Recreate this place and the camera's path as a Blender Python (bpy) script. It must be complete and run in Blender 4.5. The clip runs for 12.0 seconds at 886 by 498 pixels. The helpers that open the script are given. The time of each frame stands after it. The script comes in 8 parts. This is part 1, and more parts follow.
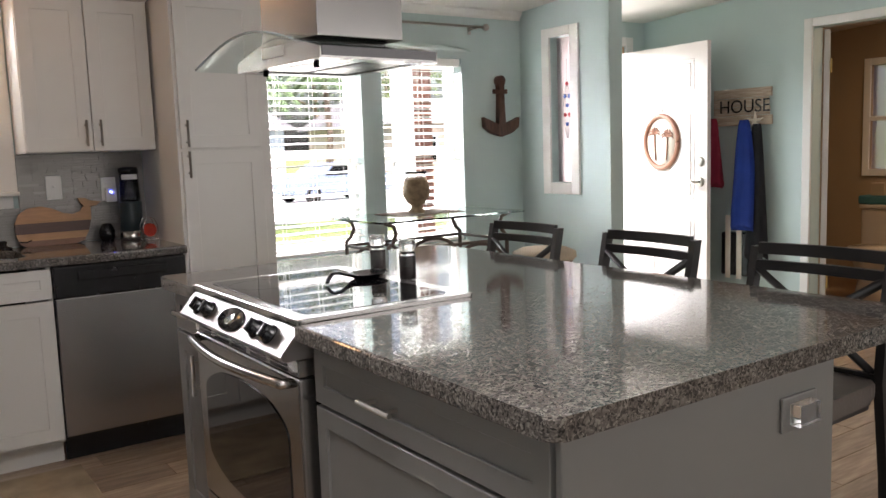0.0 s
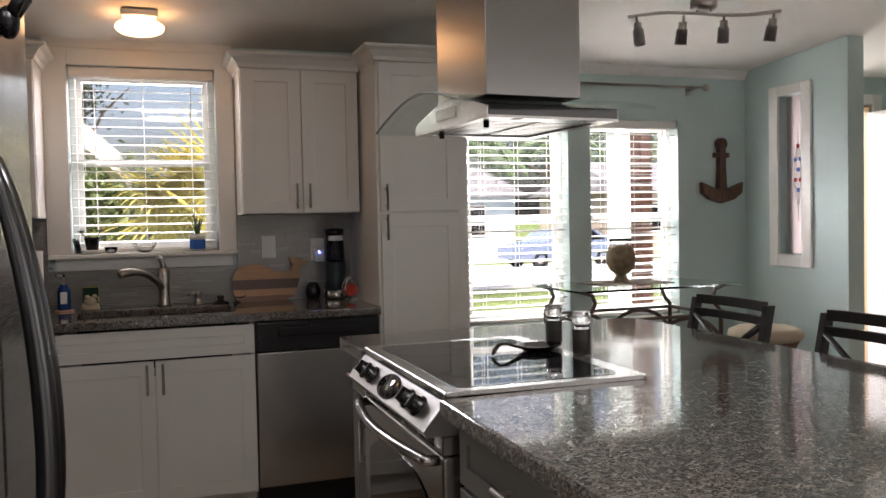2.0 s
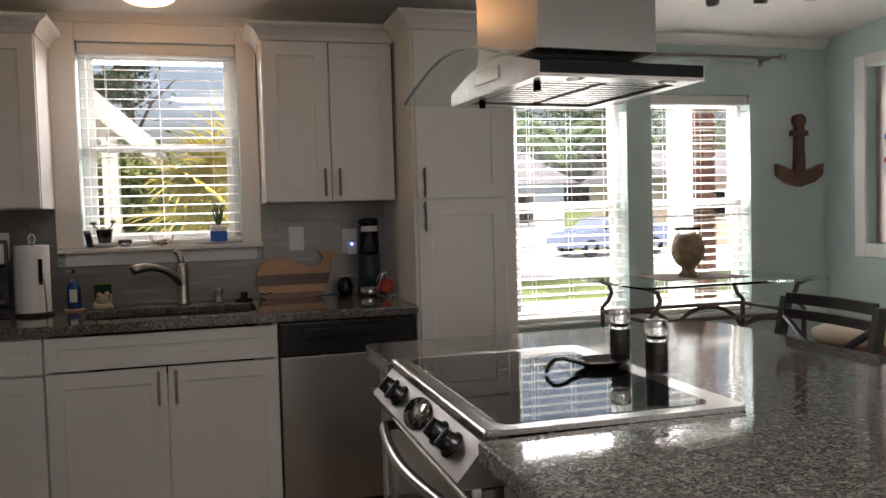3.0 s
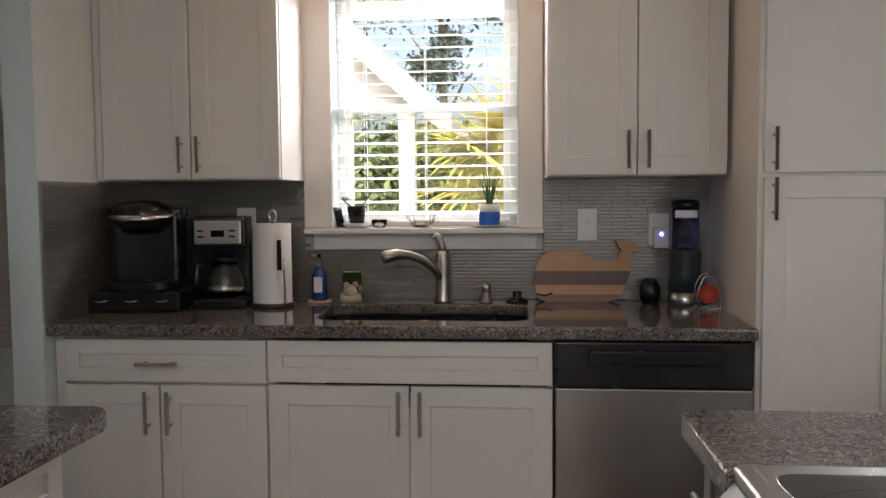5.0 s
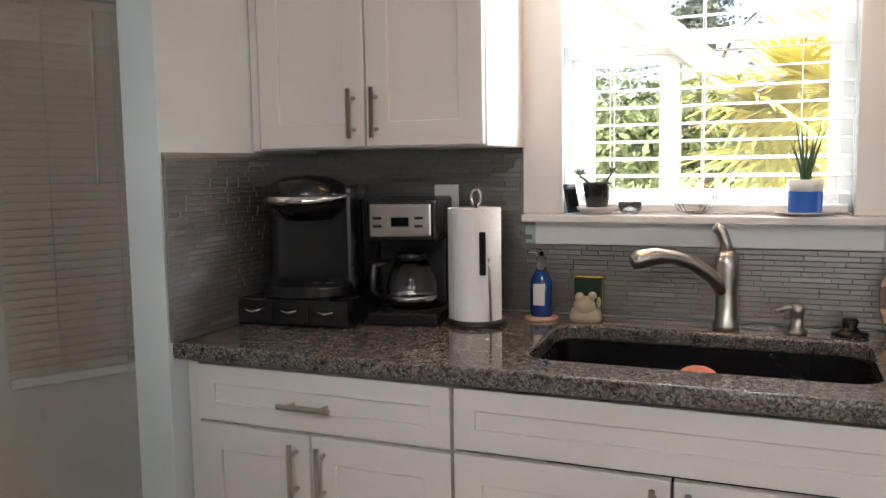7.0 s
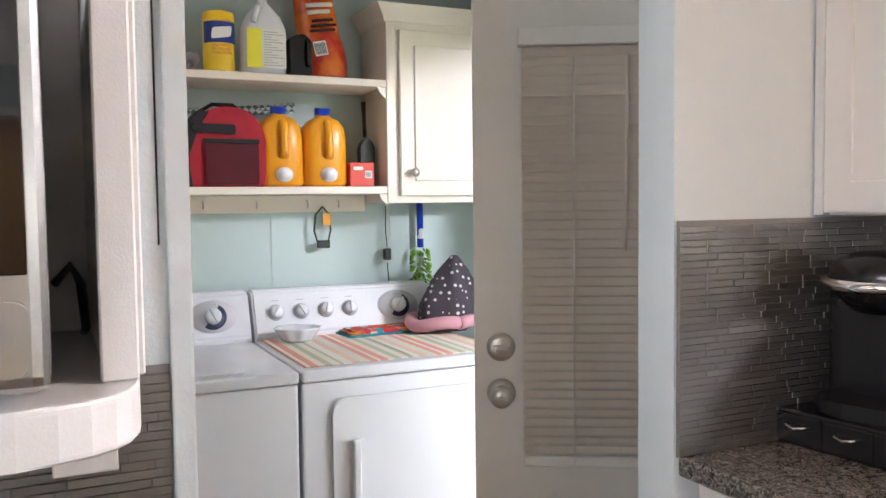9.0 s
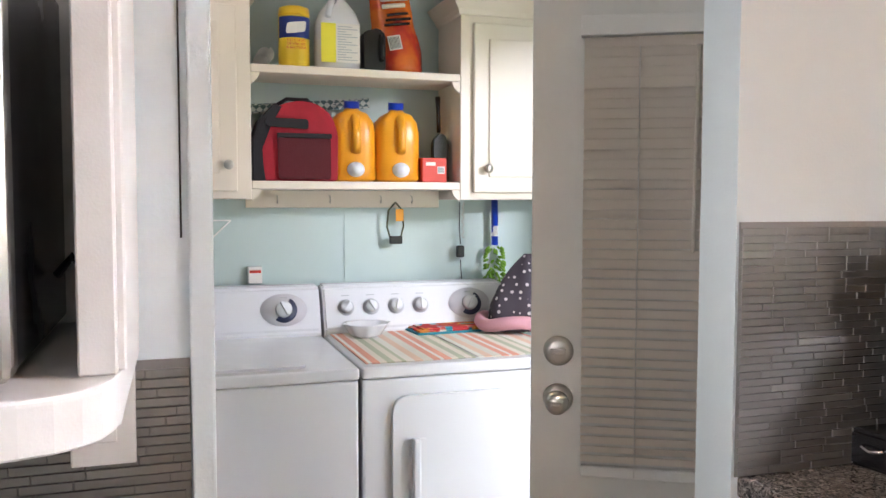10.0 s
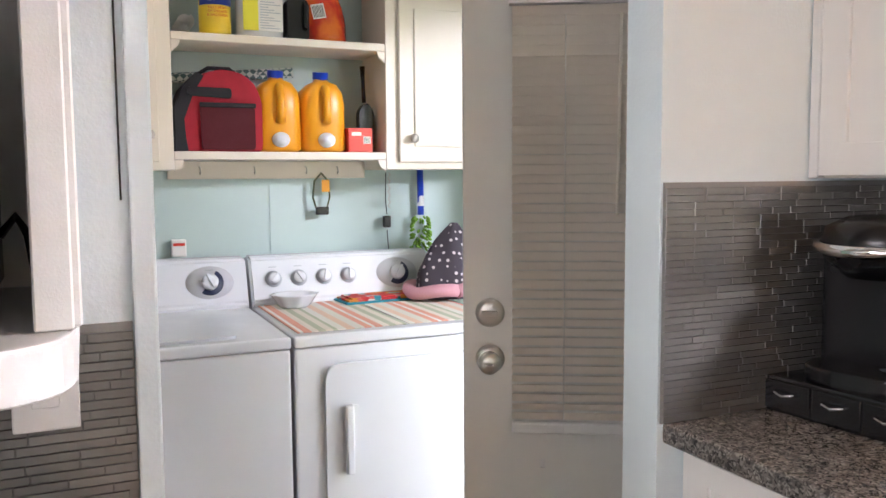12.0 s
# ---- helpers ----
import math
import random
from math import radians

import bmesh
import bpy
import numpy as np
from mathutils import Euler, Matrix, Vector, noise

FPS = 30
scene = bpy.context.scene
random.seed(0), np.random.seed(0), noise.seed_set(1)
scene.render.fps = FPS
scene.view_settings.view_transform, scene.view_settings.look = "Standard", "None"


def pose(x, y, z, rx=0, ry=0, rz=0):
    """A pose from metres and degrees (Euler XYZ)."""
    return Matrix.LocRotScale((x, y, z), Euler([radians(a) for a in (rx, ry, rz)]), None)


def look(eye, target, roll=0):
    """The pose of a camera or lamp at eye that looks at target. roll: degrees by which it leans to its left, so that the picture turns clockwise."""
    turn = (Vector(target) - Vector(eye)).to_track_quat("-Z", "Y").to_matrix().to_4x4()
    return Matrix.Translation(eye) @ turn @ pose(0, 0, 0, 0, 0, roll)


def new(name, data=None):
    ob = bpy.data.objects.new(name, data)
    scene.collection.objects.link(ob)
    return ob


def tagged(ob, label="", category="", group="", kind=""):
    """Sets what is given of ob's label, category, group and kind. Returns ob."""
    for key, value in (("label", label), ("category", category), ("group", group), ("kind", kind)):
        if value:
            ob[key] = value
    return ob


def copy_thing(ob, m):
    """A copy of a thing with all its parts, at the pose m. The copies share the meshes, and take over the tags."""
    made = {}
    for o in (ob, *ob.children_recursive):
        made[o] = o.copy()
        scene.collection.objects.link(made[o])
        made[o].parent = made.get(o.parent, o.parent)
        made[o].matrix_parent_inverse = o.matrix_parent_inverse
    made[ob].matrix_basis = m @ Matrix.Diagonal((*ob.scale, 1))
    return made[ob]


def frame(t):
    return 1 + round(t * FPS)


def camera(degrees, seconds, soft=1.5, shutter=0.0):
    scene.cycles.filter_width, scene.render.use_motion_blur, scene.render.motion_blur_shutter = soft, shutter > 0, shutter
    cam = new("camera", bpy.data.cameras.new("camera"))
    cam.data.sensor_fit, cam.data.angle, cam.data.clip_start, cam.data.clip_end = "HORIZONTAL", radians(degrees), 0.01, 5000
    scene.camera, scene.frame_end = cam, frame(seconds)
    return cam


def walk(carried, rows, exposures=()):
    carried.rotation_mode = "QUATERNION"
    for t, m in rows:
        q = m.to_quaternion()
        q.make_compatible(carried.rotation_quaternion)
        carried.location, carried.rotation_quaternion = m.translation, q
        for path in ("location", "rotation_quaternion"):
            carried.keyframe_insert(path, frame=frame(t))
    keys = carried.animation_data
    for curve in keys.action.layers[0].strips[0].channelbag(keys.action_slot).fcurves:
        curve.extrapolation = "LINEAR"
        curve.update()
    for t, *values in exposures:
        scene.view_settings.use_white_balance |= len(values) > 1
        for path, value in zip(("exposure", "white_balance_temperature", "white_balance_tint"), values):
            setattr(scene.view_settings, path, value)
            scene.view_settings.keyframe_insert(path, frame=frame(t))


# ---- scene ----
cam = camera(56.3, 12.0)
PATH = [
    (0, (0.885, -4.42, 1.307), (2.017, -2.79, 1.067), -2.0),
    (0.5, (0.962, -4.42, 1.321), (1.75, -2.587, 1.166), -1.1),
    (1, (0.997, -4.422, 1.323), (1.614, -2.521, 1.253), -0.7),
    (1.5, (1.053, -4.429, 1.317), (1.679, -2.53, 1.271), -1.0),
    (2, (1.107, -4.362, 1.296), (1.757, -2.472, 1.23), -1.2),
    (2.5, (1.165, -4.174, 1.307), (1.804, -2.281, 1.228), -1.3),
    (3, (1.26, -3.967, 1.294), (1.798, -2.043, 1.203), -1.6),
    (3.5, (1.373, -3.735, 1.294), (1.678, -1.762, 1.178), -0.6),
    (3.7, (1.392, -3.662, 1.29), (1.63, -1.68, 1.16), -0.3),
    (5.3, (1.403, -2.885, 1.286), (1.166, -0.903, 1.164), -1.3),
    (5.5, (1.353, -2.789, 1.3), (1.096, -0.812, 1.149), -2.1),
    (6, (1.29, -2.588, 1.308), (0.981, -0.62, 1.131), -3.5),
    (6.5, (1.288, -2.353, 1.31), (0.81, -0.419, 1.132), -1.9),
    (7, (1.267, -2.137, 1.308), (0.493, -0.304, 1.105), -0.9),
    (7.5, (1.217, -1.971, 1.341), (0.156, -0.289, 1.121), -1.0),
    (7.7, (1.195, -1.918, 1.342), (0.02, -0.313, 1.131), -1.2),
    (9.3, (1.137, -1.656, 1.385), (-0.71, -0.895, 1.29), -0.2),
    (9.5, (1.138, -1.637, 1.381), (-0.719, -0.9, 1.29), 0.1),
    (10, (1.124, -1.574, 1.379), (-0.77, -0.943, 1.264), 0.1),
    (10.5, (1.118, -1.541, 1.37), (-0.76, -0.873, 1.209), -0.3),
    (11, (1.114, -1.534, 1.372), (-0.695, -0.703, 1.188), -0.6),
    (11.5, (1.118, -1.545, 1.373), (-0.641, -0.611, 1.185), -0.8),
    (12, (1.14, -1.616, 1.358), (-0.679, -0.802, 1.184), -0.4),
]
walk(cam, [(t, look(eye, target, roll)) for t, eye, target, roll in PATH], [(0, 2.75, 6450, 16), (1, 2.1, 6450, 15), (1.5, 2.05, 6500, 17), (3.5, 1.9, 6700, 16), (5.5, 2.95, 6350, 14), (7.5, 3.55, 6300, 17), (9.5, 4.15, 6150, 20), (12, 4.2, 6150, 20)])

# ---- light ----
world = bpy.data.worlds.new("world")
scene.world = world
world.use_nodes = True
wn = world.node_tree
sky = wn.nodes.new("ShaderNodeTexSky")
sky.sky_type = "NISHITA"
sky.sun_disc = False
sky.sun_elevation, sky.sun_rotation = radians(60), radians(217)
sky.dust_density = 7.0
wn.links.new(sky.outputs[0], wn.nodes["Background"].inputs[0])
wn.nodes["Background"].inputs[1].default_value = 0.075
sun = new("sun", bpy.data.lights.new("sun", "SUN"))
sun.data.energy, sun.data.angle, sun.data.color = 2.5, radians(0.5), (1, 0.95, 0.87)
sun.matrix_world = look((0, 0, 0), (0.3, 0.4, -0.87))


def area(name, eye, target, w, h, watts, color=(1, 1, 1)):
    lamp = new(name, bpy.data.lights.new(name, "AREA"))
    lamp.data.shape, lamp.data.size, lamp.data.size_y = "RECTANGLE", w, h
    lamp.data.energy, lamp.data.color = watts, color
    lamp.matrix_world = look(eye, target)
    return lamp


LIGHTS = [
    ("sky_front_door", (5.2, 0.16, 1.05), (3.2, -2.0, 0.9), 0.8, 1.9, 4, (1, 0.97, 0.92)),
    ("sky_laundry_door", (-0.56, 0.25, 1.1), (-0.75, -1, 0.9), 0.7, 1.8, 0.35, (1, 0.97, 0.94)),
    # added overhead fill for the laundry, no fixture stands there
    ("laundry_ceiling_lamp", (-1.1, -1.5, 2.25), (-1.15, -1.5, 0), 0.3, 0.3, 0.12, (1, 0.92, 0.82)),
    ("sky_dining_windows", (3.48, 1.15, 2.32), (3.3, -1.2, 0.9), 1.9, 0.4, 65, (0.97, 0.98, 1)),
    ("sky_kitchen_window", (1.06, 1.15, 2.32), (1.05, -0.6, 0.9), 1.0, 0.3, 9, (0.97, 0.98, 1)),
    ("living_room_window", (3.4, -6.1, 1.35), (2.0, -2, 0.9), 4.2, 1.5, 5.5, (1, 0.95, 0.9)),
    # fill added behind the camera for floor and lower cabinets; the wall is closed
    ("patio_door", (1.15, -6.1, 1.05), (1.1, -2, 0.7), 1.6, 2.0, 1.0, (1, 0.96, 0.92)),
    # unseen fill added from the west to lift the island drawers; no window here
    ("west_living_window", (0.0, -4.9, 1.2), (2, -3.6, 0.6), 1.4, 1.2, 1.5, (1, 0.96, 0.92)),
    # added light out of view overhead, brightens base cabinets, drawers and floor
    ("kitchen_ceiling_lamp", (1.25, -3.25, 2.3), (1.2, -3.0, 0), 0.5, 0.5, 3.4, (1, 0.98, 0.96)),
]
for row in LIGHTS:
    area(*row)

# ---- materials ----
def base(name, color, rough=0.5, metal=0.0, spec=None):
    m = bpy.data.materials.new(name)
    m.use_nodes = True
    b = m.node_tree.nodes["Principled BSDF"]
    b.inputs["Base Color"].default_value = (*color, 1)
    b.inputs["Roughness"].default_value = rough
    b.inputs["Metallic"].default_value = metal
    if spec is not None:
        b.inputs["Specular IOR Level"].default_value = spec
    return m, m.node_tree, b


def coords(nt, scale=(1, 1, 1), kind="Object"):
    tc = nt.nodes.new("ShaderNodeTexCoord")
    mp = nt.nodes.new("ShaderNodeMapping")
    mp.inputs["Scale"].default_value = scale
    nt.links.new(tc.outputs[kind], mp.inputs[0])
    return mp.outputs[0]


def noise_at(nt, vec, scale, detail=4, rough=0.55):
    n = nt.nodes.new("ShaderNodeTexNoise")
    n.inputs["Scale"].default_value, n.inputs["Detail"].default_value = scale, detail
    n.inputs["Roughness"].default_value = rough
    nt.links.new(vec, n.inputs["Vector"])
    return n.outputs["Fac"]


def ramp(nt, fac, stops):
    r = nt.nodes.new("ShaderNodeValToRGB")
    e = r.color_ramp.elements
    while len(e) < len(stops):
        e.new(0.5)
    for el, (p, c) in zip(e, stops):
        el.position, el.color = p, (*c, 1)
    nt.links.new(fac, r.inputs[0])
    return r.outputs[0]


def bump(nt, b, height, strength=0.2, distance=0.002):
    n = nt.nodes.new("ShaderNodeBump")
    n.inputs["Strength"].default_value, n.inputs["Distance"].default_value = strength, distance
    nt.links.new(height, n.inputs["Height"])
    nt.links.new(n.outputs[0], b.inputs["Normal"])


def shade(c, k):
    return tuple(min(1, v * k) for v in c)


def paint(name, color, rough=0.5, vary=0.06, grain=350, depth=0.12, big=1.5):
    m, nt, b = base(name, color, rough)
    v = coords(nt)
    f = noise_at(nt, v, big, 5)
    nt.links.new(ramp(nt, f, [(0.3, shade(color, 1 - vary)), (0.7, shade(color, 1 + vary))]), b.inputs["Base Color"])
    bump(nt, b, noise_at(nt, v, grain, 2), depth)
    r = nt.nodes.new("ShaderNodeMapRange")
    r.inputs["To Min"].default_value, r.inputs["To Max"].default_value = rough - 0.08, rough + 0.1
    nt.links.new(noise_at(nt, v, 9, 4), r.inputs[0])
    nt.links.new(r.outputs[0], b.inputs["Roughness"])
    return m


def brushed(name, color, rough, scale=(2, 2, 300)):
    m, nt, b = base(name, color, rough, 1.0)
    v = coords(nt, scale)
    f = noise_at(nt, v, 3, 3)
    r = nt.nodes.new("ShaderNodeMapRange")
    r.inputs["To Min"].default_value, r.inputs["To Max"].default_value = rough - 0.02, rough + 0.05
    nt.links.new(f, r.inputs[0])
    nt.links.new(r.outputs[0], b.inputs["Roughness"])
    bump(nt, b, f, 0.002, 0.0004)
    return m


def glass(name, color=(1, 1, 1), rough=0.0, ior=1.45):
    m, nt, b = base(name, color, rough)
    b.inputs["Transmission Weight"].default_value = 1.0
    b.inputs["IOR"].default_value = ior
    return m


def thin_glass(name, color, gloss=0.07):
    """A clear sheet too thin to bend what is seen through it."""
    m = bpy.data.materials.new(name)
    m.use_nodes = True
    nt = m.node_tree
    nt.nodes.clear()
    out, mix = nt.nodes.new("ShaderNodeOutputMaterial"), nt.nodes.new("ShaderNodeMixShader")
    clear, shine = nt.nodes.new("ShaderNodeBsdfTransparent"), nt.nodes.new("ShaderNodeBsdfGlossy")
    clear.inputs["Color"].default_value = (*color, 1)
    shine.inputs["Roughness"].default_value = 0.03
    mix.inputs[0].default_value = gloss
    nt.links.new(clear.outputs[0], mix.inputs[1])
    nt.links.new(shine.outputs[0], mix.inputs[2])
    nt.links.new(mix.outputs[0], out.inputs[0])
    return m


def glow(name, color, strength):
    m, nt, b = base(name, color, 0.4)
    b.inputs["Emission Color"].default_value = (*color, 1)
    b.inputs["Emission Strength"].default_value = strength
    return m


def wood(name, dark, light, rough=0.45, scale=(1, 14, 14), tint=0.0):
    m, nt, b = base(name, light, rough)
    v = coords(nt, scale)
    f = noise_at(nt, v, 4, 6, 0.6)
    c = ramp(nt, f, [(0.32, dark), (0.68, light)])
    if tint:
        oi = nt.nodes.new("ShaderNodeObjectInfo")
        hs = nt.nodes.new("ShaderNodeHueSaturation")
        r = nt.nodes.new("ShaderNodeMapRange")
        r.inputs["To Min"].default_value, r.inputs["To Max"].default_value = 1 - tint, 1 + tint
        nt.links.new(oi.outputs["Random"], r.inputs[0])
        nt.links.new(r.outputs[0], hs.inputs["Value"])
        nt.links.new(c, hs.inputs["Color"])
        c = hs.outputs[0]
    nt.links.new(c, b.inputs["Base Color"])
    bump(nt, b, f, 0.15, 0.001)
    return m


def granite(name):
    m, nt, b = base(name, (0.2, 0.18, 0.16), 0.07)
    v = coords(nt)
    vo = nt.nodes.new("ShaderNodeTexVoronoi")
    vo.inputs["Scale"].default_value = 250
    w = nt.nodes.new("ShaderNodeMixRGB")
    w.blend_type = "ADD"
    w.inputs[0].default_value = 0.02
    n = nt.nodes.new("ShaderNodeTexNoise")
    n.inputs["Scale"].default_value = 60
    nt.links.new(v, n.inputs["Vector"])
    nt.links.new(v, w.inputs[1])
    nt.links.new(n.outputs["Color"], w.inputs[2])
    nt.links.new(w.outputs[0], vo.inputs["Vector"])
    sep = nt.nodes.new("ShaderNodeSeparateColor")
    nt.links.new(vo.outputs["Color"], sep.inputs[0])
    mix = nt.nodes.new("ShaderNodeMath")
    mix.operation = "MULTIPLY_ADD"
    mix.inputs[1].default_value = 0.55
    nt.links.new(sep.outputs[0], mix.inputs[0])
    big = nt.nodes.new("ShaderNodeMath")
    big.operation = "MULTIPLY"
    big.inputs[1].default_value = 0.55
    nt.links.new(noise_at(nt, v, 42, 5, 0.65), big.inputs[0])
    nt.links.new(big.outputs[0], mix.inputs[2])
    c = ramp(nt, mix.outputs[0], [(0.28, (0.026, 0.025, 0.024)), (0.42, (0.07, 0.064, 0.059)), (0.55, (0.125, 0.11, 0.098)),
                                  (0.70, (0.175, 0.16, 0.142)), (0.86, (0.29, 0.27, 0.24))])
    nt.links.new(c, b.inputs["Base Color"])
    return m


WHITE = paint("white_cabinet_paint", (0.74, 0.72, 0.68), 0.38, 0.03)
GREY = paint("grey_cabinet_paint", (0.2, 0.195, 0.185), 0.4, 0.04)
TRIM = paint("white_trim_paint", (0.78, 0.77, 0.74), 0.35, 0.03)
CREAM = paint("cream_cabinet_paint", (0.8, 0.73, 0.63), 0.4, 0.03)
AQUA = paint("aqua_wall_paint", (0.49, 0.60, 0.585), 0.6, 0.04, 220, 0.25)
PALE = paint("pale_blue_wall_paint", (0.72, 0.8, 0.82), 0.55, 0.03, 160, 0.3)
CEIL = paint("ceiling_texture_paint", (0.74, 0.72, 0.68), 0.8, 0.04, 60, 0.6)
TAN = paint("tan_wall_paint", (0.34, 0.25, 0.16), 0.6, 0.04)
ENAMEL = paint("white_enamel", (0.74, 0.76, 0.80), 0.18, 0.02, 200, 0.02)
STEEL = brushed("brushed_steel", (0.55, 0.54, 0.52), 0.24)
STEEL_V = brushed("brushed_steel_upright_grain", (0.42, 0.41, 0.4), 0.24, (300, 300, 2))
NICKEL = brushed("satin_nickel", (0.5, 0.47, 0.43), 0.28)
CHROME = base("chrome", (0.8, 0.8, 0.8), 0.06, 1.0)[0]
FRIDGE = brushed("dark_stainless", (0.3, 0.3, 0.3), 0.25, (2, 2, 300))
BLACK = paint("black_plastic", (0.008, 0.008, 0.009), 0.24, 0.1, 500, 0.05)
BLACKGLASS = base("black_cooktop_glass", (0.006, 0.006, 0.007), 0.03, 0, 0.8)[0]
DARKMETAL = paint("black_painted_metal", (0.018, 0.017, 0.017), 0.35, 0.1)
IRON = paint("bronze_iron", (0.09, 0.06, 0.045), 0.4, 0.2)
GRAN = granite("speckled_granite")
GLASS = glass("clear_glass")
TEAL_GLASS = glass("green_edged_glass", (0.9, 0.98, 0.96), 0.0, 1.12)
SLAT = paint("white_blind_slat", (0.8, 0.78, 0.74), 0.45, 0.03)
CREAM_SLAT = paint("cream_metal_slat", (0.78, 0.71, 0.62), 0.4, 0.03)
LEATHER = paint("brown_grey_leather", (0.1, 0.085, 0.075), 0.4, 0.15, 120, 0.3)


# ---- mesh tools ----
def box(bm, x0, x1, y0, y1, z0, z1, bevel=0.0, seg=1, m=None):
    r = bmesh.ops.create_cube(bm, size=1)
    vs = r["verts"]
    for v in vs:
        v.co = Vector((x0 + (v.co.x + 0.5) * (x1 - x0), y0 + (v.co.y + 0.5) * (y1 - y0), z0 + (v.co.z + 0.5) * (z1 - z0)))
    if bevel:
        es = list({e for v in vs for e in v.link_edges})
        r = bmesh.ops.bevel(bm, geom=es, offset=bevel, segments=seg, affect="EDGES", profile=0.6)
        vs = list({v for f in r["faces"] for v in f.verts} | {v for v in vs if v.is_valid})
    if m is not None:
        bmesh.ops.transform(bm, matrix=m, verts=vs)
    return bm


def lathe(bm, profile, m=None, seg=24, a0=0.0, a1=2 * math.pi):
    """Turns (radius, z) pairs about z."""
    full = abs(a1 - a0 - 2 * math.pi) < 1e-6
    n = seg if full else seg + 1
    rings = []
    for r, z in profile:
        ring = []
        for i in range(n):
            a = a0 + (a1 - a0) * i / seg
            p = Vector((max(r, 1e-5) * math.cos(a), max(r, 1e-5) * math.sin(a), z))
            ring.append(bm.verts.new(m @ p if m is not None else p))
        rings.append(ring)
    for a, b in zip(rings, rings[1:]):
        for i in range(seg):
            j = (i + 1) % n
            f = bm.faces.new((a[i], a[j], b[j], b[i]))
            f.smooth = True
    return bm


def cyl(bm, p, q, r, seg=14, r2=None):
    p, q = Vector(p), Vector(q)
    m = Matrix.Translation(p) @ (q - p).to_track_quat("Z", "Y").to_matrix().to_4x4()
    L = (q - p).length
    r2 = r if r2 is None else r2
    return lathe(bm, [(0, 0), (r, 0), (r, 0), (r2, L), (r2, L), (0, L)], m, seg)


def tube(bm, pts, r, seg=10, flat=1.0):
    """A round or flattened bar along points. r may be a list."""
    pts = [Vector(p) for p in pts]
    rr = r if isinstance(r, (list, tuple)) else [r] * len(pts)
    rings = []
    up = Vector((0, 0, 1))
    side = None
    for i, p in enumerate(pts):
        d = (pts[min(i + 1, len(pts) - 1)] - pts[max(i - 1, 0)]).normalized()
        if side is None:
            side = d.cross(up if abs(d.z) < 0.9 else Vector((1, 0, 0))).normalized()
        side = (side - d * side.dot(d)).normalized()
        nrm = side.cross(d)
        rings.append([bm.verts.new(p + side * math.cos(2 * math.pi * k / seg) * rr[i] + nrm * math.sin(2 * math.pi * k / seg) * rr[i] * flat) for k in range(seg)])
    for a, b in zip(rings, rings[1:]):
        for k in range(seg):
            f = bm.faces.new((a[k], a[(k + 1) % seg], b[(k + 1) % seg], b[k]))
            f.smooth = True
    bm.faces.new(rings[0][::-1])
    bm.faces.new(rings[-1])
    return bm


def slab(bm, outline, z0, z1, m=None, bevel=0.0):
    """A plate from an outline in x and y."""
    lo = [bm.verts.new((x, y, z0)) for x, y in outline]
    hi = [bm.verts.new((x, y, z1)) for x, y in outline]
    n = len(outline)
    fs = [bm.faces.new(lo[::-1]), bm.faces.new(hi)]
    for i in range(n):
        fs.append(bm.faces.new((lo[i], lo[(i + 1) % n], hi[(i + 1) % n], hi[i])))
    vs = lo + hi
    if bevel:
        es = [e for e in set(fs[0].edges) | set(fs[1].edges)]
        r = bmesh.ops.bevel(bm, geom=es, offset=bevel, segments=3, affect="EDGES", profile=0.6)
        vs = list({v for f in r["faces"] for v in f.verts} | {v for v in vs if v.is_valid})
    if m is not None:
        bmesh.ops.transform(bm, matrix=m, verts=vs)
    return bm


def ball(bm, c, r, scale=(1, 1, 1), seg=16, m=None):
    k = Matrix.Translation(c) @ Matrix.Diagonal((r * scale[0], r * scale[1], r * scale[2], 1))
    res = bmesh.ops.create_uvsphere(bm, u_segments=seg, v_segments=max(8, seg // 2), radius=1, matrix=(m @ k) if m is not None else k)
    for v in res["verts"]:
        for f in v.link_faces:
            f.smooth = True
    return bm


def new_bm():
    return bmesh.new()


def finish(name, bm, material, smooth=False):
    bmesh.ops.recalc_face_normals(bm, faces=bm.faces)
    me = bpy.data.meshes.new(name)
    bm.to_mesh(me)
    bm.free()
    for mt in (material if isinstance(material, (list, tuple)) else [material]):
        me.materials.append(mt)
    return me


def part(name, bm, material, parent, label="", at=None):
    ob = new(name, finish(name, bm, material))
    ob.parent = parent
    if at is not None:
        ob.matrix_basis = at
    if label:
        ob["label"] = label
    return ob


def thing(name, label, category, at=None, group="", kind=""):
    ob = new(name)
    ob.empty_display_size = 0.05
    if at is not None:
        ob.matrix_basis = at
    return tagged(ob, label, category, group, kind)


def solid(name, bm, material, label="", category="", at=None, group="", kind=""):
    ob = new(name, finish(name, bm, material))
    if at is not None:
        ob.matrix_basis = at
    return tagged(ob, label, category, group, kind)


def structure(name, bm, material, label=""):
    return solid(name, bm, material, label, "", None, "", "structure")


# ---- structure ----
def ceiling_z(y):
    return 2.205 + 0.06 * max(0.0, -y)


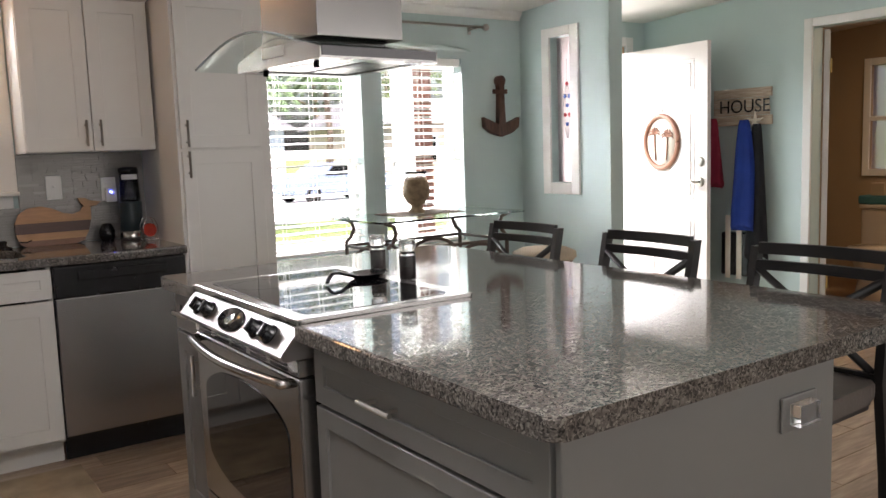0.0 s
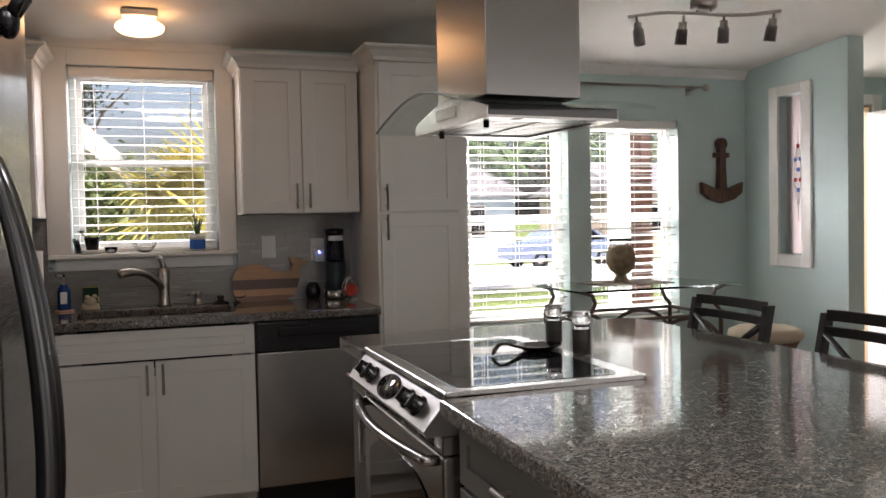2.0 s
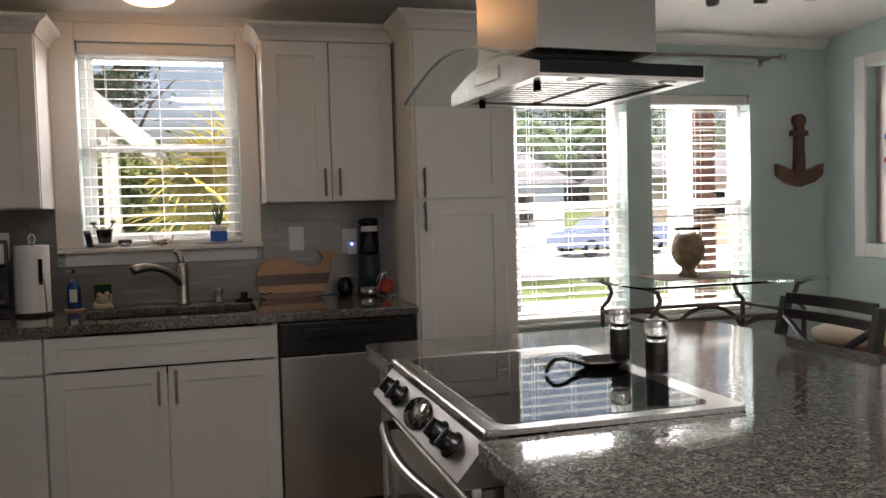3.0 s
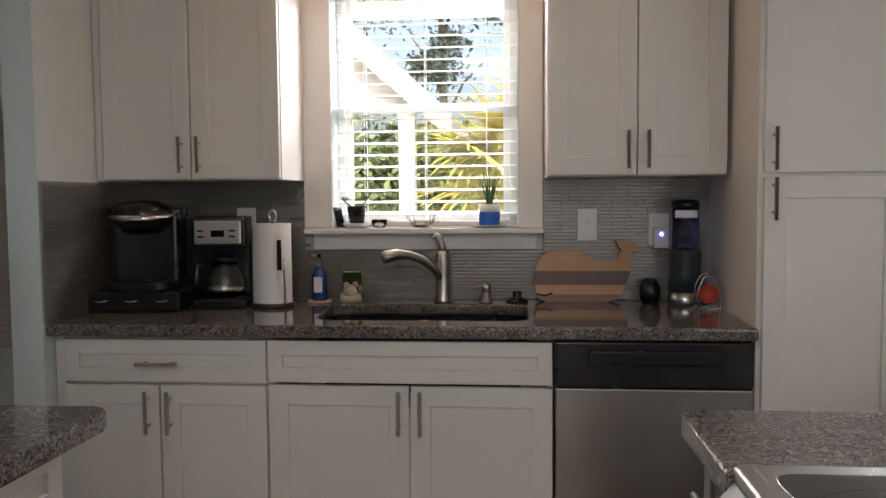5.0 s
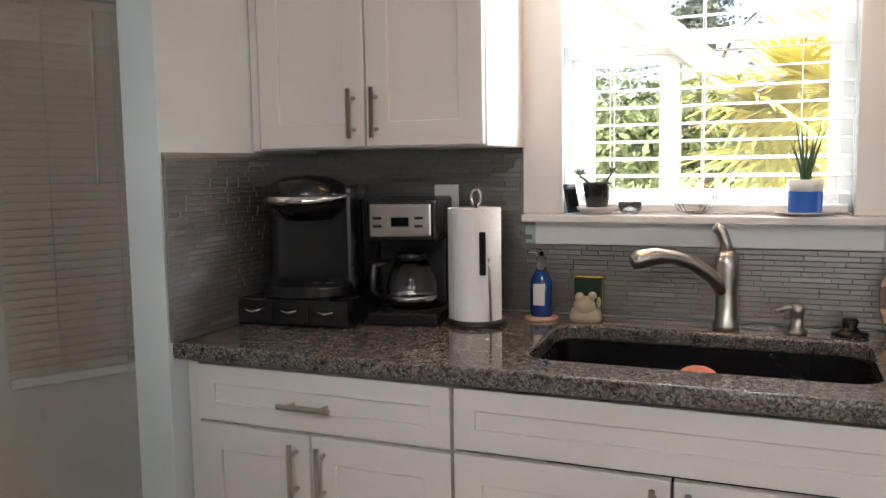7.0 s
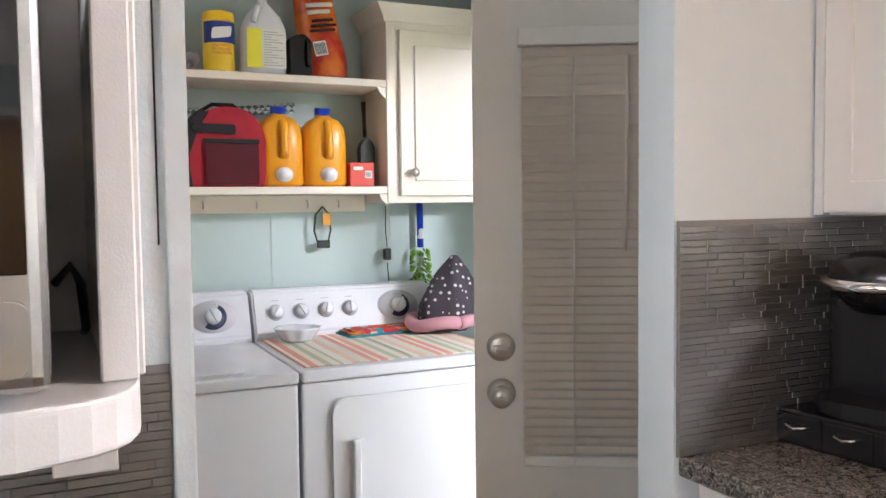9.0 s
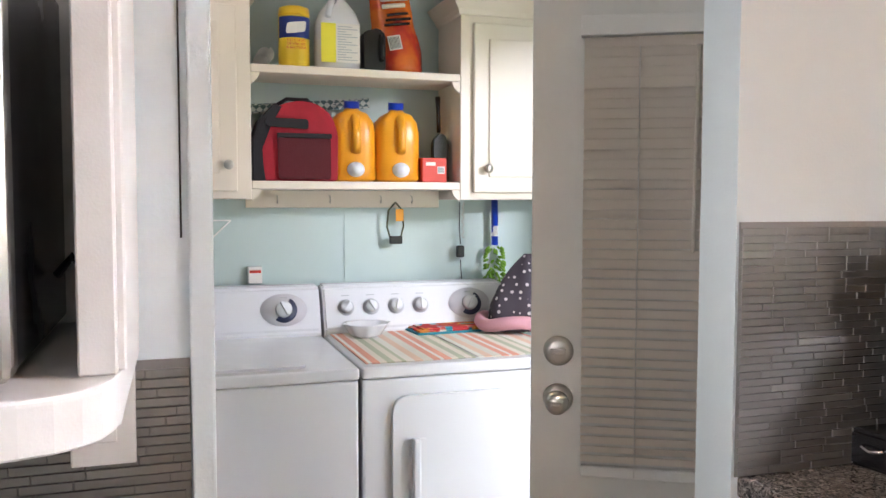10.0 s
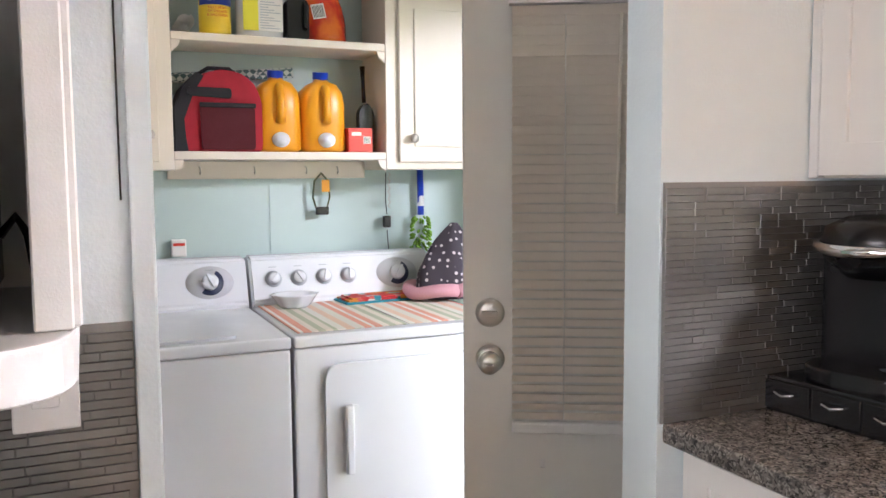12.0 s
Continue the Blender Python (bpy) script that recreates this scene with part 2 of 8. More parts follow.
def wall_x(name, x0, x1, y0, y1, material, holes=(), z1=2.3, label="", z0=0.0):
    """A wall in the plane of x and z, with holes (x0, x1, z0, z1)."""
    bm = new_bm()
    xs = sorted({x0, x1, *[h[0] for h in holes], *[h[1] for h in holes]})
    for a, b in zip(xs, xs[1:]):
        cuts = sorted([(h[2], h[3]) for h in holes if h[0] < (a + b) / 2 < h[1]])
        z = z0
        for c, d in cuts:
            if c > z:
                box(bm, a, b, y0, y1, z, c)
            z = d
        if z < z1:
            box(bm, a, b, y0, y1, z, z1)
    bmesh.ops.remove_doubles(bm, verts=bm.verts, dist=0.0001)
    return structure(name, bm, material, label)


def wall_y(name, x0, x1, y0, y1, material, holes=(), z1=2.3, label="", z0=0.0):
    bm = new_bm()
    ys = sorted({y0, y1, *[h[0] for h in holes], *[h[1] for h in holes]})
    for a, b in zip(ys, ys[1:]):
        cuts = sorted([(h[2], h[3]) for h in holes if h[0] < (a + b) / 2 < h[1]])
        z = z0
        for c, d in cuts:
            if c > z:
                box(bm, x0, x1, a, b, z, c)
            z = d
        if z < z1:
            box(bm, x0, x1, a, b, z, z1)
    bmesh.ops.remove_doubles(bm, verts=bm.verts, dist=0.0001)
    return structure(name, bm, material, label)


WT = 0.14
wall_x("wall_north", -2.1, -0.95, 0.0, WT, AQUA, (), 2.4, "pale aqua painted laundry wall")
wall_x("wall_north_main", -0.17, 5.9, 0.0, WT, AQUA,
       [(0.715, 1.40, 1.175, 2.085), (2.76, 3.395, 0.70, 1.885), (3.54, 4.15, 0.70, 1.885), (4.80, 5.68, 0.0, 2.02)], 2.4, "aqua painted wall with windows")
wall_x("wall_north_lintel", -0.95, -0.17, 0.0, WT, AQUA, (), 2.4, "aqua wall above the open back door", 2.03)
wall_y("wall_partition", -0.138, -0.038, -0.668, 0.0, PALE, (), 2.45, "pale blue wall end beside the counter")
wall_y("wall_west", -0.135, -0.035, -6.2, -1.515, PALE, (), 2.6, "pale blue kitchen wall")
wall_y("wall_opening_head", -0.135, -0.035, -1.515, -0.668, PALE, (), 2.45, "", 2.12)
wall_y("wall_entry_partition", 4.65, 4.76, -0.83, 0.0, AQUA, [(-0.50, -0.31, 1.06, 2.0)], 2.45, "aqua partition with a stained glass sidelight")
wall_y("wall_east", 5.9, 6.0, -6.2, 0.0, AQUA, [(-2.16, -1.39, 0.0, 1.99)], 2.6, "aqua entry wall with a bathroom doorway")
wall_x("wall_south", -0.135, 6.0, -6.34, -6.2, PALE, (), 2.6)
wall_y("wall_laundry_west", -2.02, -1.9, -2.6, 0.0, AQUA, (), 2.5, "aqua panelled laundry wall")
wall_x("wall_laundry_south", -2.02, -0.135, -2.6, -2.5, AQUA, (), 2.5)
wall_y("wall_bath_east", 8.2, 8.3, -3.4, 0.3, TAN, [(-1.2, -0.55, 1.0, 1.9)], 2.5, "tan bathroom wall with a window")
wall_x("wall_bath_north", 6.0, 8.2, 0.2, 0.3, TAN, (), 2.5)
wall_x("wall_bath_south", 6.0, 8.2, -3.5, -3.4, TAN, (), 2.5)
wall_y("wall_bath_west", 6.0, 6.02, -3.4, -2.16, TAN, (), 2.5)
wall_y("wall_bath_west_b", 6.0, 6.02, -1.39, 0.2, TAN, (), 2.5)

bm = new_bm()
for x0, x1, ys in ((-2.1, 6.05, (0.14, 0.0, -6.35)), (6.05, 8.3, (0.3, -3.5))):
    for a, b in zip(ys, ys[1:]):
        v = [(x0, a, ceiling_z(a)), (x1, a, ceiling_z(a)), (x1, b, ceiling_z(b)), (x0, b, ceiling_z(b))]
        lo = [bm.verts.new(p) for p in v]
        hi = [bm.verts.new((p[0], p[1], p[2] + 0.12)) for p in v]
        bm.faces.new(lo), bm.faces.new(hi[::-1])
        for i in range(4):
            bm.faces.new((lo[i], hi[i], hi[(i + 1) % 4], lo[(i + 1) % 4]))
structure("ceiling", bm, CEIL, "off-white ceiling with an orange peel texture")

PLANK = wood("oak_plank", (0.2, 0.13, 0.085), (0.42, 0.31, 0.21), 0.35, (1.2, 12, 12), 0.2)
bm = new_bm()
box(bm, -2.1, 8.3, -6.35, 0.14, -0.06, -0.006)
floor = structure("floor", bm, paint("floor_joint", (0.05, 0.04, 0.03), 0.7), "light brown wood plank floor")

# ---- cabinets ----
def bar_handle(parent, m, length=0.17, label="brushed nickel bar handle"):
    bm = new_bm()
    cyl(bm, (0, -0.032, -length / 2), (0, -0.032, length / 2), 0.006, 12)
    for z in (-length * 0.32, length * 0.32):
        cyl(bm, (0, 0, z), (0, -0.032, z), 0.0045, 10)
    return part("handle", bm, NICKEL, parent, label, m)


def shaker(parent, name, x0, x1, z0, z1, material, rail=0.06, label=""):
    """A shaker front whose back lies in y = 0 of its parent."""
    bm = new_bm()
    t, g = 0.019, 0.0015
    x0, x1, z0, z1 = x0 + g, x1 - g, z0 + g, z1 - g
    b = 0.0015
    loops = []
    for k, y in ((0, 0.0), (0, -t + b), (b, -t), (rail - b, -t), (rail, -t + b), (rail, -t + 0.007)):
        loops.append([bm.verts.new((x, y, z)) for x, z in ((x0 + k, z0 + k), (x1 - k, z0 + k), (x1 - k, z1 - k), (x0 + k, z1 - k))])
    for p, q in zip(loops, loops[1:]):
        for i in range(4):
            bm.faces.new((p[i], p[(i + 1) % 4], q[(i + 1) % 4], q[i]))
    bm.faces.new(loops[0][::-1]), bm.faces.new(loops[-1])
    bmesh.ops.recalc_face_normals(bm, faces=bm.faces)
    return part(name, bm, material, parent, label)


def carcass(parent, x0, x1, depth, z0, z1, material):
    bm = new_bm()
    box(bm, x0, x1, 0.001, depth, z0, z1, 0.0015)
    return part("body", bm, material, parent)


def up(x, z):
    return Matrix.Translation((x, -0.019, z))


def flat(x, z):
    return Matrix.Translation((x, -0.019, z)) @ pose(0, 0, 0, 0, 90, 0)


def base_unit(name, x0, x1, label, at, fronts, material=WHITE, toe=True, depth=0.6, z1=0.87):
    t = thing(name, label, "cabinet", at, "base cabinets" if material is WHITE else "island cabinets")
    carcass(t, x0, x1, depth, 0.10, 0.66 if name == "sink_cabinet" else z1, material)
    if name == "sink_cabinet":
        for a in (x0, x1 - 0.018):
            bm = new_bm()
            box(bm, a, a + 0.018, 0.001, depth, 0.6605, z1)
            part("side_panel", bm, material, t)
    if toe:
        bm = new_bm()
        box(bm, x0, x1, 0.06, depth, 0.0, 0.0995)
        part("toe_kick", bm, material, t)
    for kind, a, b, c, d, h in fronts:
        f = shaker(t, kind, a, b, c, d, material, 0.045 if kind == "drawer" else 0.06)
        for hx, hz, upright in h:
            bar_handle(f, up(hx, hz) if upright else flat(hx, hz), 0.13)
    return t


FRONT = Matrix.Translation((0, -0.61, 0))
D = 0.006
base_unit("base_cabinet", 0.002, 0.641, "white shaker base cabinet with one drawer over two doors", FRONT, [
    ("drawer", 0.006, 0.641, 0.728, 0.862, [(0.31, 0.79, False)]),
    ("door", 0.006, 0.305, 0.115, 0.722, [(0.272, 0.64, True)]),
    ("door", 0.308, 0.641, 0.115, 0.722, [(0.341, 0.64, True)])])
base_unit("sink_cabinet", 0.645, 1.50, "white shaker sink cabinet with a false drawer front and two doors", FRONT, [
    ("drawer", 0.646, 1.50, 0.732, 0.862, []),
    ("door", 0.646, 1.076, 0.115, 0.726, [(1.046, 0.65, True)]),
    ("door", 1.079, 1.50, 0.115, 0.726, [(1.11, 0.65, True)])])
bm = new_bm()
box(bm, -0.033, 0.0, -0.612, -0.57, 0.0, 0.868, 0.002)
solid("filler_strip", bm, WHITE, "white painted filler strip between cabinet and wall", "cabinet trim")


def crown(bm, path, z0, h=0.07, out=0.06, closed=False):
    """A crown moulding along points in plan that run with the outside to their right."""
    prof = [(0, 0), (0.008, 0.004), (0.014, 0.02), (0.035, 0.045), (out - 0.004, 0.055), (out, 0.06), (out, h), (0, h)]
    pts = [Vector((*p, 0)) for p in path]
    rings = []
    for i, p in enumerate(pts):
        n = Vector((0, 0, 0))
        ds = []
        if i > 0:
            ds.append((pts[i] - pts[i - 1]).normalized())
        if i < len(pts) - 1:
            ds.append((pts[i + 1] - pts[i]).normalized())
        ns = [Vector((d.y, -d.x, 0)) for d in ds]
        n = sum(ns, Vector((0, 0, 0))).normalized()
        k = 1 / max(0.3, n.dot(ns[0]))
        rings.append([bm.verts.new((p.x + n.x * a * k, p.y + n.y * a * k, z0 + b)) for a, b in prof])
    m = len(prof)
    for a, b in zip(rings, rings[1:]):
        for k in range(m):
            bm.faces.new((a[k], a[(k + 1) % m], b[(k + 1) % m], b[k]))
    bm.faces.new(rings[0]), bm.faces.new(rings[-1][::-1])


def wall_unit(x0, x1, xm, label, left_crown, right_crown):
    t = thing("wall_cabinet", label, "cabinet", Matrix.Translation((0, -0.305, 0)), "wall cabinets")
    carcass(t, x0, x1, 0.302, 1.35, 2.055, WHITE)
    for a, b, h in ((x0 + 0.002, xm, xm - 0.03), (xm + 0.002, x1 - 0.002, xm + 0.033)):
        f = shaker(t, "door", a, b, 1.353, 2.045, WHITE)
        bar_handle(f, up(h, 1.435), 0.12)
    bm = new_bm()
    path = [(x0, 0.30)] * left_crown + [(x0, -0.02), (x1, -0.02)] + [(x1, 0.30)] * right_crown
    crown(bm, path, 2.045)
    part("crown", bm, WHITE, t)
    return t


wall_unit(-0.01, 0.609, 0.30, "white two-door shaker wall cabinet with crown moulding", 0, 1)
wall_unit(1.494, 2.065, 1.78, "white two-door shaker wall cabinet with crown moulding beside the tall pantry", 1, 0)
bm = new_bm()
box(bm, -0.034, -0.012, -0.32, -0.004, 1.35, 2.05, 0.002)
solid("cabinet_scribe", bm, WHITE, "white filler between the wall cabinet and the wall", "cabinet trim")

pantry = thing("pantry_cabinet", "tall white shaker pantry cabinet with an upper and a lower door", "cabinet", FRONT)
carcass(pantry, 2.078, 2.53, 0.6, 0.10, 2.055, WHITE)
bm = new_bm()
box(bm, 2.078, 2.53, 0.06, 0.6, 0, 0.0995)
part("toe_kick", bm, WHITE, pantry)
f = shaker(pantry, "door", 2.09, 2.48, 1.347, 2.045, WHITE)
bar_handle(f, up(2.115, 1.415), 0.12)
f = shaker(pantry, "door", 2.09, 2.48, 0.115, 1.337, WHITE)
bar_handle(f, up(2.115, 1.275), 0.12)
bm = new_bm()
crown(bm, [(2.078, 0.26), (2.078, -0.02), (2.53, -0.02), (2.53, 0.6)], 2.045)
part("crown", bm, WHITE, pantry)


# ---- worktops ----
def rounded(pts, radii, seg=6):
    """Rounds the corners of an outline."""
    out = []
    n = len(pts)
    for i, (p, r) in enumerate(zip(pts, radii)):
        p = Vector(p)
        a, b = (Vector(pts[i - 1]) - p).normalized(), (Vector(pts[(i + 1) % n]) - p).normalized()
        if r <= 0:
            out.append(tuple(p))
            continue
        for k in range(seg + 1):
            t = k / seg
            q = (p + a * r) * (1 - t) ** 2 + p * 2 * t * (1 - t) + (p + b * r) * t ** 2
            out.append((q.x, q.y))
    return out


def counter_with_hole(name, x0, x1, y0, y1, hole, label):
    """A worktop with a rounded sink cut-out."""
    bm = new_bm()
    outer = rounded([(x0, y0), (x1, y0), (x1, y1), (x0, y1)], [0.02, 0.0, 0, 0])
    inner = rounded(hole, [0.07] * 4, 8)
    ov = [bm.verts.new((*p, 0.91)) for p in outer]
    iv = [bm.verts.new((*p, 0.91)) for p in inner]
    oe = [bm.edges.new((ov[i], ov[(i + 1) % len(ov)])) for i in range(len(ov))]
    ie = [bm.edges.new((iv[i], iv[(i + 1) % len(iv)])) for i in range(len(iv))]
    bmesh.ops.triangle_fill(bm, use_beauty=True, edges=oe + ie)
    top = list(bm.faces)
    ext = bmesh.ops.extrude_face_region(bm, geom=top)
    vs = [v for v in ext["geom"] if isinstance(v, bmesh.types.BMVert)]
    bmesh.ops.translate(bm, verts=vs, vec=(0, 0, -0.038))
    es = [e for e in bm.edges if len(e.link_faces) == 2 and abs(e.verts[0].co.z - e.verts[1].co.z) < 1e-5 and abs(e.calc_face_angle(0)) > 1]
    bmesh.ops.bevel(bm, geom=es, offset=0.009, segments=3, affect="EDGES", profile=0.6)
    return solid(name, bm, GRAN, label, "worktop")


counter_with_hole("worktop", -0.052, 2.074, -0.655, -0.012, [(0.765, -0.53), (1.43, -0.53), (1.425, -0.15), (0.745, -0.15)],
                  "speckled brown and grey granite worktop with a sink cut-out")
sink = thing("sink", "black undermount sink basin", "sink")
bm = new_bm()
o = rounded([(0.76, -0.535), (1.435, -0.535), (1.43, -0.145), (0.74, -0.145)], [0.075] * 4, 8)
rings = []
cx, cy = 1.09, -0.355
for z, k in ((0.871, 1.0), (0.72, 0.97), (0.68, 0.9), (0.675, 0.2)):
    rings.append([bm.verts.new((cx + (x - cx) * k, cy + (y - cy) * k, z)) for x, y in o])
for a, b in zip(rings, rings[1:]):
    for i in range(len(o)):
        fc = bm.faces.new((a[i], a[(i + 1) % len(o)], b[(i + 1) % len(o)], b[i]))
        fc.smooth = True
bm.faces.new(rings[-1])
part("basin", bm, BLACK, sink)

# dishwasher
dw = thing("dishwasher", "stainless steel dishwasher with a black control panel", "dishwasher", FRONT)
bm = new_bm()
box(bm, 1.504, 2.07, 0.0, 0.58, 0.10, 0.868)
part("body", bm, BLACK, dw)
bm = new_bm()
box(bm, 1.506, 2.066, -0.028, 0, 0.125, 0.728, 0.004, 2)
part("door", bm, STEEL_V, dw, "brushed stainless door")
bm = new_bm()
box(bm, 1.506, 2.066, -0.034, 0, 0.731, 0.866, 0.006, 2)
panel = part("control_panel", bm, BLACK, dw)
bm = new_bm()
box(bm, 1.60, 1.98, -0.046, -0.034, 0.80, 0.842, 0.005, 2)
part("grip", bm, BLACK, panel)
bm = new_bm()
box(bm, 1.506, 2.066, 0.04, 0.05, 0.005, 0.12)
part("toe_kick", bm, BLACK, dw)

# kitchen island
WESTF = Matrix.Translation((1.735, 0, 0)) @ pose(0, 0, 0, 0, 0, -90)
base_unit("island_cabinet", 1.615, 1.895, "grey shaker island cabinet, narrow, with a drawer and a door", WESTF, [
    ("drawer", 1.618, 1.892, 0.735, 0.865, [(1.755, 0.80, False)]),
    ("door", 1.618, 1.892, 0.115, 0.728, [(1.86, 0.62, True)])], GREY)
base_unit("island_cabinet", 2.668, 3.50, "grey shaker island cabinet with wide drawers", WESTF, [
    ("drawer", 2.672, 3.495, 0.722, 0.865, [(3.0, 0.79, False)]),
    ("drawer", 2.672, 3.495, 0.42, 0.715, [(3.0, 0.56, False)]),
    ("drawer", 2.672, 3.495, 0.115, 0.413, [(3.0, 0.26, False)])], GREY)
bm = new_bm()
box(bm, 2.34, 2.47, -3.50, -1.615, 0.0, 0.868, 0.002)
box(bm, 1.716, 2.47, -3.52, -3.505, 0.0, 0.868, 0.002)
solid("island_back_panel", bm, GREY, "grey painted island end and back panels", "kitchen island")
bm = new_bm()
slab(bm, rounded([(1.682, -1.9), (1.682, -1.57), (2.835, -1.57), (2.835, -3.55), (1.672, -3.55), (1.676, -2.664), (2.208, -2.664), (2.208, -1.9)],
                 [0, 0.02, 0.04, 0.05, 0.025, 0, 0, 0]), 0.87, 0.91, None, 0.009)
solid("island_worktop", bm, GRAN, "speckled granite island worktop with a cut-out for the range", "worktop")

# range
rng = thing("range", "stainless steel slide-in range with a black glass cooktop", "stove", Matrix.Translation((0, -2.282 + 2.25 * 0.956, 0)) @ Matrix.Diagonal((1, 0.956, 1, 1)))
bm = new_bm()
box(bm, 1.735, 2.20, -2.645, -1.855, 0.09, 0.905)
part("body", bm, BLACK, rng)
bm = new_bm()
slab(bm, rounded([(1.694, -2.645), (2.203, -2.645), (2.203, -1.855), (1.694, -1.855)], [0.006, 0.012, 0.012, 0.006]), 0.911, 0.921, None, 0.003)
box(bm, 1.69, 1.722, -2.643, -1.857, 0.898, 0.9218, 0.008, 3)
part("cooktop_frame", bm, STEEL, rng)
bm = new_bm()
slab(bm, rounded([(1.73, -2.606), (2.152, -2.606), (2.152, -1.894), (1.73, -1.894)], [0.035] * 4, 8), 0.9205, 0.9222, None, 0.0006)
cooktop = part("cooktop", bm, BLACKGLASS, rng, "black glass cooktop")
RING = paint("grey_burner_print", (0.05, 0.05, 0.05), 0.2)
for x, y, rad in ((1.84, -2.05, 0.10), (1.84, -2.44, 0.075), (2.04, -2.06, 0.075), (2.04, -2.44, 0.095)):
    bm = new_bm()
    lathe(bm, [(rad - 0.0015, 0.9224), (rad, 0.9224)], Matrix.Translation((x, y, 0)), 48)
    part("burner_ring", bm, RING, cooktop)
bm = new_bm()
prof = [(1.692, 0.8975), (1.640, 0.838), (1.648, 0.825), (1.735, 0.825), (1.735, 0.8975)]
a = [bm.verts.new((x, -2.64, z)) for x, z in prof]
b = [bm.verts.new((x, -1.86, z)) for x, z in prof]
bm.faces.new(a), bm.faces.new(b[::-1])
for i in range(5):
    bm.faces.new((a[i], b[i], b[(i + 1) % 5], a[(i + 1) % 5]))
console = part("control_panel", bm, brushed("satin_control_steel", (0.36, 0.35, 0.34), 0.36), rng)
for y in (-1.985, -2.07, -2.43, -2.52):
    bm = new_bm()
    m = Matrix.Translation((1.667, y, 0.869)) @ pose(0, 0, 0, 0, -49, 0)
    lathe(bm, [(0, 0), (0.026, 0), (0.026, 0.006), (0.021, 0.008), (0.019, 0.022), (0.016, 0.025), (0, 0.025)], m, 20)
    box(bm, -0.018, 0.018, -0.005, 0.005, 0.02, 0.032, 0.002, 1, m)
    part("knob", bm, BLACK, console)
bm = new_bm()
lathe(bm, [(0, 0), (0.085, 0), (0.085, 0.004), (0.078, 0.007), (0, 0.007)], Matrix.Translation((1.6665, -2.25, 0.8685)) @ pose(0, 0, 0, 0, -49, 0) @ Matrix.Diagonal((0.42, 1, 1, 1)), 32)
part("display", bm, BLACKGLASS, console, "black oval display")
bm = new_bm()
box(bm, 1.685, 1.735, -2.635, -1.865, 0.778, 0.822, 0.003)
part("vent_rail", bm, STEEL, rng)
bm = new_bm()
box(bm, 1.684, 1.735, -2.635, -1.865, 0.27, 0.775, 0.01, 3)
odoor = part("oven_door", bm, STEEL_V, rng)
bm = new_bm()
o = rounded([(-2.56, 0.42), (-2.56, 0.63), (-2.46, 0.685), (-2.25, 0.70), (-2.04, 0.685), (-1.94, 0.63), (-1.94, 0.42), (-2.04, 0.365), (-2.25, 0.35), (-2.46, 0.365)],
            [0.03, 0.03, 0.08, 0.05, 0.08, 0.03, 0.03, 0.08, 0.05, 0.08], 4)
va = [bm.verts.new((1.681, y, z)) for y, z in o]
vb = [bm.verts.new((1.6835, y, z)) for y, z in o]
bm.faces.new(va), bm.faces.new(vb[::-1])
for i in range(len(o)):
    bm.faces.new((va[i], vb[i], vb[(i + 1) % len(o)], va[(i + 1) % len(o)]))
part("oven_window", bm, BLACKGLASS, odoor)
bm = new_bm()
tube(bm, [(1.684, -2.60, 0.762), (1.655, -2.595, 0.762)] + [(1.655 - 0.03 * math.sin(math.pi * i / 12), -2.58 + 0.66 * i / 12, 0.762) for i in range(13)] + [(1.655, -1.905, 0.762), (1.684, -1.90, 0.762)], 0.013, 12)
part("handle", bm, STEEL, odoor)
bm = new_bm()
box(bm, 1.686, 1.735, -2.635, -1.865, 0.10, 0.265, 0.006, 2)
sd = part("storage_drawer", bm, STEEL_V, rng)
bm = new_bm()
tube(bm, [(1.686, -2.52, 0.225), (1.655, -2.5, 0.225), (1.65, -2.25, 0.225), (1.655, -2.0, 0.225), (1.686, -1.98, 0.225)], 0.009, 10)
part("handle", bm, STEEL, sd)
for y in (-2.58, -1.92):
    for x in (1.79, 2.15):
        bm = new_bm()
        cyl(bm, (x, y, 0), (x, y, 0.091), 0.02)
        part("foot", bm, BLACK, rng)
for y0 in (-2.57, -2.43, -2.29, -2.15, -2.01):
    bm = new_bm()
    for k in range(3):
        box(bm, 1.6835, 1.686, y0, y0 + 0.105, 0.784 + k * 0.012, 0.792 + k * 0.012)
    part("vent_slot", bm, BLACK, rng)

# hood
hood = thing("range_hood", "stainless island range hood with a curved glass canopy", "range hood", Matrix.Translation((1.885, -2.455, 0)) @ pose(0, 0, 0, 0, 0, 4.5) @ Matrix.Translation((-1.885, 2.455, 0)))
bm = new_bm()
box(bm, 1.905, 2.185, -2.415, -2.105, 1.615, 2.335, 0.002)
part("chimney", bm, STEEL_V, hood)
N = 16
ys = [-2.455 + 0.475 * i / N for i in range(N + 1)]
arch = [1.582 + 0.042 * math.sin(math.pi * i / N) for i in range(N + 1)]
bm = new_bm()
L = [[bm.verts.new((x, y, z)) for y, z in zip(ys, arch)] for x in (1.885, 2.275)]
Bt = [[bm.verts.new((x, y, 1.556)) for y in ys] for x in (1.885, 2.275)]
for i in range(N):
    bm.faces.new((L[0][i], L[1][i], L[1][i + 1], L[0][i + 1]))
    for s in (0, 1):
        bm.faces.new((L[s][i], L[s][i + 1], Bt[s][i + 1], Bt[s][i]))
for i in (0, N):
    bm.faces.new((L[0][i], L[1][i], Bt[1][i], Bt[0][i]))
housing = part("housing", bm, STEEL, hood)
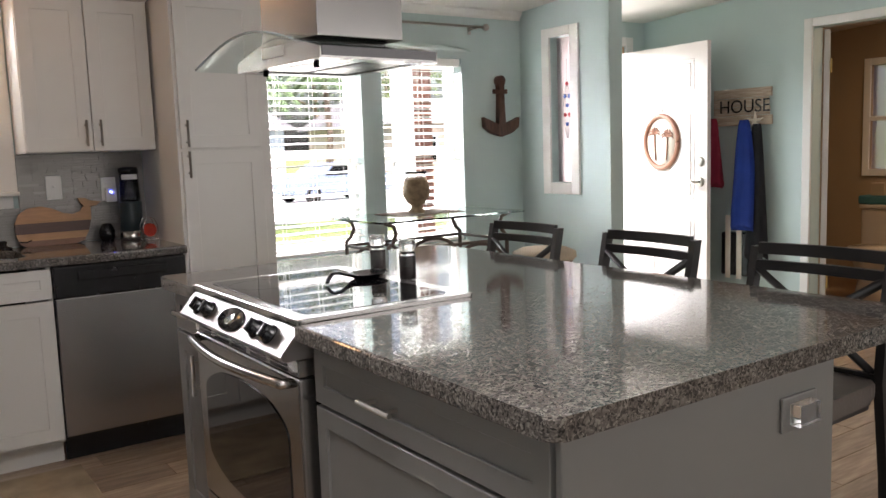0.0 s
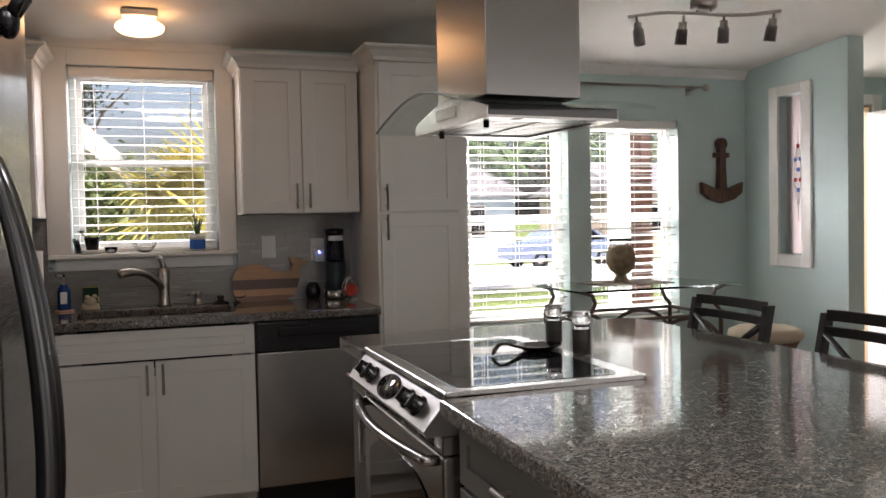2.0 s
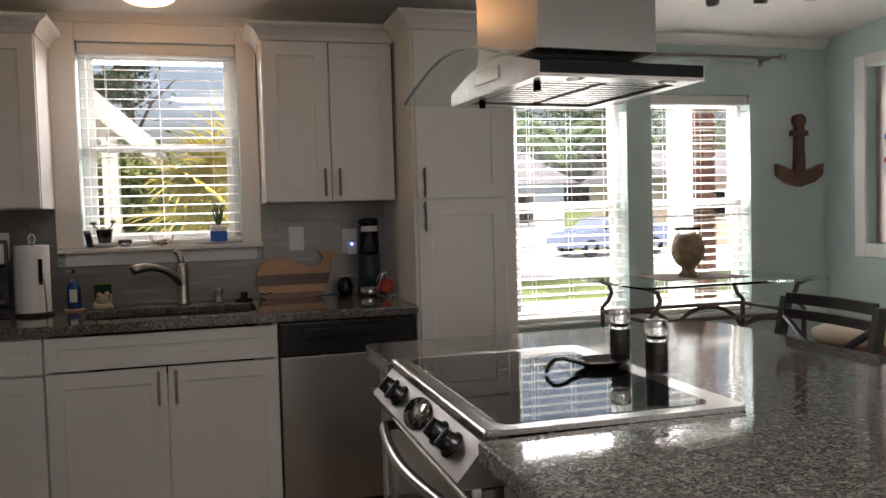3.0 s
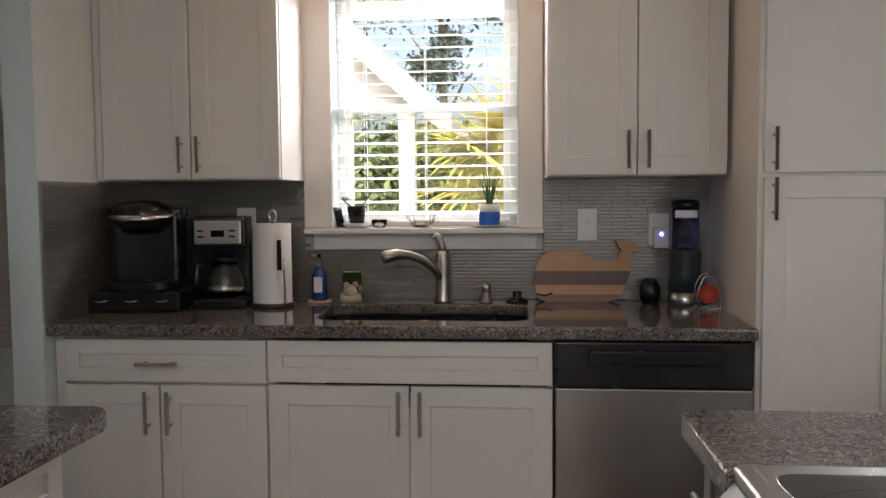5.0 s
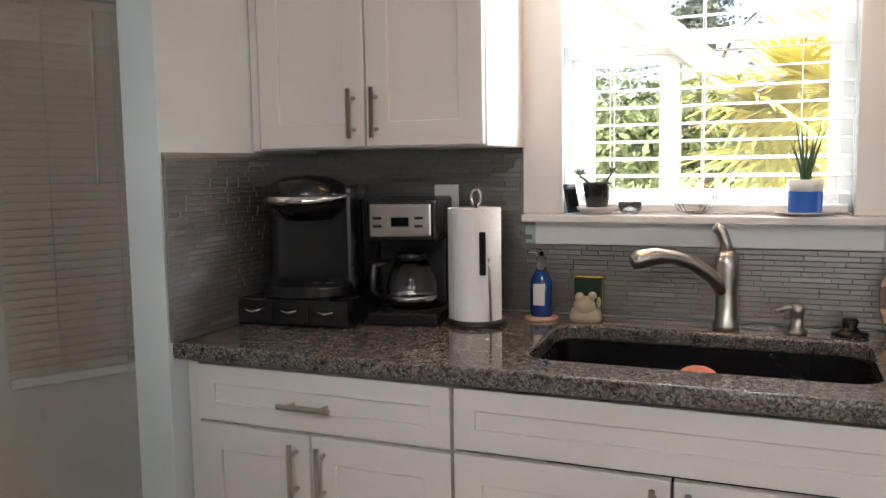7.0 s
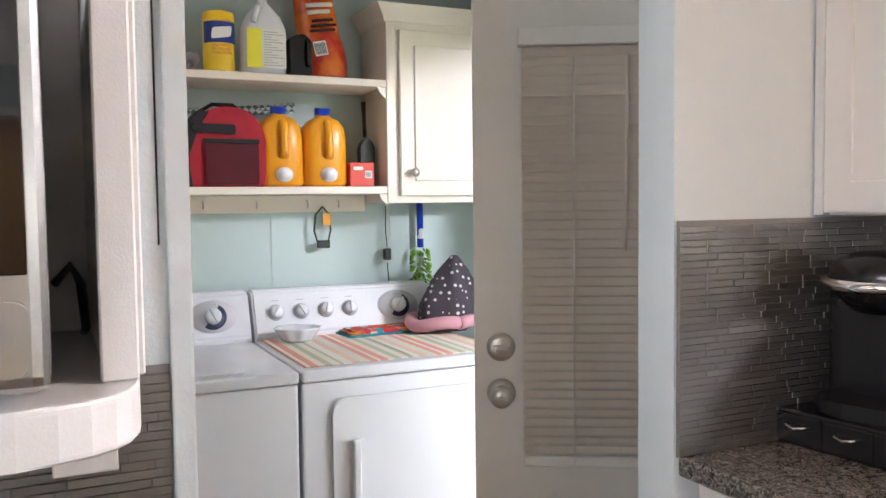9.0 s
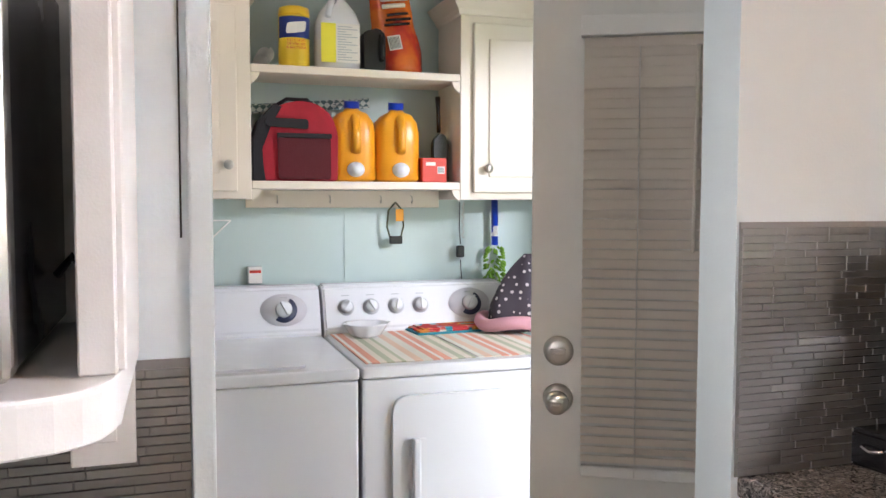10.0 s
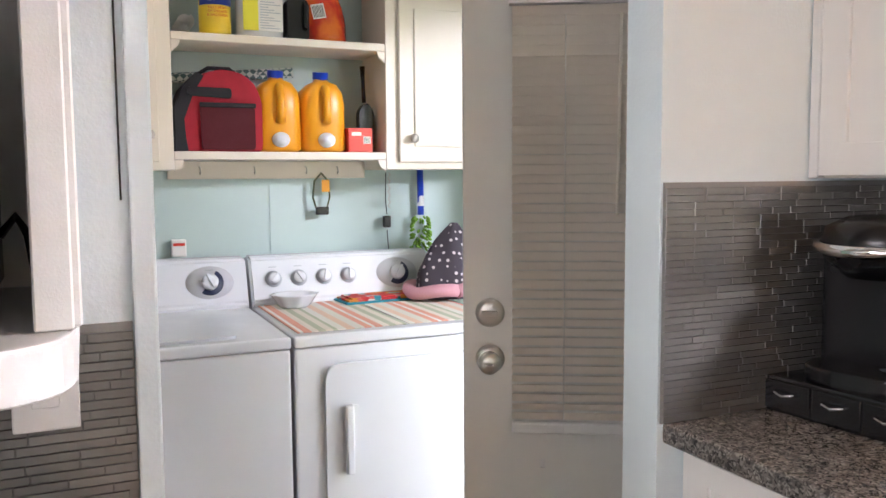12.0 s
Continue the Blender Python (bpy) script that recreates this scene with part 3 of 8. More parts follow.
for rim in ((1.885, 1.915, -2.455, -1.98), (2.245, 2.275, -2.455, -1.98), (1.915, 2.245, -2.455, -2.40), (1.915, 2.245, -2.02, -1.98)):
    bm = new_bm()
    box(bm, *rim, 1.5525, 1.5555)
    part("bottom_rim", bm, STEEL, housing)
bm = new_bm()
box(bm, 1.89, 2.27, -2.4585, -2.455, 1.559, 1.584)
part("front_strip", bm, BLACKGLASS, housing)
for x0 in (1.925, 2.085):
    bm = new_bm()
    box(bm, x0, x0 + 0.15, -2.38, -2.04, 1.5605, 1.564)
    filt = part("baffle_filter", bm, STEEL, housing)
    for k in range(11):
        y = -2.372 + 0.030 * k
        bm = new_bm()
        box(bm, x0 + 0.006, x0 + 0.144, y, y + 0.016, 1.556, 1.560)
        part("slat", bm, STEEL, housing)
bm = new_bm()
box(bm, 1.882, 1.885, -2.27, -2.14, 1.577, 1.607, 0.001)
part("control_panel", bm, NICKEL, housing)
for x, y in ((1.98, -2.43), (2.2, -2.43)):
    bm = new_bm()
    cyl(bm, (x, y, 1.5555), (x, y, 1.552), 0.02, 18)
    part("lamp_lens", bm, NICKEL, housing)
for y in (-2.36, -2.07):
    bm = new_bm()
    cyl(bm, (1.93, y, 1.556), (1.93, y, 1.538), 0.008, 12)
    part("clip", bm, BLACK, housing)
bm = new_bm()
xs = [1.795 + 0.59 * i / 12 for i in range(13)]
ga = []
for lift in (0.0, 0.006):
    rows = []
    for j in range(25):
        y = -2.475 + 0.6 * j / 24
        z = 1.586 + 0.046 * math.sin(math.pi * (y + 2.475) / 0.53) + lift if y < -1.945 else 1.586 - 0.3 * (y + 1.945) + lift
        rows.append([bm.verts.new((x, y, z)) for x in xs])
    ga.append(rows)
for k, rows in enumerate(ga):
    for j in range(24):
        for i in range(12):
            fc = bm.faces.new((rows[j][i], rows[j][i + 1], rows[j + 1][i + 1], rows[j + 1][i]))
            fc.smooth = True
lo, hi = ga
for j in range(24):
    for i in (0, 12):
        bm.faces.new((lo[j][i], lo[j + 1][i], hi[j + 1][i], hi[j][i]))
for i in range(12):
    for j in (0, 24):
        bm.faces.new((lo[j][i], lo[j][i + 1], hi[j][i + 1], hi[j][i]))
bmesh.ops.recalc_face_normals(bm, faces=bm.faces)
part("glass_canopy", bm, thin_glass("thin_canopy_glass", (0.93, 0.97, 0.96)), hood)

bm = new_bm()
tube(bm, [(1.797, -2.475 + 0.6 * j / 24, (1.592 + 0.046 * math.sin(math.pi * 0.6 * j / 24 / 0.53)) if 0.6 * j / 24 < 0.53 else 1.592 - 0.3 * (0.6 * j / 24 - 0.53)) for j in range(25)], 0.0035, 6)
part("glass_edge", bm, paint("grey_glass_edge", (0.25, 0.28, 0.27), 0.2), hood)

M_YZ = Matrix(((0, 0, 1, 0), (1, 0, 0, 0), (0, 1, 0, 0), (0, 0, 0, 1)))

# fridge
fr = thing("refrigerator", "dark stainless side-by-side refrigerator with curved handles and a water dispenser", "refrigerator")
bm = new_bm()
box(bm, 0.06, 0.78, -3.22, -2.36, 0.03, 1.77, 0.004)
part("body", bm, BLACK, fr)
for y0, y1 in ((-3.22, -2.80), (-2.795, -2.36)):
    bm = new_bm()
    box(bm, 0.785, 0.85, y0 + 0.002, y1 - 0.002, 0.05, 1.775, 0.012, 3)
    d = part("door", bm, FRIDGE, fr)
    hy = y1 - 0.035 if y0 < -3 else y0 + 0.035
    bm = new_bm()
    tube(bm, [(0.85 - 0.004 + 0.075 * math.sin(math.pi * i / 16) ** 0.8, hy, 0.42 + 1.0 * i / 16) for i in range(17)], [0.012 + 0.008 * math.sin(math.pi * i / 16) for i in range(17)], 12)
    part("handle", bm, base("dark_handle_metal", (0.16, 0.16, 0.165), 0.3, 1.0)[0], d)
bm = new_bm()
box(bm, 0.8505, 0.853, -3.13, -2.9, 0.82, 1.16, 0.001)
part("dispenser", bm, BLACK, fr)

# south counter and niche cabinet
SOUTHF = Matrix.Translation((0.575, 0, 0)) @ pose(0, 0, 0, 0, 0, 90)
base_unit("base_cabinet", -2.33, -1.66, "white shaker base cabinet beside the refrigerator", SOUTHF, [
    ("drawer", -2.327, -1.663, 0.735, 0.865, [(-1.995, 0.80, False)]),
    ("door", -2.327, -1.997, 0.115, 0.728, [(-2.03, 0.62, True)]),
    ("door", -1.994, -1.663, 0.115, 0.728, [(-1.96, 0.62, True)])])
bm = new_bm()
slab(bm, rounded([(-0.033, -2.34), (0.66, -2.34), (0.66, -1.61), (-0.033, -1.61)], [0, 0, 0.03, 0]), 0.872, 0.91, None, 0.009)
solid("worktop", bm, GRAN, "short speckled granite worktop beside the refrigerator", "worktop")
nc = thing("microwave_cabinet", "white wall cabinet with an open microwave niche", "cabinet", Matrix.Translation((0, -0.006, 0)))
bm = new_bm()
box(bm, -0.033, 0.32, -1.64, -1.605, 1.224, 2.2, 0.002)
box(bm, -0.033, 0.32, -2.33, -2.31, 1.224, 2.2, 0.002)
box(bm, -0.033, 0.30, -2.31, -1.641, 1.78, 2.2, 0.002)
box(bm, -0.033, -0.02, -2.31, -1.641, 1.224, 1.78)
box(bm, 0.321, 0.34, -1.645, -1.612, 1.224, 2.2, 0.002)
box(bm, 0.321, 0.34, -2.33, -2.29, 1.224, 2.2, 0.002)
box(bm, 0.321, 0.34, -2.289, -1.646, 1.78, 2.2, 0.002)
part("body", bm, TRIM, nc)
bm = new_bm()
slab(bm, rounded([(-0.033, -2.33), (0.42, -2.33), (0.42, -1.612), (-0.033, -1.606)], [0, 0.02, 0.1, 0]), 1.175, 1.223, None, 0.006)
part("shelf", bm, TRIM, nc)
mw = thing("microwave", "stainless and black microwave oven", "microwave", Matrix.Translation((0, -0.01, 0)))
bm = new_bm()
box(bm, 0.0, 0.375, -2.27, -1.685, 1.235, 1.62, 0.004)
part("body", bm, BLACK, mw)
bm = new_bm()
box(bm, 0.376, 0.42, -2.275, -1.68, 1.235, 1.63, 0.014, 3)
dr_ = part("door", bm, STEEL, mw, "stainless steel door face")
bm = new_bm()
box(bm, 0.4205, 0.4225, -2.23, -1.86, 1.31, 1.585, 0.001)
part("door_window", bm, BLACKGLASS, dr_)
bm = new_bm()
box(bm, 0.4205, 0.4225, -1.845, -1.695, 1.33, 1.595, 0.001)
part("keypad", bm, BLACKGLASS, mw)
bm = new_bm()
slab(bm, rounded([(-1.845, 1.25), (-1.695, 1.25), (-1.695, 1.31), (-1.845, 1.31)], [0.012] * 4), 0.4205, 0.425, M_YZ, 0.001)
part("door_button", bm, STEEL, mw)
bm = new_bm()
tube(bm, [(0.16, -1.686, 1.30), (0.17, -1.67, 1.32), (0.15, -1.66, 1.30), (0.12, -1.655, 1.245), (0.05, -1.655, 1.232)], 0.005, 8)
solid("power_cable", bm, BLACK, "black power cable behind the microwave", "cable")
for z in (1.2235,):
    for y in (-2.2, -1.75):
        for x in (0.05, 0.33):
            bm = new_bm()
            cyl(bm, (x, y, 1.2232), (x, y, 1.2352), 0.012, 12)
            part("foot", bm, BLACK, mw)

# laundry
def machine(name, y0, y1, label):
    t = thing(name, label, name)
    bm = new_bm()
    box(bm, -1.80, -1.135, y0, y1, 0.02, 0.875, 0.008, 2)
    part("body", bm, ENAMEL, t)
    bm = new_bm()
    box(bm, -1.80, -1.125, y0 - 0.001, y1 + 0.001, 0.878, 0.912, 0.01, 3)
    part("top", bm, ENAMEL, t)
    bm = new_bm()
    prof = [(-1.86, 0.90), (-1.72, 0.90), (-1.72, 0.93), (-1.775, 1.075), (-1.80, 1.082), (-1.86, 1.082)]
    a = [bm.verts.new((x, y0, z)) for x, z in prof]
    b = [bm.verts.new((x, y1, z)) for x, z in prof]
    bm.faces.new(a), bm.faces.new(b[::-1])
    n = len(prof)
    for i in range(n):
        bm.faces.new((a[i], b[i], b[(i + 1) % n], a[(i + 1) % n]))
    bmesh.ops.bevel(bm, geom=list(bm.edges), offset=0.008, segments=2, affect="EDGES")
    part("console", bm, ENAMEL, t)
    return t


dryer = machine("dryer", -1.06, -0.38, "white front-loading clothes dryer with a control console")
washer = machine("washer", -1.75, -1.07, "white top-loading washing machine")

# back door leaf
LEAF = Matrix.Translation((-0.2, -0.08, 0)) @ pose(0, 0, 0, 0, 0, 180 + 61)
bd = thing("back_door", "white back door standing half open with a cream blind over its window", "door", LEAF)

# ---- windows, blinds and trim ----
def slat_mesh(name, w, d, material, tilt, t=0.0025):
    bm = new_bm()
    n = 4
    top, bot = [], []
    for i in range(n + 1):
        u = -d / 2 + d * i / n
        z = 0.0018 * (1 - (2 * u / d) ** 2)
        top.append([bm.verts.new((x, u, z + t)) for x in (-w / 2, w / 2)])
        bot.append([bm.verts.new((x, u, z)) for x in (-w / 2, w / 2)])
    for i in range(n):
        bm.faces.new((top[i][0], top[i][1], top[i + 1][1], top[i + 1][0]))
        bm.faces.new((bot[i][0], bot[i + 1][0], bot[i + 1][1], bot[i][1]))
        for k in (0, 1):
            bm.faces.new((top[i][k], top[i + 1][k], bot[i + 1][k], bot[i][k]))
    bm.faces.new((top[0][0], top[0][1], bot[0][1], bot[0][0]))
    bm.faces.new((top[n][0], top[n][1], bot[n][1], bot[n][0]))
    bmesh.ops.transform(bm, matrix=pose(0, 0, 0, tilt, 0, 0), verts=bm.verts)
    return finish(name, bm, material)


def window(name, x0, x1, z0, z1, mid, blind_label):
    w = tagged(new(name), "white vinyl single-hung window", "window", "", "structure")
    bm = new_bm()
    for a, b, c, d, y0, y1 in ((x0, x0 + 0.03, z0, z1, 0.085, 0.13), (x1 - 0.03, x1, z0, z1, 0.085, 0.13),
                               (x0 + 0.03, x1 - 0.03, z0, z0 + 0.03, 0.085, 0.13), (x0 + 0.03, x1 - 0.03, z1 - 0.03, z1, 0.085, 0.13)):
        box(bm, a, b, y0, y1, c, d, 0.002)
    part("window_frame", bm, TRIM, w)
    for a, b, y in ((z0 + 0.03, mid + 0.02, 0.095), (mid - 0.015, z1 - 0.03, 0.112)):
        bm = new_bm()
        X0, X1 = x0 + 0.031, x1 - 0.031
        for c in ((X0, X0 + 0.025, a, b), (X1 - 0.025, X1, a, b), (X0 + 0.025, X1 - 0.025, a, a + 0.03), (X0 + 0.025, X1 - 0.025, b - 0.03, b)):
            box(bm, c[0], c[1], y, y + 0.015, c[2], c[3], 0.001)
        sash = part("sash", bm, TRIM, w)
        bm = new_bm()
        box(bm, X0 + 0.025, X1 - 0.025, y + 0.006, y + 0.009, a + 0.03, b - 0.03)
        g = part("pane", bm, GLASS, sash)
        g.visible_shadow = False
    bl = thing("window_blind", blind_label, "blind", None, "window blinds")
    bm = new_bm()
    box(bm, x0 + 0.006, x1 - 0.006, 0.01, 0.07, z1 - 0.05, z1 - 0.002, 0.003)
    part("headrail", bm, SLAT, bl)
    wd = x1 - x0 - 0.016
    me = slat_mesh("slat", wd, 0.05, SLAT, 7)
    z = z0 + 0.05
    rng_ = random.Random(3)
    while z < z1 - 0.047:
        s = new("slat", me)
        s.parent = bl
        s.matrix_basis = Matrix.Translation(((x0 + x1) / 2, 0.04, z)) @ pose(0, 0, 0, rng_.uniform(-1.2, 1.2), rng_.uniform(-0.08, 0.08), 0)
        z += 0.0437
    bm = new_bm()
    box(bm, x0 + 0.008, x1 - 0.008, 0.015, 0.065, z0 + 0.006, z0 + 0.024, 0.003)
    part("bottom_rail", bm, SLAT, bl)
    for u in (0.17, 0.5, 0.83):
        x = x0 + u * (x1 - x0)
        for y in (0.0135, 0.0665):
            bm = new_bm()
            cyl(bm, (x, y, z0 + 0.02), (x, y, z1 - 0.05), 0.0012, 6)
            part("ladder_cord", bm, SLAT, bl)
    bm = new_bm()
    cyl(bm, (x0 + 0.07, 0.006, z1 - 0.06), (x0 + 0.07, 0.006, z0 + 0.45 * (z1 - z0)), 0.0015, 6)
    lathe(bm, [(0, 0), (0.005, 0.002), (0.004, 0.03), (0, 0.032)], Matrix.Translation((x0 + 0.07, 0.006, z0 + 0.45 * (z1 - z0) - 0.03)), 8)
    part("pull_cord", bm, SLAT, bl)
    return w


window("window_1", 0.715, 1.40, 1.175, 2.085, 1.62, "open white slatted blind over the kitchen sink window")
window("window_2", 2.76, 3.395, 0.70, 1.885, 1.30, "open white slatted blind in a dining window")
window("window_3", 3.54, 4.15, 0.70, 1.885, 1.30, "open white slatted blind in a dining window")

bm = new_bm()
box(bm, 0.607, 0.714, -0.018, -0.0005, 1.1755, 2.165, 0.002)
box(bm, 1.401, 1.488, -0.018, -0.0005, 1.1755, 2.165, 0.002)
box(bm, 0.7145, 1.4005, -0.018, -0.0005, 2.086, 2.165, 0.002)
structure("window_casing", bm, TRIM, "wide white window casing")
bm = new_bm()
box(bm, 0.615, 1.49, -0.065, -0.0005, 1.155, 1.175, 0.004, 2)
box(bm, 0.717, 1.398, 0.0005, 0.084, 1.1555, 1.176)
box(bm, 0.64, 1.465, -0.02, -0.0005, 1.095, 1.1545, 0.002)
structure("window_sill", bm, TRIM, "white painted window sill and apron")
bm = new_bm()
for x0, x1 in ((2.745, 3.41), (3.525, 4.165)):
    box(bm, x0, x1, -0.02, 0.083, 0.682, 0.699, 0.003)
structure("window_ledge", bm, TRIM, "white dining window ledges")
bm = new_bm()
crown(bm, [(0.61, 0.0), (1.486, 0.0)][::1], 2.166, 0.045, 0.03)
crown(bm, [(2.60, -0.001), (4.648, -0.001)], 2.15, 0.055, 0.035)
structure("crown_moulding", bm, TRIM, "white crown moulding")
bm = new_bm()
for y0, y1, z0, z1 in ((-0.575, -0.50, 0.985, 2.06), (-0.31, -0.235, 0.985, 2.06)):
    box(bm, 4.632, 4.6495, y0, y1, z0, z1, 0.003)
for z0, z1 in ((0.985, 1.06), (2.0, 2.06)):
    box(bm, 4.632, 4.6495, -0.4998, -0.3102, z0, z1, 0.003)
structure("sidelight_casing", bm, TRIM, "white casing round the narrow sidelight")
side = tagged(new("sidelight"), "narrow frosted sidelight with a coloured leaded ornament", "stained glass", "", "structure")
bm = new_bm()
box(bm, 4.705, 4.712, -0.499, -0.311, 1.061, 1.999)
frost = glass("frosted_glass", (0.36, 0.31, 0.32), 0.5)
g = part("pane", bm, frost, side)
g.visible_shadow = False
bm = new_bm()
for s in (-1, 1):
    for amp in (0.035, 0.018):
        tube(bm, [(4.70, -0.405 + s * amp * math.sin(math.pi * i / 14), 1.33 + 0.40 * i / 14) for i in range(15)], 0.0018, 6)
    tube(bm, [(4.70, -0.405 + s * 0.045 * math.sin(math.pi * i / 14), 1.42 + 0.22 * i / 14) for i in range(15)], 0.0018, 6)
tube(bm, [(4.70, -0.405, 1.26), (4.70, -0.405, 1.86)], 0.0015, 6)
part("leading", bm, paint("pale_came", (0.5, 0.5, 0.52), 0.5), side)
for y, z, c in ((-0.425, 1.50, (0.6, 0.1, 0.12)), (-0.385, 1.50, (0.6, 0.1, 0.12)), (-0.405, 1.56, (0.15, 0.25, 0.7)), (-0.405, 1.44, (0.15, 0.25, 0.7)),
                (-0.425, 1.62, (0.15, 0.25, 0.7)), (-0.385, 1.62, (0.15, 0.25, 0.7)), (-0.405, 1.70, (0.6, 0.1, 0.12))):
    bm = new_bm()
    cyl(bm, (4.702, y, z), (4.697, y, z), 0.013, 12)
    part("coloured_glass", bm, base("coloured_glass", c, 0.1)[0], side)

rod = thing("curtain_rod", "slim brushed nickel curtain rod with round finials", "curtain rod")
bm = new_bm()
cyl(bm, (2.60, -0.08, 2.08), (4.29, -0.08, 2.08), 0.008, 12)
part("rod", bm, NICKEL, rod)
for x in (2.595, 4.30):
    bm = new_bm()
    ball(bm, (x, -0.08, 2.08), 0.022)
    part("finial", bm, NICKEL, rod)
for x in (2.68, 4.22):
    bm = new_bm()
    box(bm, x - 0.005, x + 0.005, -0.085, -0.001, 2.065, 2.075)
    box(bm, x - 0.012, x + 0.012, -0.006, -0.001, 2.04, 2.10, 0.001)
    part("bracket", bm, NICKEL, rod)

# ---- ceiling lamps ----
fl = thing("flush_lamp", "lit flush ceiling lamp with an amber frosted glass shade", "ceiling lamp")
bm = new_bm()
box(bm, 0.985, 1.135, -0.57, -0.43, 2.205, 2.234, 0.004)
part("base_plate", bm, NICKEL, fl)
bm = new_bm()
ball(bm, (1.06, -0.5, 2.168), 1, (0.103, 0.085, 0.038), 24)
part("shade", bm, glow("lit_amber_glass", (1.0, 0.55, 0.24), 2.6), fl)
tr = thing("track_lamp", "satin nickel ceiling bar with four small spot heads, unlit", "ceiling lamp", Matrix.Translation((3.48, -1.17, 0)) @ pose(0, 0, 0, 0, 0, -23.5))
cz = ceiling_z(-1.17)
bm = new_bm()
lathe(bm, [(0, 0.014), (0.055, 0.014), (0.06, 0.01), (0.06, -0.02), (0.052, -0.03), (0, -0.03)], Matrix.Translation((0, 0, cz - 0.012)), 24)
part("canopy", bm, NICKEL, tr)
bm = new_bm()
for x in (-0.03, 0.03):
    cyl(bm, (x, 0, cz - 0.04), (x, 0, cz - 0.055), 0.006)
tube(bm, [(-0.34 + 0.68 * i / 24, 0.0, cz - 0.062 + 0.012 * math.sin(2 * math.pi * i / 24)) for i in range(25)], 0.008, 10)
part("bar", bm, NICKEL, tr)
for x, a in ((-0.30, -8), (-0.09, 10), (0.09, 4), (0.31, 12)):
    m = Matrix.Translation((x, 0, cz - 0.065)) @ pose(0, 0, 0, a, a * 0.5, 0)
    bm = new_bm()
    cyl(bm, (0, 0, 0), (0, 0, -0.03), 0.006)
    lathe(bm, [(0, -0.03), (0.018, -0.03), (0.018, -0.095), (0, -0.095)], None, 16)
    hd = part("spot_head", bm, NICKEL, tr, "", m)
    bm = new_bm()
    lathe(bm, [(0.024, -0.06), (0.027, -0.13), (0.025, -0.13), (0.022, -0.06)], None, 20)
    part("glass_cup", bm, frost, hd)

# ---- sink and counter things ----
fc = thing("faucet", "satin nickel kitchen faucet with a pull-out spout and a top lever", "faucet", Matrix.Translation((1.13, -0.095, 0.9105)))
bm = new_bm()
lathe(bm, [(0, 0), (0.03, 0), (0.03, 0.01), (0.025, 0.02), (0.024, 0.10), (0.028, 0.15), (0.026, 0.17), (0.018, 0.185), (0, 0.19)], None, 24)
part("body", bm, NICKEL, fc)
bm = new_bm()
tube(bm, [(-0.005, -0.008, 0.09), (-0.03, -0.02, 0.125), (-0.07, -0.045, 0.158), (-0.115, -0.07, 0.175), (-0.15, -0.09, 0.178), (-0.185, -0.11, 0.172), (-0.20, -0.118, 0.165)],
     [0.017, 0.017, 0.016, 0.016, 0.02, 0.022, 0.018], 14)
part("spout", bm, NICKEL, fc)
bm = new_bm()
tube(bm, [(0, 0, 0.175), (-0.004, 0.0, 0.205), (-0.014, -0.003, 0.232), (-0.028, -0.01, 0.242)], [0.017, 0.013, 0.014, 0.012], 14)
part("lever", bm, NICKEL, fc)
sp = thing("soap_dispenser", "small satin nickel built-in soap pump", "soap dispenser", Matrix.Translation((1.285, -0.10, 0.9105)))
bm = new_bm()
lathe(bm, [(0, 0), (0.022, 0), (0.022, 0.006), (0.014, 0.012), (0.013, 0.04), (0.016, 0.05), (0.016, 0.062), (0.008, 0.07), (0, 0.07)], None, 18)
part("body", bm, NICKEL, sp)
bm = new_bm()
tube(bm, [(0, 0, 0.058), (-0.02, -0.008, 0.06), (-0.045, -0.015, 0.05)], [0.008, 0.007, 0.005], 10)
part("nozzle", bm, NICKEL, sp)
bm = new_bm()
lathe(bm, [(0, 0), (0.038, 0), (0.04, 0.006), (0.02, 0.012), (0.014, 0.02), (0.018, 0.034), (0.012, 0.04), (0, 0.04)], None, 20)
solid("sink_stopper", bm, BLACK, "black rubber sink stopper on the granite", "sink stopper", Matrix.Translation((1.395, -0.09, 0.9105)))
BLUE = base("blue_liquid", (0.012, 0.05, 0.2), 0.08)[0]
CLEARP = glass("clear_plastic", (0.95, 0.97, 1), 0.15, 1.3)
sb = thing("dish_soap", "blue dish soap bottle with a clear pump top", "soap bottle", Matrix.Translation((0.682, -0.11, 0.9185)))
bm = new_bm()
lathe(bm, [(0, 0), (0.026, 0), (0.029, 0.006), (0.028, 0.09), (0.018, 0.112), (0.012, 0.12), (0, 0.12)], Matrix.Diagonal((1, 0.7, 1, 1)), 20)
part("bottle", bm, BLUE, sb)
bm = new_bm()
lathe(bm, [(0, 0.12), (0.013, 0.12), (0.013, 0.15), (0.007, 0.153), (0.006, 0.165), (0, 0.165)], None, 14)
tube(bm, [(0.0, 0, 0.163), (-0.02, -0.005, 0.168), (-0.035, -0.01, 0.162)], [0.009, 0.006, 0.004], 8)
part("pump", bm, CLEARP, sb)
bm = new_bm()
box(bm, -0.015, 0.015, -0.0225, -0.0205, 0.03, 0.085, 0.0008)
part("label", bm, TRIM, sb)
bm = new_bm()
lathe(bm, [(0, 0), (0.042, 0), (0.044, 0.003), (0.042, 0.0075), (0, 0.0075)], None, 28)
solid("coaster", bm, paint("coral_stone", (0.5, 0.33, 0.27), 0.6), "round pale coral coaster under the soap bottle", "coaster", Matrix.Translation((0.682, -0.11, 0.9105)))
SAND = paint("sand_ceramic", (0.5, 0.43, 0.3), 0.5, 0.15, 90, 0.5)
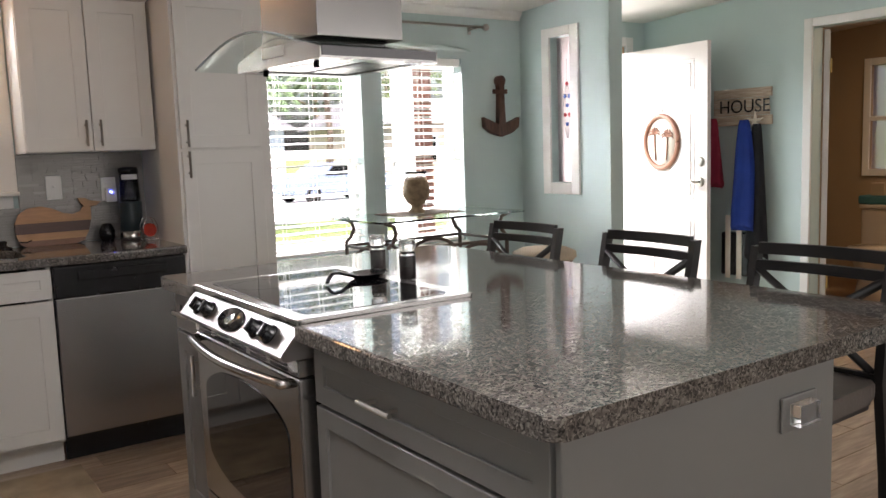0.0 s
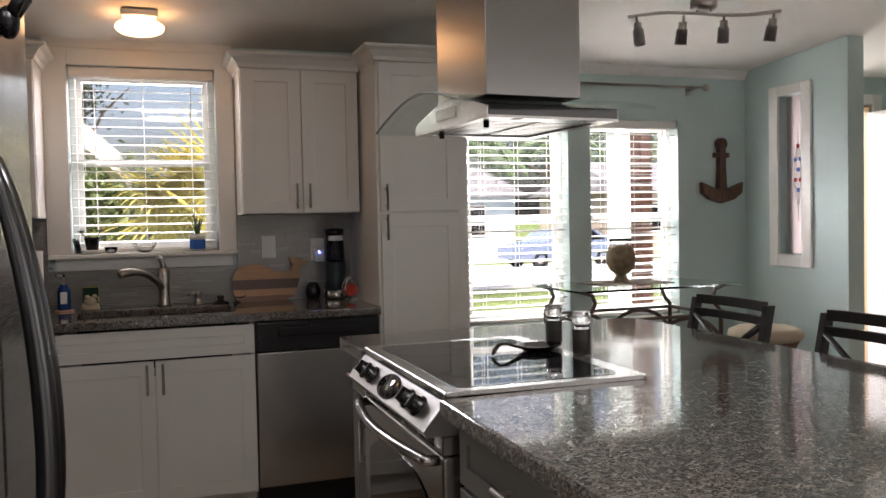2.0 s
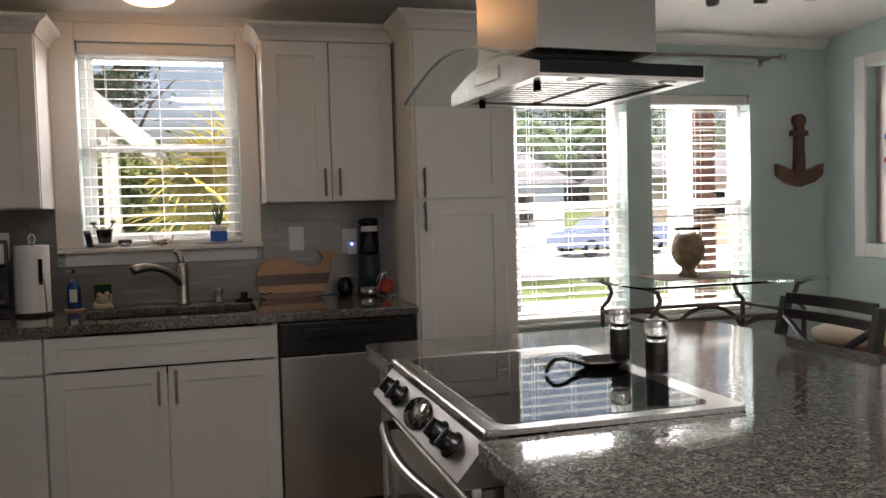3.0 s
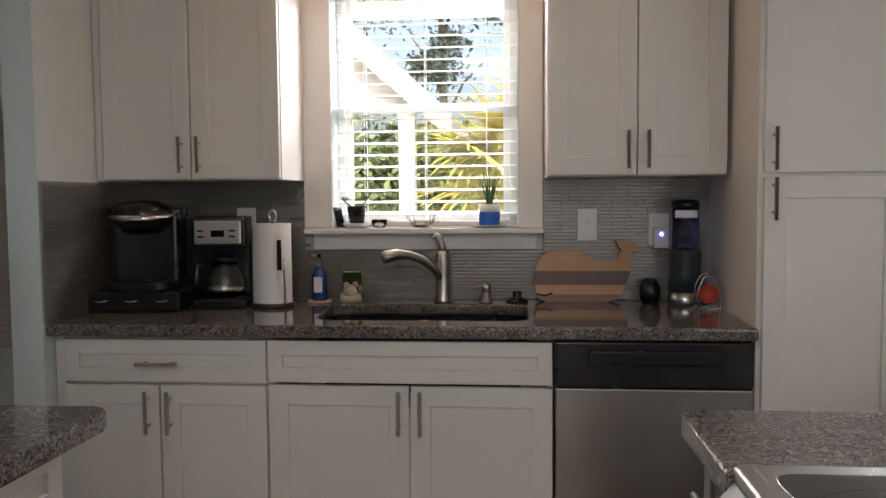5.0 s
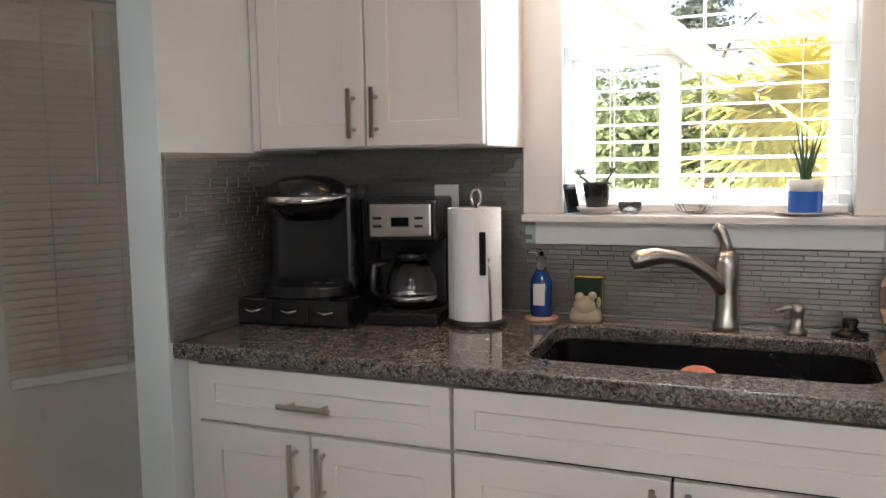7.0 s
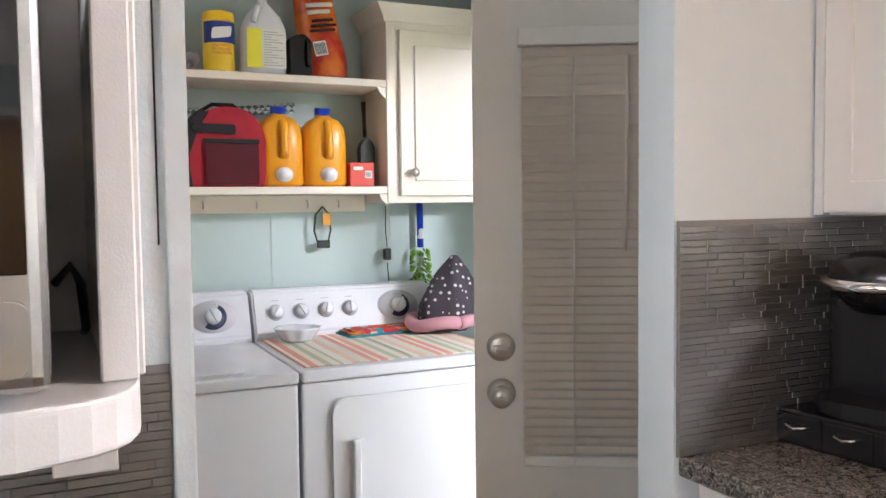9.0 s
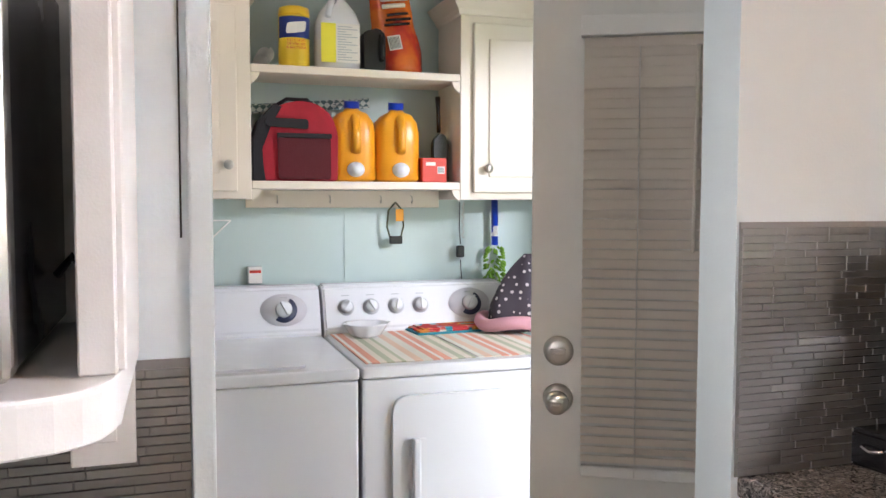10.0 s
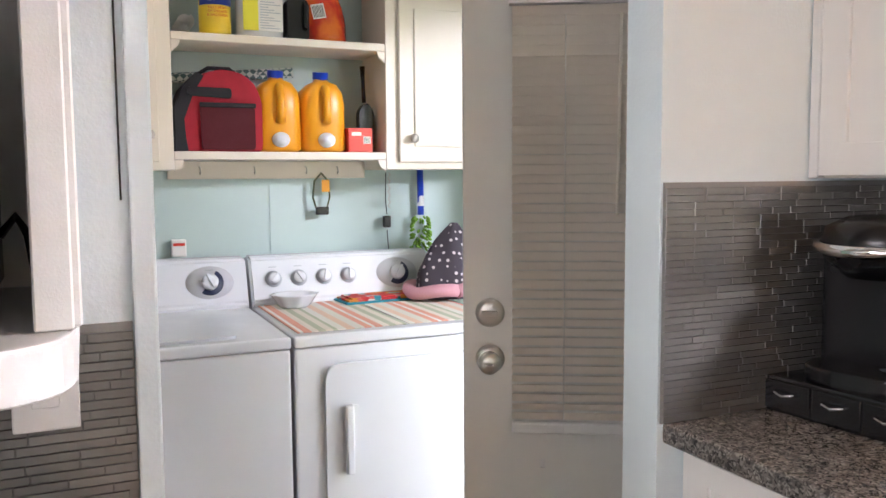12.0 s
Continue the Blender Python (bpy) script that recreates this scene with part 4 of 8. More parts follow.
sh = thing("sponge_holder", "sand-coloured sea creature ceramic sponge holder", "sponge holder", Matrix.Translation((0.795, -0.10, 0.9105)))
bm = new_bm()
lathe(bm, [(0, 0), (0.04, 0), (0.042, 0.01), (0.036, 0.03), (0.03, 0.032), (0, 0.03)], Matrix.Diagonal((1, 0.7, 1, 1)), 20)
ball(bm, (0, -0.012, 0.04), 0.028, (1, 0.7, 0.9))
ball(bm, (-0.012, -0.018, 0.062), 0.012)
ball(bm, (0.02, -0.015, 0.066), 0.011)
ball(bm, (0.035, -0.01, 0.05), 0.01, (0.6, 0.6, 1.4))
part("holder", bm, SAND, sh)
sg = thing("sponge", "green and yellow scouring sponge standing in its holder", "sponge", Matrix.Translation((0.795, -0.075, 0.944)))
bm = new_bm()
box(bm, -0.035, 0.035, -0.006, 0.006, 0, 0.072, 0.002)
part("pad", bm, paint("dark_green_scourer", (0.01, 0.04, 0.02), 0.9, 0.3, 400, 0.8), sg)
bm = new_bm()
box(bm, -0.035, 0.035, 0.0065, 0.018, 0, 0.074, 0.002)
part("foam", bm, paint("yellow_foam", (0.6, 0.5, 0.06), 0.8), sg)
bm = new_bm()
ball(bm, (0, 0, 0), 0.04, (1.1, 0.8, 0.75))
solid("dish_brush", bm, paint("orange_white_plastic", (0.75, 0.22, 0.1), 0.4, 0.3, 40, 0.1, 18), "orange and white scrubber lying in the sink", "scrubber", Matrix.Translation((1.10, -0.42, 0.864)))
bm = new_bm()
cyl(bm, (1.10, -0.42, 0.68), (1.10, -0.42, 0.835), 0.03, 18, 0.034)
solid("cup", bm, BLACK, "dark cup standing in the sink", "cup")

# cutting board
bd_ = thing("cutting_board", "whale-shaped striped wooden cutting board leaning on the tiles", "cutting board", Matrix.Translation((1.455, -0.085, 0.9105)) @ pose(0, 0, 0, -11, 0, 0))


def whale(u):
    body = [(0.04, 0.0), (0.015, 0.015), (0.0, 0.06), (0.0, 0.115), (0.02, 0.16), (0.06, 0.185), (0.12, 0.192), (0.17, 0.178), (0.22, 0.152),
            (0.26, 0.146), (0.295, 0.158), (0.312, 0.185), (0.30, 0.20), (0.292, 0.222), (0.32, 0.222), (0.345, 0.207), (0.395, 0.20), (0.375, 0.182),
            (0.345, 0.178), (0.342, 0.12), (0.325, 0.06), (0.30, 0.015), (0.26, 0.0)]
    return body


bands = [(-0.01, 0.028, (0.23, 0.11, 0.06)), (0.028, 0.062, (0.5, 0.27, 0.12)), (0.062, 0.112, (0.1, 0.045, 0.028)), (0.112, 0.30, (0.48, 0.26, 0.12))]
for i, (z0, z1, c) in enumerate(bands):
    bm = new_bm()
    pts = whale(0)
    lo = [bm.verts.new((x, 0.0, z)) for x, z in pts]
    hi = [bm.verts.new((x, 0.019, z)) for x, z in pts]
    n = len(pts)
    bm.faces.new(lo), bm.faces.new(hi[::-1])
    for k in range(n):
        bm.faces.new((lo[k], lo[(k + 1) % n], hi[(k + 1) % n], hi[k]))
    for zz, sgn in ((z0, -1), (z1, 1)):
        bmesh.ops.bisect_plane(bm, geom=list(bm.verts) + list(bm.edges) + list(bm.faces), plane_co=(0, 0, zz), plane_no=(0, 0, sgn), clear_outer=True)
        es = [e for e in bm.edges if e.is_boundary]
        if es:
            bmesh.ops.holes_fill(bm, edges=es)
    part("wood_strip", bm, wood("board_wood", shade(c, 0.75), c, 0.4, (3, 20, 20)), bd_)
bm = new_bm()
tube(bm, [(0.01, -0.002, 0.028), (0.04, -0.002, 0.024), (0.065, -0.002, 0.032)], 0.003, 6)
part("mouth", bm, BLACK, bd_)


def plate(parent_name, label, category, x, z, kind):
    t = thing(parent_name, label, category, Matrix.Translation((x, -0.0125, z)))
    bm = new_bm()
    box(bm, -0.036, 0.036, -0.006, 0, -0.058, 0.058, 0.003, 2)
    part("cover_plate", bm, TRIM, t)
    bm = new_bm()
    if kind == "switch":
        box(bm, -0.006, 0.006, -0.008, -0.006, -0.013, 0.013)
        box(bm, -0.004, 0.004, -0.016, -0.008, 0.0, 0.008, 0.001)
    else:
        for s in (-0.02, 0.02):
            box(bm, -0.016, 0.016, -0.008, -0.006, s - 0.014, s + 0.014, 0.001)
    part("switch_toggle" if kind == "switch" else "socket", bm, TRIM, t)
    return t


plate("light_switch", "white light switch plate on the tiles", "light switch", 1.647, 1.185, "switch")
plate("outlet", "white wall outlet plate on the tiles", "outlet", 1.90, 1.165, "outlet")
plate("outlet", "white wall outlet plate on the tiles", "outlet", 0.385, 1.195, "outlet")
pl = thing("plug_in_timer", "white plug-in device with a blue light", "plug-in device", Matrix.Translation((1.905, -0.0215, 1.14)))
bm = new_bm()
box(bm, -0.026, 0.026, -0.026, 0, -0.04, 0.03, 0.004, 2)
part("case", bm, TRIM, pl)
bm = new_bm()
cyl(bm, (0, -0.026, 0.01), (0, -0.028, 0.01), 0.005, 12)
part("indicator", bm, glow("blue_led", (0.05, 0.08, 1.0), 12), pl)

bl = thing("blender", "compact blender with a clear cup on a dark base", "blender", Matrix.Translation((1.972, -0.13, 0.9105)))
CHARCOAL = paint("charcoal_plastic", (0.03, 0.045, 0.05), 0.35)
bm = new_bm()
lathe(bm, [(0, 0), (0.056, 0), (0.06, 0.01), (0.058, 0.045), (0, 0.045)], None, 28)
part("foot", bm, STEEL, bl)
bm = new_bm()
lathe(bm, [(0, 0.0455), (0.0575, 0.0455), (0.052, 0.10), (0.054, 0.185), (0.0545, 0.19), (0, 0.19)], None, 28)
part("motor_base", bm, CHARCOAL, bl)
bm = new_bm()
lathe(bm, [(0, 0.191), (0.045, 0.191), (0.049, 0.20), (0.044, 0.33), (0.041, 0.33), (0.044, 0.20), (0, 0.197)], None, 28)
part("cup", bm, CLEARP, bl)
bm = new_bm()
lathe(bm, [(0, 0.331), (0.047, 0.331), (0.048, 0.345), (0.044, 0.358), (0.02, 0.362), (0, 0.362)], None, 28)
part("lid", bm, BLACK, bl)
bm = new_bm()
lathe(bm, [(0.0462, 0.30), (0.0452, 0.325)], None, 24, math.radians(210), math.radians(320))
part("label", bm, TRIM, bl)
rk = thing("pot_holder_rack", "chrome wire rack with red and black round holders", "rack", Matrix.Translation((2.025, -0.235, 0.9105)))
for i in range(2):
    bm = new_bm()
    y = -0.03 + 0.06 * i
    tube(bm, [(-0.035, y, 0.003), (-0.035, y, 0.07), (-0.02, y, 0.105), (0, y, 0.115), (0.02, y, 0.105), (0.035, y, 0.07), (0.035, y, 0.003), (-0.035, y, 0.003)], 0.0025, 8)
    part("wire", bm, CHROME, rk)
bm = new_bm()
for x in (-0.035, 0.035):
    cyl(bm, (x, -0.03, 0.003), (x, 0.03, 0.003), 0.0025, 8)
part("wire", bm, CHROME, rk)
for i, mt in enumerate((paint("red_silicone", (0.45, 0.04, 0.02), 0.45), BLACK, paint("red_silicone", (0.4, 0.03, 0.02), 0.45))):
    bm = new_bm()
    cyl(bm, (0, -0.02 + 0.014 * i, 0.05), (0, -0.011 + 0.014 * i, 0.05), 0.032, 24)
    part("disc", bm, mt, rk)
gg = thing("black_mug", "small black kitchen pot in the shade beside the blender", "pot", Matrix.Translation((1.86, -0.09, 0.9105)))
bm = new_bm()
lathe(bm, [(0, 0), (0.028, 0), (0.036, 0.02), (0.038, 0.05), (0.03, 0.07), (0.02, 0.085), (0, 0.088)], None, 20)
part("body", bm, BLACK, gg)

# coffee machines
tray = thing("coffee_pod_drawer", "black coffee pod drawer stand with three small handles", "drawer stand", Matrix.Translation((0.105, -0.235, 0.9105)) @ pose(0, 0, 0, 0, 0, 5))
bm = new_bm()
box(bm, -0.17, 0.155, -0.17, 0.16, 0, 0.068, 0.004, 2)
part("case", bm, BLACK, tray)
for x in (-0.10, 0.0, 0.10):
    bm = new_bm()
    box(bm, x - 0.048, x + 0.048, -0.174, -0.1705, 0.006, 0.06, 0.0012)
    d = part("drawer", bm, BLACK, tray)
    bm = new_bm()
    tube(bm, [(x - 0.022, -0.174, 0.042), (x - 0.018, -0.184, 0.041), (x, -0.187, 0.037), (x + 0.018, -0.184, 0.041), (x + 0.022, -0.174, 0.042)], 0.0028, 8)
    part("handle", bm, CHROME, d)
km = thing("pod_coffee_maker", "tall glossy black pod coffee maker with a silver arched lid trim", "coffee maker", Matrix.Translation((0.1, -0.235, 0.9795)) @ pose(0, 0, 0, 0, 0, 12) @ Matrix.Diagonal((1.12, 1.05, 0.96, 1)))
bm = new_bm()
slab(bm, rounded([(-0.11, -0.05), (0.11, -0.05), (0.11, 0.14), (-0.11, 0.14)], [0.03, 0.03, 0.06, 0.06]), 0.0, 0.29, None, 0.012)
part("body", bm, BLACK, km)
bm = new_bm()
slab(bm, rounded([(-0.10, -0.15), (0.10, -0.15), (0.10, -0.051), (-0.10, -0.051)], [0.07, 0.07, 0, 0]), 0.0, 0.03, None, 0.006)
part("drip_tray", bm, BLACK, km)
bm = new_bm()
lathe(bm, [(0, 0.2), (0.05, 0.2), (0.085, 0.235), (0.092, 0.26), (0.085, 0.295), (0.05, 0.315), (0, 0.32)], Matrix.Translation((0, -0.06, 0)), 32)
part("brew_head", bm, BLACK, km)
bm = new_bm()
tube(bm, [(0.096 * math.cos(a), -0.06 + 0.096 * math.sin(a), 0.262 - 0.012 * math.sin(-a) + 0.004) for a in [math.pi + math.pi * i / 20 for i in range(21)]], [0.004 + 0.008 * math.sin(math.pi * i / 20) for i in range(21)], 10)
part("lid_trim", bm, CHROME, km)
bm = new_bm()
box(bm, 0.112, 0.118, 0.0, 0.1, 0.03, 0.25, 0.002)
part("water_tank", bm, BLACKGLASS, km)
cm = thing("drip_coffee_maker", "black drip coffee maker with a silver control face and glass carafe", "coffee maker", Matrix.Translation((0.36, -0.20, 0.9105)) @ pose(0, 0, 0, 0, 0, 12))
bm = new_bm()
box(bm, -0.09, 0.09, -0.12, 0.11, 0, 0.035, 0.008, 3)
part("hot_plate", bm, BLACK, cm)
bm = new_bm()
box(bm, -0.09, 0.09, 0.02, 0.11, 0.0355, 0.2095, 0.008, 3)
part("water_tank", bm, BLACK, cm)
bm = new_bm()
box(bm, -0.09, 0.09, -0.10, 0.11, 0.21, 0.315, 0.01, 3)
part("brew_head", bm, BLACK, cm)
bm = new_bm()
box(bm, -0.08, 0.075, -0.108, -0.1005, 0.222, 0.302, 0.004, 2)
fcp = part("control_face", bm, NICKEL, cm)
bm = new_bm()
box(bm, -0.025, 0.02, -0.110, -0.1083, 0.247, 0.27)
part("display", bm, BLACKGLASS, fcp)
for x in (-0.06, 0.045):
    for z in (0.248, 0.268):
        bm = new_bm()
        box(bm, x - 0.011, x + 0.011, -0.111, -0.1083, z - 0.003, z + 0.003, 0.001)
        part("button", bm, BLACK, fcp)
car = new("carafe")
car.parent = cm
car.matrix_basis = Matrix.Translation((0.01, -0.045, 0.037))
bm = new_bm()
lathe(bm, [(0, 0), (0.05, 0), (0.064, 0.03), (0.066, 0.06), (0.05, 0.10), (0.04, 0.12), (0.037, 0.12), (0.047, 0.10), (0.062, 0.06), (0.06, 0.03), (0.048, 0.003), (0, 0.003)], None, 28)
part("glass_bowl", bm, GLASS, car)
bm = new_bm()
lathe(bm, [(0.0645, 0.022), (0.0665, 0.028), (0.0665, 0.034), (0.0645, 0.034)], None, 28)
part("band", bm, STEEL, car)
bm = new_bm()
lathe(bm, [(0, 0.121), (0.042, 0.121), (0.042, 0.14), (0, 0.145)], None, 24)
part("lid", bm, BLACK, car)
bm = new_bm()
tube(bm, [(-0.045, -0.03, 0.12), (-0.085, -0.05, 0.11), (-0.09, -0.055, 0.05), (-0.062, -0.035, 0.02)], 0.009, 10)
part("carafe_handle", bm, BLACK, car)

# paper towels
pt = thing("paper_towel_holder", "steel paper towel stand with a tall ring top", "paper towel holder", Matrix.Translation((0.545, -0.215, 0.9105)))
bm = new_bm()
lathe(bm, [(0, 0), (0.075, 0), (0.078, 0.004), (0.074, 0.013), (0, 0.014)], None, 36)
part("base", bm, DARKMETAL, pt)
bm = new_bm()
cyl(bm, (0, 0, 0.014), (0, 0, 0.30), 0.006)
tube(bm, [(0.013 * math.sin(2 * math.pi * i / 16), 0, 0.316 - 0.02 * math.cos(2 * math.pi * i / 16)) for i in range(17)], 0.004, 8)
part("post", bm, STEEL, pt)
bm = new_bm()
tube(bm, [(0.055, -0.05, 0.012), (0.05, -0.045, 0.14), (0.045, -0.042, 0.155), (0.05, -0.045, 0.17)], 0.003, 8)
part("tension_arm", bm, NICKEL, pt)
bm = new_bm()
box(bm, 0.032, 0.048, -0.066, -0.060, 0.13, 0.235, 0.003, 3)
part("arm_pad", bm, BLACK, pt)
pr = thing("paper_towel_roll", "thick white embossed paper towel roll on its stand", "paper towels", Matrix.Translation((0.545, -0.215, 0.925)))
bm = new_bm()
pts = []
for i in range(60):
    a = 2 * math.pi * i / 59
    r = 0.062 + 0.004 * i / 59
    pts.append((r * math.cos(a), r * math.sin(a)))
slab(bm, pts, 0.0, 0.275, None)
PAPER = paint("white_paper", (0.85, 0.84, 0.82), 0.85, 0.02, 140, 0.9)
part("roll", bm, PAPER, pr)
bm = new_bm()
n = 10
va = []
for i in range(n + 1):
    a = math.radians(150 + 7 * i)
    r = 0.0665 + 0.010 * (1 - i / n)
    va.append((r * math.cos(a), r * math.sin(a)))
for z0, z1 in ((0.0, 0.275),):
    lo = [bm.verts.new((x, y, z0)) for x, y in va] + [bm.verts.new((x * 1.012, y * 1.012, z0)) for x, y in va[::-1]]
    hi = [bm.verts.new((v.co.x, v.co.y, z1)) for v in lo]
    m2 = len(lo)
    for k in range(m2):
        bm.faces.new((lo[k], lo[(k + 1) % m2], hi[(k + 1) % m2], hi[k]))
part("loose_sheet", bm, PAPER, pr)

# window sill things
def leaf_tube(bm, pts, r0):
    n = len(pts)
    tube(bm, pts, [max(0.0008, r0 * (1 - (i / (n - 1)) ** 1.6)) for i in range(n)], 7, 0.45)


LEAFG = paint("aloe_leaf", (0.06, 0.13, 0.05), 0.45, 0.25, 80, 0.3, 30)
al = thing("aloe_plant", "aloe plant in a blue and white ceramic pot", "potted plant", Matrix.Translation((1.295, -0.018, 1.1825)))
bm = new_bm()
lathe(bm, [(0, 0), (0.034, 0), (0.038, 0.004), (0.039, 0.05)], None, 28)
part("pot_lower", bm, base("cobalt_glaze", (0.03, 0.14, 0.55), 0.15)[0], al)
bm = new_bm()
lathe(bm, [(0, 0.049), (0.0385, 0.0505), (0.0395, 0.078), (0.036, 0.078), (0.035, 0.07), (0, 0.07)], None, 28)
part("pot_rim", bm, TRIM, al)
rg = random.Random(5)
for i in range(9):
    a = 2 * math.pi * i / 9 + rg.uniform(-0.2, 0.2)
    ln, sp_ = rg.uniform(0.09, 0.17), rg.uniform(0.015, 0.05)
    bm = new_bm()
    leaf_tube(bm, [(math.cos(a) * (0.006 + sp_ * (k / 6) ** 1.3), math.sin(a) * 0.6 * (0.006 + sp_ * (k / 6) ** 1.3), 0.066 + ln * k / 6) for k in range(7)], 0.009)
    part("leaf", bm, LEAFG, al)
bm = new_bm()
lathe(bm, [(0, 0), (0.03, 0), (0.065, 0.006), (0.066, 0.0085), (0.03, 0.004), (0, 0.004)], None, 32)
solid("saucer", bm, TRIM, "white scalloped saucer on the window sill", "saucer", Matrix.Translation((1.295, -0.018, 1.1765)))
su = thing("succulent_plant", "two-headed succulent in a small black plastic pot", "potted plant", Matrix.Translation((0.805, -0.02, 1.188)))
bm = new_bm()
lathe(bm, [(0, 0), (0.026, 0), (0.036, 0.062), (0.037, 0.068), (0.034, 0.068), (0.032, 0.06), (0, 0.06)], None, 24)
part("pot", bm, BLACK, su)
for cx2, cz2, k0 in ((-0.045, 0.09, 0), (0.038, 0.095, 1)):
    bm = new_bm()
    tube(bm, [(cx2 * 0.2, 0, 0.058), (cx2 * 0.6, 0, 0.072), (cx2, 0, cz2 - 0.004)], 0.0035, 7)
    part("stem", bm, LEAFG, su)
    for i in range(11):
        a, e = 2.4 * i, 0.15 + 0.1 * i
        bm = new_bm()
        d = Vector((math.cos(a) * math.cos(e), math.sin(a) * math.cos(e), math.sin(e)))
        leaf_tube(bm, [Vector((cx2, 0, cz2)) + d * (0.026 - 0.001 * i) * k / 4 for k in range(5)], 0.007)
        part("leaf", bm, paint("succulent_leaf", (0.22, 0.17, 0.09), 0.5, 0.3, 60, 0.2, 30) if i == 0 and k0 == 0 else LEAFG if i % 3 else TAN, su)
bm = new_bm()
lathe(bm, [(0, 0), (0.035, 0), (0.05, 0.012), (0.052, 0.018), (0.049, 0.018), (0.034, 0.0105), (0, 0.0105)], None, 28)
solid("saucer", bm, TRIM, "small white saucer under the succulent pot", "saucer", Matrix.Translation((0.805, -0.02, 1.1765)))
bm = new_bm()
lathe(bm, [(0, 0), (0.02, 0), (0.028, 0.01), (0.03, 0.03), (0.028, 0.03), (0.025, 0.01), (0, 0.004)], None, 24)
solid("small_dish", bm, CLEARP, "small clear dish on the window sill", "dish", Matrix.Translation((0.89, -0.025, 1.1765)))
bm = new_bm()
seg = 40
rings = []
for r, z in ((0.022, 0), (0.035, 0.008), (0.05, 0.03), (0.056, 0.05), (0.052, 0.05), (0.046, 0.03), (0.03, 0.011), (0.001, 0.006)):
    rings.append([bm.verts.new((r * (1 + 0.035 * (i % 2)) * math.cos(2 * math.pi * i / seg), r * (1 + 0.035 * (i % 2)) * math.sin(2 * math.pi * i / seg), z)) for i in range(seg)])
for a, b in zip(rings, rings[1:]):
    for i in range(seg):
        bm.faces.new((a[i], a[(i + 1) % seg], b[(i + 1) % seg], b[i]))
bm.faces.new(rings[0])
solid("crystal_bowl", bm, GLASS, "cut crystal bowl on the window sill", "bowl", Matrix.Translation((1.045, -0.02, 1.1765)))
bm = new_bm()
box(bm, -0.02, 0.02, -0.004, 0.004, 0, 0.075, 0.003, 2, pose(0, 0, 0, -15, 0, 60))
solid("black_picture_block", bm, BLACK, "small black framed block leaning on the window casing", "frame", Matrix.Translation((0.748, -0.03, 1.1795)))

# ---- dining corner and entry ----
anc = thing("wall_anchor", "carved dark wooden anchor hanging on the aqua wall", "wall decoration", Matrix.Translation((4.45, -0.022, 0)))
WALNUT = wood("dark_wood", (0.06, 0.025, 0.015), (0.16, 0.07, 0.04), 0.5, (8, 8, 1.5))
bm = new_bm()
FLAT = Matrix(((1, 0, 0, 0), (0, 0, 1, 0), (0, 1, 0, 0), (0, 0, 0, 1)))
slab(bm, [(-0.03, 1.46), (0.03, 1.46), (0.022, 1.60), (0.022, 1.745), (-0.022, 1.745), (-0.022, 1.60)], -0.02, 0.02, FLAT)
part("shank", bm, WALNUT, anc)
bm = new_bm()
lathe(bm, [(0, -0.018), (0.036, -0.018), (0.036, 0.018), (0, 0.018)], Matrix.Translation((0, 0, 1.745)) @ pose(0, 0, 0, 90, 0, 0), 20)
part("ring", bm, WALNUT, anc)
bm = new_bm()
box(bm, -0.055, 0.055, -0.016, 0.016, 1.66, 1.69, 0.004)
part("stock", bm, WALNUT, anc)
bm = new_bm()
slab(bm, [(-0.15, 1.505), (-0.145, 1.44), (-0.09, 1.40), (0, 1.375), (0.09, 1.40), (0.145, 1.44), (0.15, 1.505), (0.10, 1.485), (0.04, 1.462), (-0.04, 1.462), (-0.10, 1.485)], -0.019, 0.019, FLAT)
part("fluke", bm, WALNUT, anc)

tb = thing("console_table", "glass-topped console table with scrolled bronze iron legs", "table")
bm = new_bm()
slab(bm, rounded([(2.98, -0.88), (3.92, -0.88), (3.92, -0.27), (2.98, -0.27)], [0.03] * 4), 0.941, 0.951, None, 0.002)
part("glass_top", bm, TEAL_GLASS, tb)
for x, sx in ((3.06, 1), (3.84, -1)):
    for y in (-0.80, -0.35):
        bm = new_bm()
        tube(bm, [(x - sx * 0.02, y, 0.939), (x + sx * 0.035, y, 0.92), (x + sx * 0.05, y, 0.88), (x + sx * 0.03, y, 0.84), (x, y, 0.81), (x, y, 0.70),
                  (x, y, 0.35), (x - sx * 0.02, y, 0.12), (x - sx * 0.05, y, 0.012)], 0.014, 10, 0.7)
        part("leg", bm, IRON, tb)
    bm = new_bm()
    tube(bm, [(x, -0.80, 0.79), (x, -0.35, 0.79)], 0.009, 8)
    part("side_rail", bm, IRON, tb)
    for y in (-0.80, -0.35):
        bm = new_bm()
        tube(bm, [(x + sx * (0.20 - 0.20 * math.cos(math.pi * i / 12)), y, 0.62 + 0.16 * math.sin(math.pi * i / 12)) for i in range(13)], 0.011, 8)
        part("arch_scroll", bm, IRON, tb)
for y in (-0.80, -0.35):
    bm = new_bm()
    tube(bm, [(3.06, y, 0.79), (3.84, y, 0.79)], 0.008, 8)
    part("rail", bm, IRON, tb)
    bm = new_bm()
    tube(bm, [(3.06, y, 0.25), (3.84, y, 0.25)], 0.008, 8)
    part("rail", bm, IRON, tb)
bm = new_bm()
box(bm, 3.24, 3.66, -0.66, -0.36, 0.9515, 0.954)
solid("table_runner", bm, paint("brown_woven_mat", (0.16, 0.12, 0.09), 0.9, 0.2, 200, 0.8), "brown woven mat on the glass console table", "place mat")
